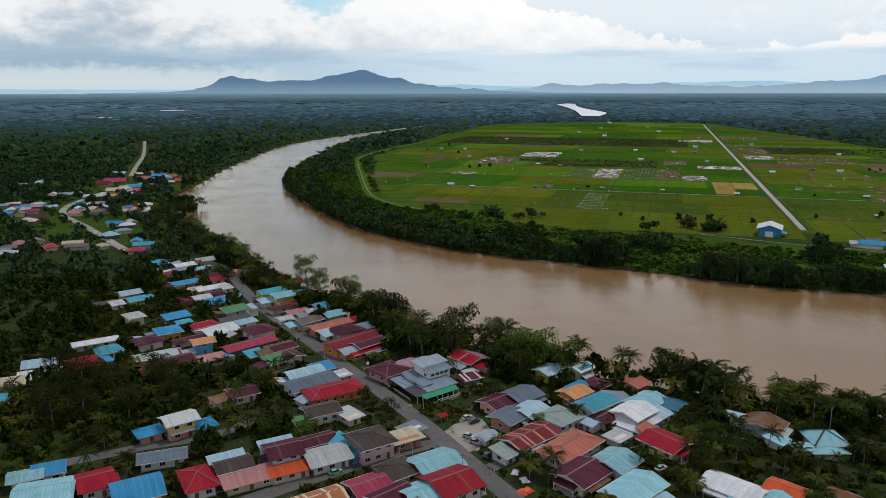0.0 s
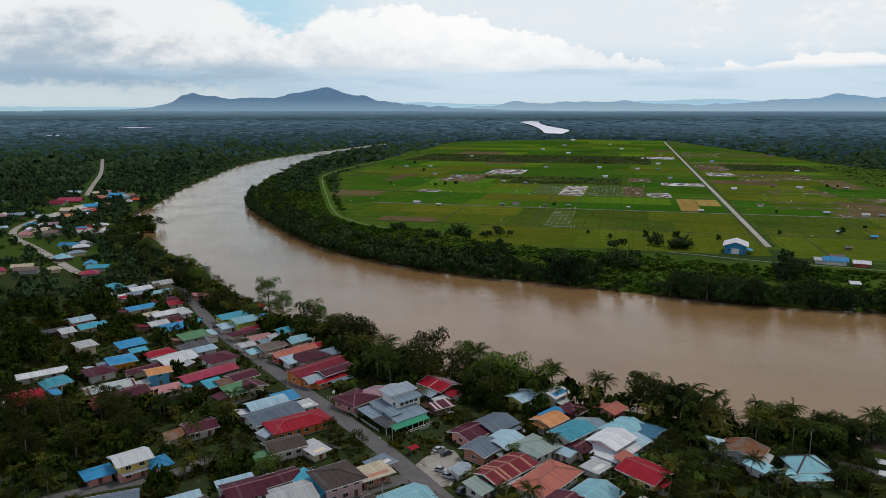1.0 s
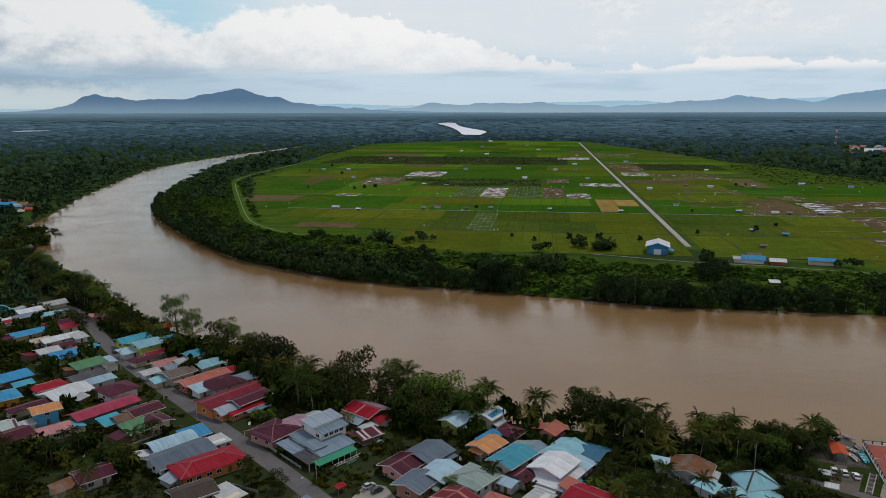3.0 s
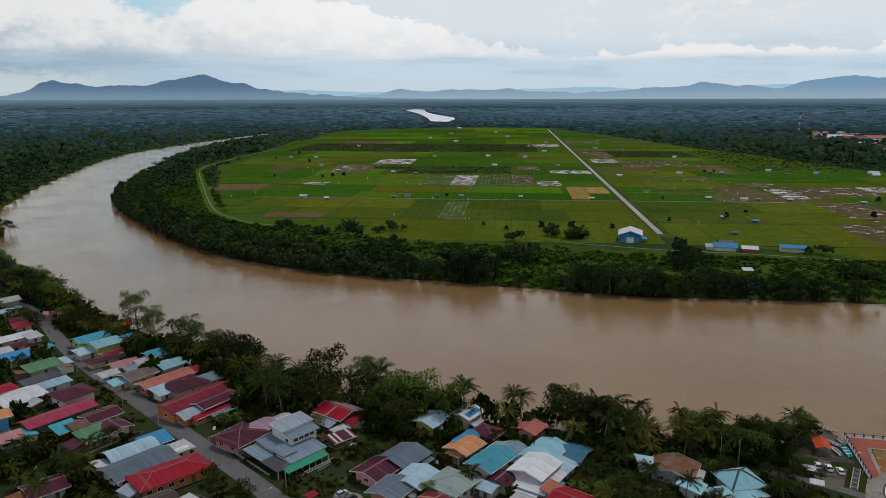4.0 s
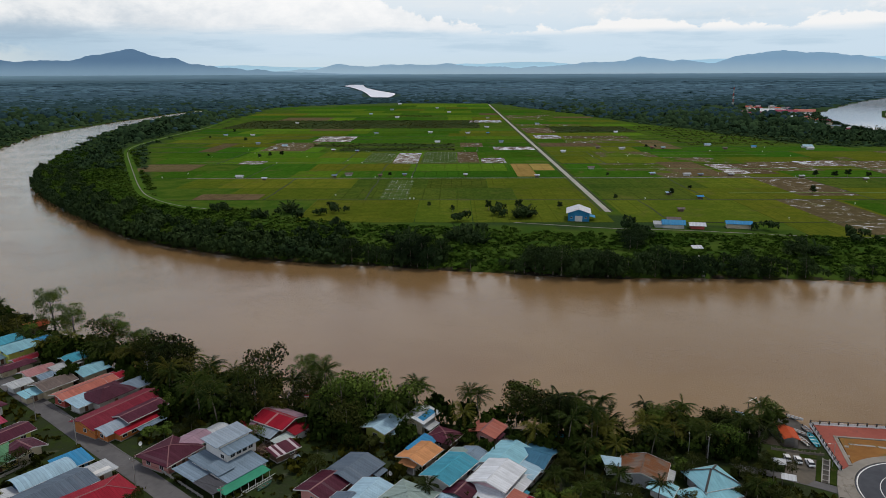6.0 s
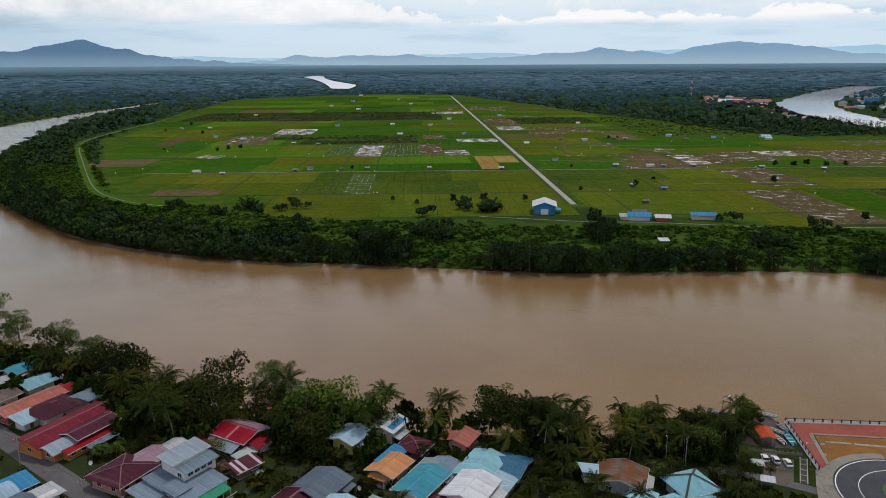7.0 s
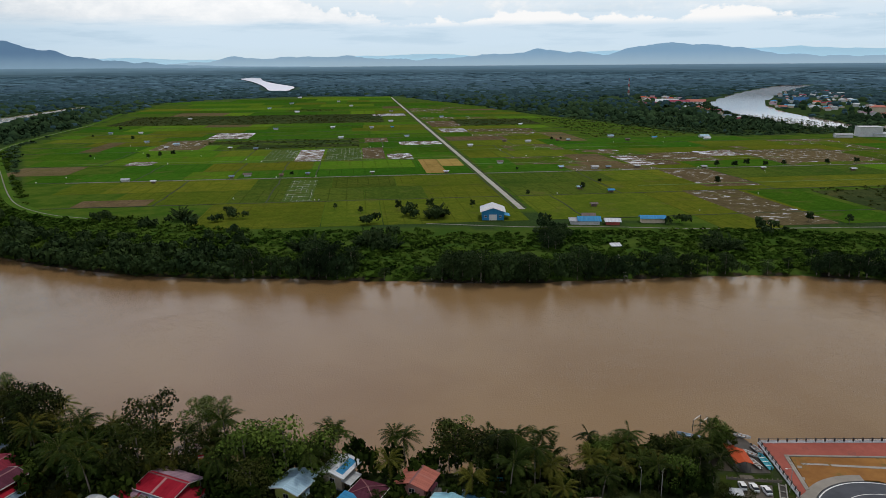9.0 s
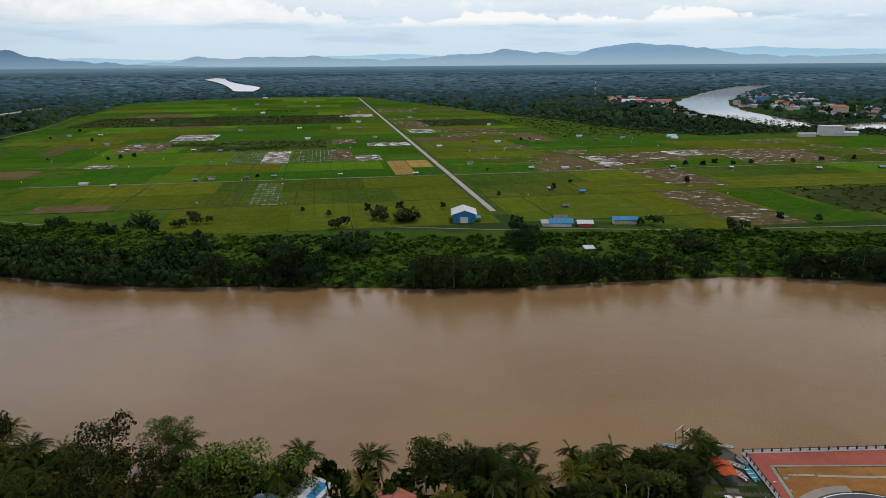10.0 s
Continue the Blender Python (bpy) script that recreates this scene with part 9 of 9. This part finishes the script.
    lawn = np.array([noise.noise(Vector((a * 0.045, b * 0.045, 4.0))) for a, b in zip(x, y)]) > 0.36
    keep &= ~(lawn & (near_house < 14))
    s = rng.uniform(0.5, 1.9, n) * np.where(rng.random(n) < 0.15, 1.6, 1)
    stuff("garden_greenery", np.stack([x, y, 0 * x + 0.1, s, s * rng.uniform(0.6, 1.5, n)], 1)[keep], low, M_GARDEN, "green garden bushes between the village houses", "greenery", rng)
    # scrub on the far bank
    n = 44000
    x, y = rng.uniform(-240, 640, n), rng.uniform(180, 1250, n)
    d = away(x, y, BANK_FAR)
    ok = (d > 3) & (d < 112) & ~wet_or_near(x, y, 2) & (~inside(x, y, FIELD) | (away(x, y, [(61, 668), (145, 590), (235, 600), (330, 522), (376, 482), (518, 426), (700, 372)]) < 13)) & ~((x > 243) & (x < 290) & (y > 545) & (y < 600)) & (away(x, y, DIKE) > 7) & (away(x, y, [(140, 590), (200, 566), (269, 518), (333, 487), (444, 431), (640, 352)]) > 5)
    stuff("scrub", np.stack([x, y, 0 * x + 0.1, rng.uniform(1.8, 4.2, n) * np.where(rng.random(n) < 0.10, 1.5, 1)], 1)[ok], low, M_SCRUB, "low bright green scrub behind the mangroves", "scrub", rng, (0.35, 0.85))
    # overgrown plots in the fields
    spots = []
    for u0, u1, v0, v1 in FALLOW:
        k = int(min(3000, (u1 - u0) * (v1 - v0) / 95))
        u, v = rng.uniform(u0, u1, k), rng.uniform(v0, v1, k)
        px, py = field_xy(u, v)
        spots.append(np.stack([px, py, 0 * px + 0.2, rng.uniform(1.0, 2.6, k)], 1))
    stuff("fallow_scrub", np.concatenate(spots), low, M_FALLOW, "overgrown fallow plots between the paddies", "scrub", rng, (0.5, 0.9))
    # forest to the horizon: crowns grow with distance, as far as eyes can part them
    step, turn = 0.0225, 0.0053
    r = 420 * np.exp(np.arange(0, 3.35, step))
    a = np.radians(np.arange(-44, 62, math.degrees(turn)))
    R, A = np.meshgrid(r, a, indexing="ij")
    R = (R * np.exp(rng.uniform(-0.5, 0.5, R.shape) * step)).ravel()
    A = (A + rng.uniform(-0.5, 0.5, A.shape) * turn).ravel()
    x, y = HUB[0] + R * np.sin(A), HUB[1] + R * np.cos(A)
    size = np.maximum(4.5, R * 0.0042 * np.interp(R, [1900, 3200], [1.0, 1.55])) * rng.uniform(0.6, 1.4, R.shape)
    ok = ~wet_or_near(x, y, 3.0) & ~inside(x, y, FIELD)
    ok &= away(x, y, DIKE) > 11
    ok &= ~((away(x, y, BANK_FAR) < 115) & (y < 900) & (x > -130))
    ok &= ~((x < -20) & (y < 1000) & (x > -600)) & ~((x > 380) & (y < 420)) & ~((y < 780) & (x > -120) & (x < 1150) & (R < 1250))
    for lane, w in ROADS:
        ok &= away(x, y, lane) > w + 6
    for lx, ly, lr in ((1613, 2018, 260), (1930, 1560, 330), (1560, 1280, 200), (-700, 640, 0)):
        ok &= ~((np.hypot(x - lx, y - ly) < lr) & (rng.random(len(x)) < 0.75))
    glade = np.array([noise.noise(Vector((p * 0.0016, q * 0.0016, 5.0))) for p, q in zip(x, y)])
    ok &= ~((glade > 0.42) & (R < 2600) & (rng.random(len(x)) < 0.6))
    X, Y, Z = climb(x, y)
    shrink = np.hypot(X - HUB[0], Y - HUB[1]) / R
    size = size * shrink
    shore = np.full(len(x), 1e9)
    for edge in SHORES:
        shore = np.minimum(shore, away(x, y, edge))
    ok &= shore > size * 0.95
    field = away(x, y, FIELD + FIELD[:1])
    height = np.minimum(size, 9.0) * np.clip(np.minimum(shore, field) / 60, 0.45, 1.0) * np.interp(R, [2200, 3600, 6500], [1.0, 0.7, 0.3])
    # jittered distance picks which painted haze tint a crown gets
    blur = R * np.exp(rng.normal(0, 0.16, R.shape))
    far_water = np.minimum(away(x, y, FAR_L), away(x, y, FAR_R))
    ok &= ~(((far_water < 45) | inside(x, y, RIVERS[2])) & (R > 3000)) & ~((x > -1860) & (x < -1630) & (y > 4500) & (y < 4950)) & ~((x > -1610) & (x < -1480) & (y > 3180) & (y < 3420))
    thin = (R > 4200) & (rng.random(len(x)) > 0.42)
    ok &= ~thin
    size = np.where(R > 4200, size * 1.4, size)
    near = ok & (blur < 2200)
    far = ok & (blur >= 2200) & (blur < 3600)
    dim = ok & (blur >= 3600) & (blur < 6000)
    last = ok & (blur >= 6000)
    line = np.array(REACH_L)
    seg = np.concatenate([[0], np.cumsum(np.hypot(*np.diff(line, axis=0).T))])
    q = rng.uniform(seg[np.argmin(np.hypot(line[:, 0] - 1132, line[:, 1] - 1050))], seg[np.argmin(np.hypot(line[:, 0] - 1500, line[:, 1] - 1650))], 420)
    d = rng.uniform(3, 34, 420)
    shore_row = np.stack([np.interp(q, seg, line[:, 0]) - d * 0.82, np.interp(q, seg, line[:, 1]) + d * 0.4, 0 * q, rng.uniform(4.5, 8, 420), rng.uniform(3.5, 6.5, 420)], 1)
    leafy_near = near & (blur < 1500)
    near &= ~leafy_near
    crowns = [clump_template(q, 17, 0.46, 4, 1.0) for q in (91, 92, 93, 94)]
    stuff("near_forest", np.concatenate([np.stack([X, Y, Z - 0.3, size, height], 1)[leafy_near], shore_row]), crowns, M_FOREST, "dark leafy lowland forest around the fields", "forest", rng, (0.7, 1.2))
    stuff("forest", np.stack([X, Y, Z - 0.3, size, height], 1)[near], domes, M_FOREST, "dark lowland forest of many crowns", "forest", rng, (0.7, 1.3), True)
    stuff("distant_forest", np.stack([X, Y, Z - 0.3, size, height], 1)[far], domes, M_FOREST_MID, "dark forest far beyond the fields, hazed blue", "forest", rng, (0.7, 1.2), True)
    stuff("dim_forest", np.stack([X, Y, Z - 0.3, size, height], 1)[dim], domes, M_FOREST_DIM, "dim forest far beyond the fields, hazed a paler blue", "forest", rng, (0.7, 1.2), True)
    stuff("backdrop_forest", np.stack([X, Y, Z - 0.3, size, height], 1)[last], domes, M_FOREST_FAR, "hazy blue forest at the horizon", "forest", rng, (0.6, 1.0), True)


SPOTS = []
GROVE = [(-119, 246, 14), (-134, 252, 15), (-104, 256, 13), (-140, 236, 14), (-109, 233, 12), (-122, 228, 13), (-97, 244, 12), (-131, 225, 12), (-147, 262, 14), (-112, 266, 12)]
# haze painted into the leaf colours: bluer and paler with distance, farthest two glow
M_FOREST_MID = surface("mid_forest_hazed_leaves", (0.020, 0.044, 0.049), (0.037, 0.069, 0.076), 160.0, 0.9, island=0.3, spec=0.0)
M_FOREST_DIM = surface("dim_forest_hazed_leaves", (0.031, 0.060, 0.078), (0.052, 0.090, 0.118), 200.0, 0.9, island=0.25, spec=0.0, glow=0.3)
M_FOREST_FAR = surface("far_forest_hazed_leaves", (0.050, 0.094, 0.122), (0.074, 0.128, 0.164), 260.0, 0.9, island=0.15, spec=0.0, glow=0.4)
M_THICKET = surface("thicket_leaves", (0.0085, 0.0170, 0.0034), (0.0255, 0.0391, 0.0068), 9.0, 0.8, island=0.4, spec=0.0)
M_GARDEN = surface("garden_leaves", (0.0135, 0.0187, 0.0030), (0.0527, 0.0480, 0.0066), 9.0, 0.8, island=0.6, spec=0.0)
plant_village()
plant_far_bank()
plant_stuff()

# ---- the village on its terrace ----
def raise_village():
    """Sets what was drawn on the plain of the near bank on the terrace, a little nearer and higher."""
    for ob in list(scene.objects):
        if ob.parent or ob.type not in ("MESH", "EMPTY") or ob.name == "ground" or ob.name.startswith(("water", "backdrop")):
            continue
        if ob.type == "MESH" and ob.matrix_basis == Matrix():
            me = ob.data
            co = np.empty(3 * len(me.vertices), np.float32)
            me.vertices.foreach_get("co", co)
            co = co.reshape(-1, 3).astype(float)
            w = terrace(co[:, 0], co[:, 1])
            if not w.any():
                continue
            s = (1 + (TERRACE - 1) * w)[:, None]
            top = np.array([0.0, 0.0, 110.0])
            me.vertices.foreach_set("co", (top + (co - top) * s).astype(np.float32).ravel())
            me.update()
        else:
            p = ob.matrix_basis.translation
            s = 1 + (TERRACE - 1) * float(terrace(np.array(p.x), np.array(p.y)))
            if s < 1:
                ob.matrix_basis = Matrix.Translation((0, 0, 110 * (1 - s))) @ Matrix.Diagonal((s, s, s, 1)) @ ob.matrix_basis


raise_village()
